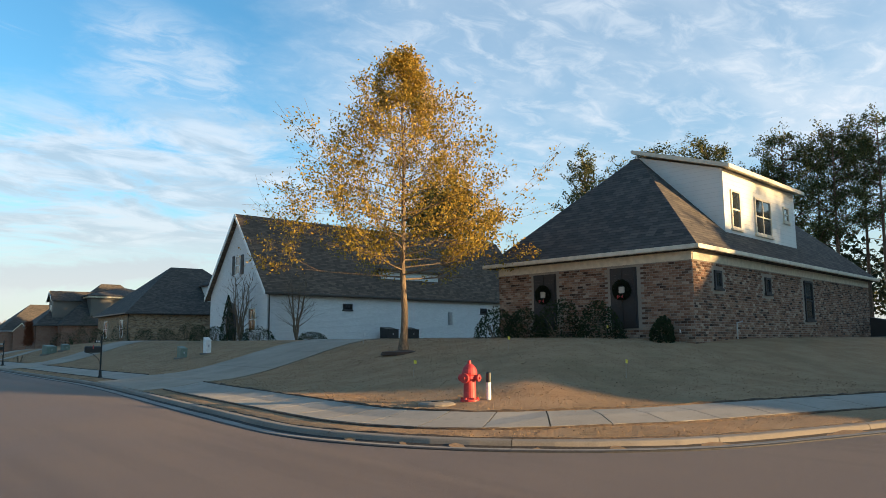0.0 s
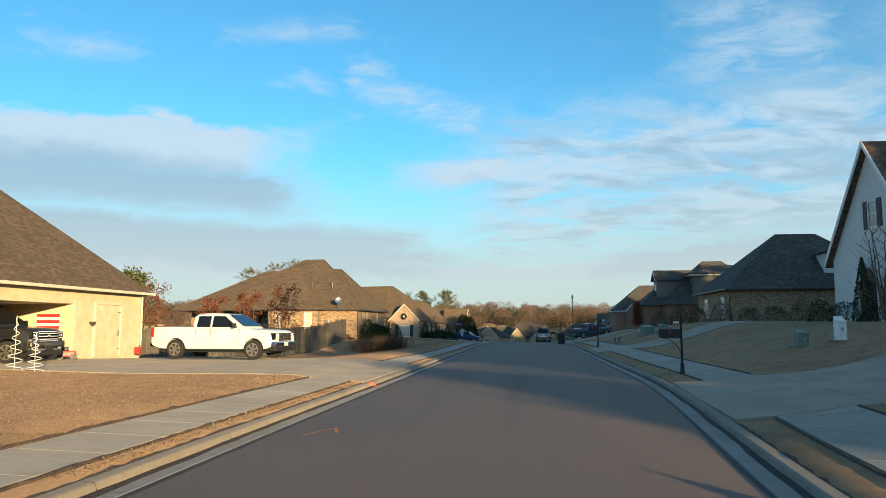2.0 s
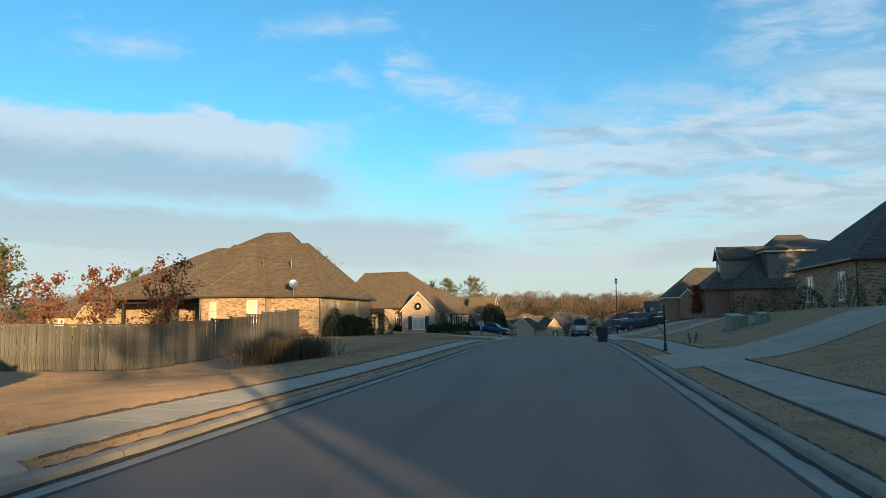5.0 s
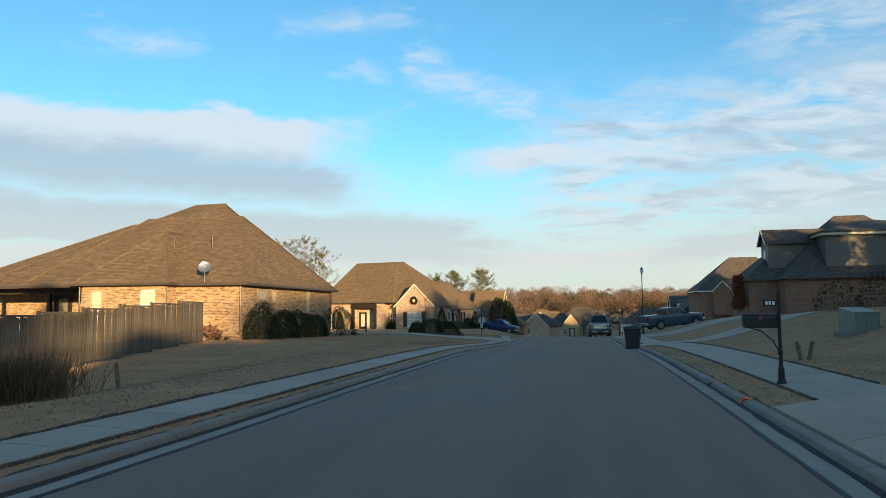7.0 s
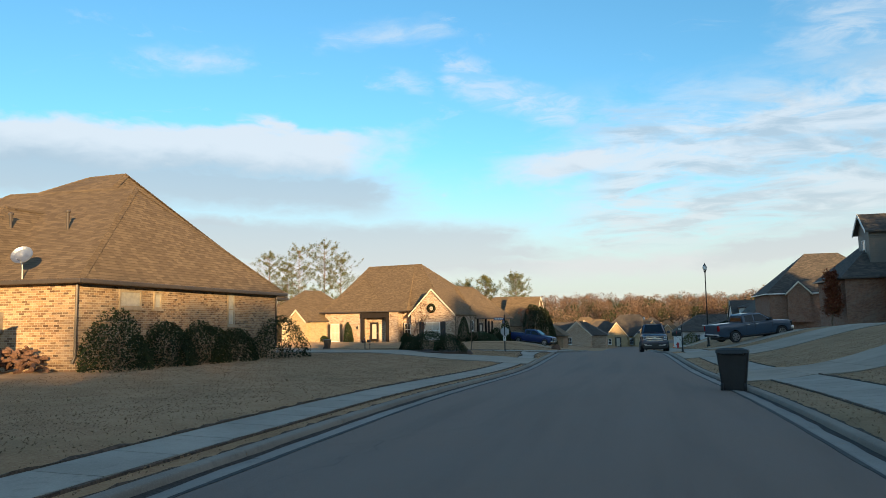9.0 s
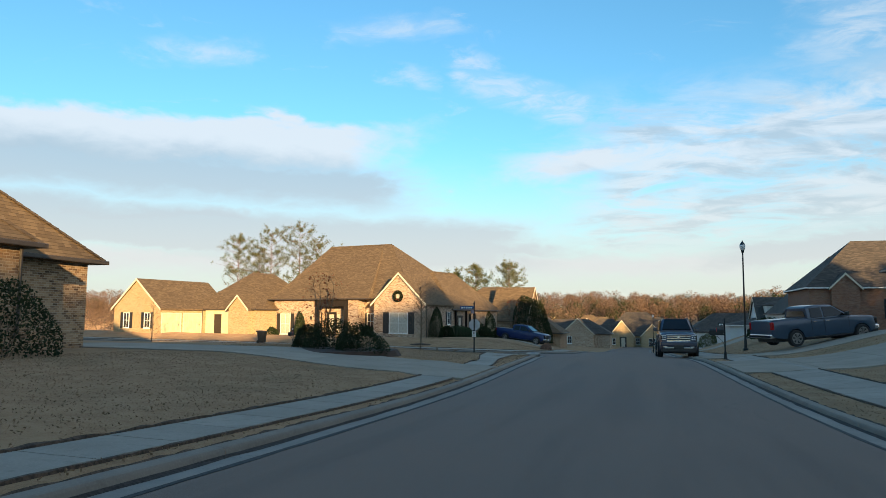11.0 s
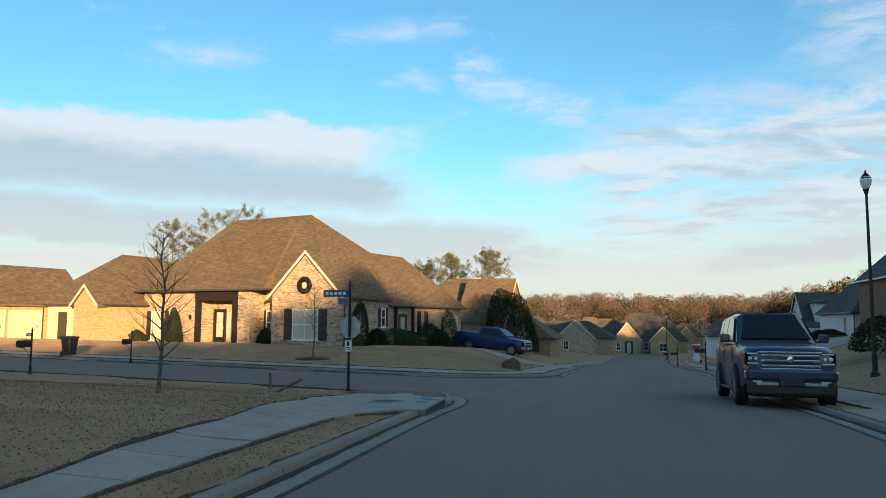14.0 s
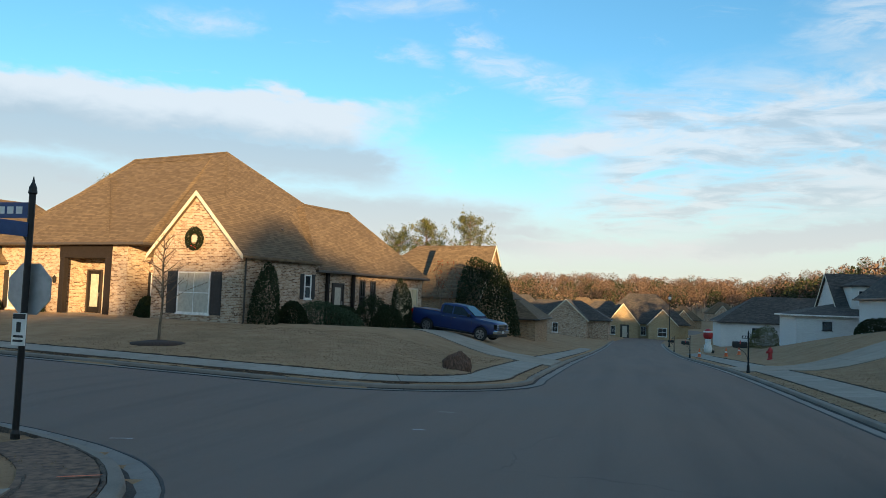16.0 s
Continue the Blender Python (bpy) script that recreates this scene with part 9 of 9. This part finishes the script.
def drain_inlet(y0, y1):
    """A storm drain in the kerb: concrete hood over a long dark mouth."""
    ym = (y0 + y1) / 2
    x = road_x(ym) - half(ym, -1) + 0.06
    z = street_z(x, ym)
    t = thing("storm_drain", pose(x, ym, z, 0, 0, 4.5), "concrete storm drain hood with a dark mouth in the kerb", "storm drain")
    L = (y1 - y0) / 2
    part("hood", box(bmesh.new(), -0.62, -L, 0.125, 0.02, L, 0.165, 0.012), M_WALK, t)
    for y, w in ((0.55, 0.34), (0.1, 0.2), (0.8, 0.16)):
        part("paint_patch", box(bmesh.new(), -0.5 + w * 0.5, y - 0.1, 0.164, -0.36 + w, y + 0.12, 0.167), M_BLUEMARK, t, "faded blue survey paint")
    # a solid black block stands in for the unlit hollow of the drain
    part("mouth", box(bmesh.new(), -0.5, -L + 0.12, -0.02, 0.028, L - 0.12, 0.125), M_SHUTTER, t)
    for s in (-1, 1):
        part("cheek", box(bmesh.new(), -0.5, min(s * L, s * (L - 0.12)), -0.05, 0.03, max(s * L, s * (L - 0.12)), 0.124, 0.008), M_CONC, t)


drain_inlet(115.9, 118.1)

M_BLADE = leaf_mat("dormant_grass_blades", [(0.20, 0.13, 0.076), (0.27, 0.18, 0.107), (0.32, 0.22, 0.135), (0.24, 0.157, 0.093), (0.30, 0.20, 0.12)], trans=0.1)


def turf(name, label, boxes, count, seed):
    """Short dry blades over the lawns and verges nearest the street."""
    rng = np.random.default_rng(seed)
    areas = np.array([(b[2] - b[0]) * (b[3] - b[1]) * b[4] for b in boxes])
    pts = []
    for b, k in zip(boxes, (areas / areas.sum() * count).astype(int)):
        xs, ys = rng.uniform(b[0], b[2], k), rng.uniform(b[1], b[3], k)
        for x, y in zip(xs, ys):
            o = over_kerb(x, y)
            kind = "right" if x > 6 else "left"
            p = Vector((x, y))
            if o < 0.28 or (o < walk_out(kind, p) + 0.02 and not no_walk(kind, p) and (walk_in(kind, p) - 0.03 < o or kind == "left" and p.y > 118.6)) or on_drive(x, y, 0.05):
                continue
            pts.append((x, y, lie(x, y)))
    p = np.array(pts)
    n = len(p)
    lean = rng.normal(size=(n, 3)) * 2.2
    lean[:, 2] = 1
    ln = rng.uniform(0.010, 0.028, (n, 1))
    up = lean / np.linalg.norm(lean, axis=1)[:, None] * ln
    side = np.cross(up, rng.normal(size=(n, 3)))
    side = side / np.linalg.norm(side, axis=1)[:, None] * rng.uniform(0.005, 0.012, (n, 1))
    p[:, 2] += 0.012
    root = tagged(new(name), label, "grass", kind="stuff")
    ob = new("blades", quads_mesh("blades", p + up * 0.8, up, side * 1.8, M_BLADE))
    ob.parent = root


turf("lawn_grass", "short dry straw-coloured grass on lawns and verges",
     [(10.4, 9, 22, 34, 1.0), (10.4, 34, 20, 100, 1.0), (-8, 50, 3.0, 104, 1.3), (-10, 102, 3.0, 124, 2.0), (-14, 134, 2.4, 147, 1.5), (9.5, 100, 18, 150, 0.8), (-12, 20, 3.2, 42, 2.2)], 240000, 5)


# ---- laid bricks of the corner house ----
M_MORTAR = concrete_mat("brick_mortar", (0.33, 0.285, 0.235), 0.3)


def loose_brick_mat(name, tones, joined):
    """Face brick: every piece takes its own tone."""
    m = Net(name, 0.9, spec=0.25)
    if joined:
        v = m.nt.nodes.new("ShaderNodeNewGeometry").outputs["Random Per Island"]
    else:
        v = m.nt.nodes.new("ShaderNodeObjectInfo").outputs["Random"]
    k = len(tones)
    c = m.ramp(v, [(i / (k - 1), t) for i, t in enumerate(tones)])
    o = m.coords()
    c = m.mix(m.range(m.noise(o, 30, 4), 0.35, 0.75, 0, 0.4), c, tuple(x * 0.5 for x in tones[0]))
    m.colour(m.mix(m.range(m.noise(o, 7, 3), 0.5, 0.8, 0, 0.3), c, (0.42, 0.37, 0.31)))
    m.bump(m.noise(o, 80, 4), 0.4, 0.008)
    return m.mat


BRICK_TONES = [(0.03, 0.02, 0.017), (0.20, 0.105, 0.068), (0.27, 0.15, 0.098), (0.04, 0.026, 0.022), (0.33, 0.215, 0.15), (0.24, 0.13, 0.085), (0.42, 0.325, 0.25), (0.17, 0.09, 0.06), (0.30, 0.18, 0.12)]
M_BRICK_ONE = loose_brick_mat("corner_house_brick", BRICK_TONES, False)
M_BRICK_ALL = loose_brick_mat("corner_house_brickwork", BRICK_TONES, True)


def brick_shape(w, h, d):
    """A brick's face and sides with softened front edges, standing out along -y."""
    e = 0.006
    vs = [(0, 0, 0), (w, 0, 0), (w, 0, h), (0, 0, h), (e, -d, e), (w - e, -d, e), (w - e, -d, h - e), (e, -d, h - e)]
    fs = [(4, 5, 6, 7), (0, 1, 5, 4), (1, 2, 6, 5), (2, 3, 7, 6), (3, 0, 4, 7)]
    return vs, fs


def lay_bricks(parent, m, width, z0, z1, holes, near):
    """Running bond over one wall; m carries (along, out, up) into the house; the stretch 'near' is laid brick by brick."""
    rng = random.Random(int(width * 10))
    bw, bh, joint, d = 0.2, 0.066, 0.011, 0.008
    full_v, full_f = brick_shape(bw, bh, d)
    one = bpy.data.meshes.new("brick")
    one.from_pydata(full_v, [], full_f)
    one.materials.append(M_BRICK_ONE)
    V, P = [], []
    row, z, single = 0, z0, 0
    while z + bh < z1:
        u = -(bw + joint) * 0.5 * (row % 2)
        while u < width:
            a, b = max(0.0, u), min(width, u + bw)
            if b - a > 0.04 and not any(a < h[1] and b > h[0] and z < h[3] and z + bh > h[2] for h in holes):
                out = rng.uniform(0.0, 0.004)
                if near[0] <= a and b <= near[1] and near[2] <= z <= near[3] and b - a > bw - 0.001 and single < 150:
                    ob = new("brick", one)
                    ob.matrix_basis = m @ Matrix.Translation((a, -out, z))
                    ob.parent = parent
                    single += 1
                else:
                    vs, fs = brick_shape(b - a, bh, d)
                    n = len(V)
                    V += [tuple(m @ Vector((x + a, y - out, zz + z))) for x, y, zz in vs]
                    P += [tuple(i + n for i in f) for f in fs]
            u += bw + joint
        z += bh + joint
        row += 1
    me = bpy.data.meshes.new("brickwork")
    me.from_pydata(V, [], P)
    me.materials.append(M_BRICK_ALL)
    ob = new("brickwork", me)
    ob.parent = parent
    tagged(ob, "mottled brown running-bond brickwork", kind="stuff")


south = Matrix()
west = Matrix(((0, 1, 0, 0), (-1, 0, 0, 7.4), (0, 0, 1, 0), (0, 0, 0, 1)))
H1_SOUTH_HOLES = [(1.65 - 0.36, 1.65 + 0.36, 1.45, 2.2), (5.6 - 0.36, 5.6 + 0.36, 1.45, 2.2), (9.6 - 0.56, 9.6 + 0.56, 0.6, 2.3)]
H1_WEST_HOLES = [(7.4 - 5.35 - 0.5, 7.4 - 5.35 + 0.5, 0.33, 2.27), (7.4 - 2.3 - 0.5, 7.4 - 2.3 + 0.5, 0.33, 2.27)]
lay_bricks(CORNER_WALL, south, 17.6, 0.0, 2.32, H1_SOUTH_HOLES, (0.0, 1.35, 0.4, 2.3))
lay_bricks(CORNER_WALL, west, 7.4, 0.0, 2.32, H1_WEST_HOLES, (6.0, 7.4, 0.4, 2.3))
CORNER_WALL.data.materials[0] = M_MORTAR
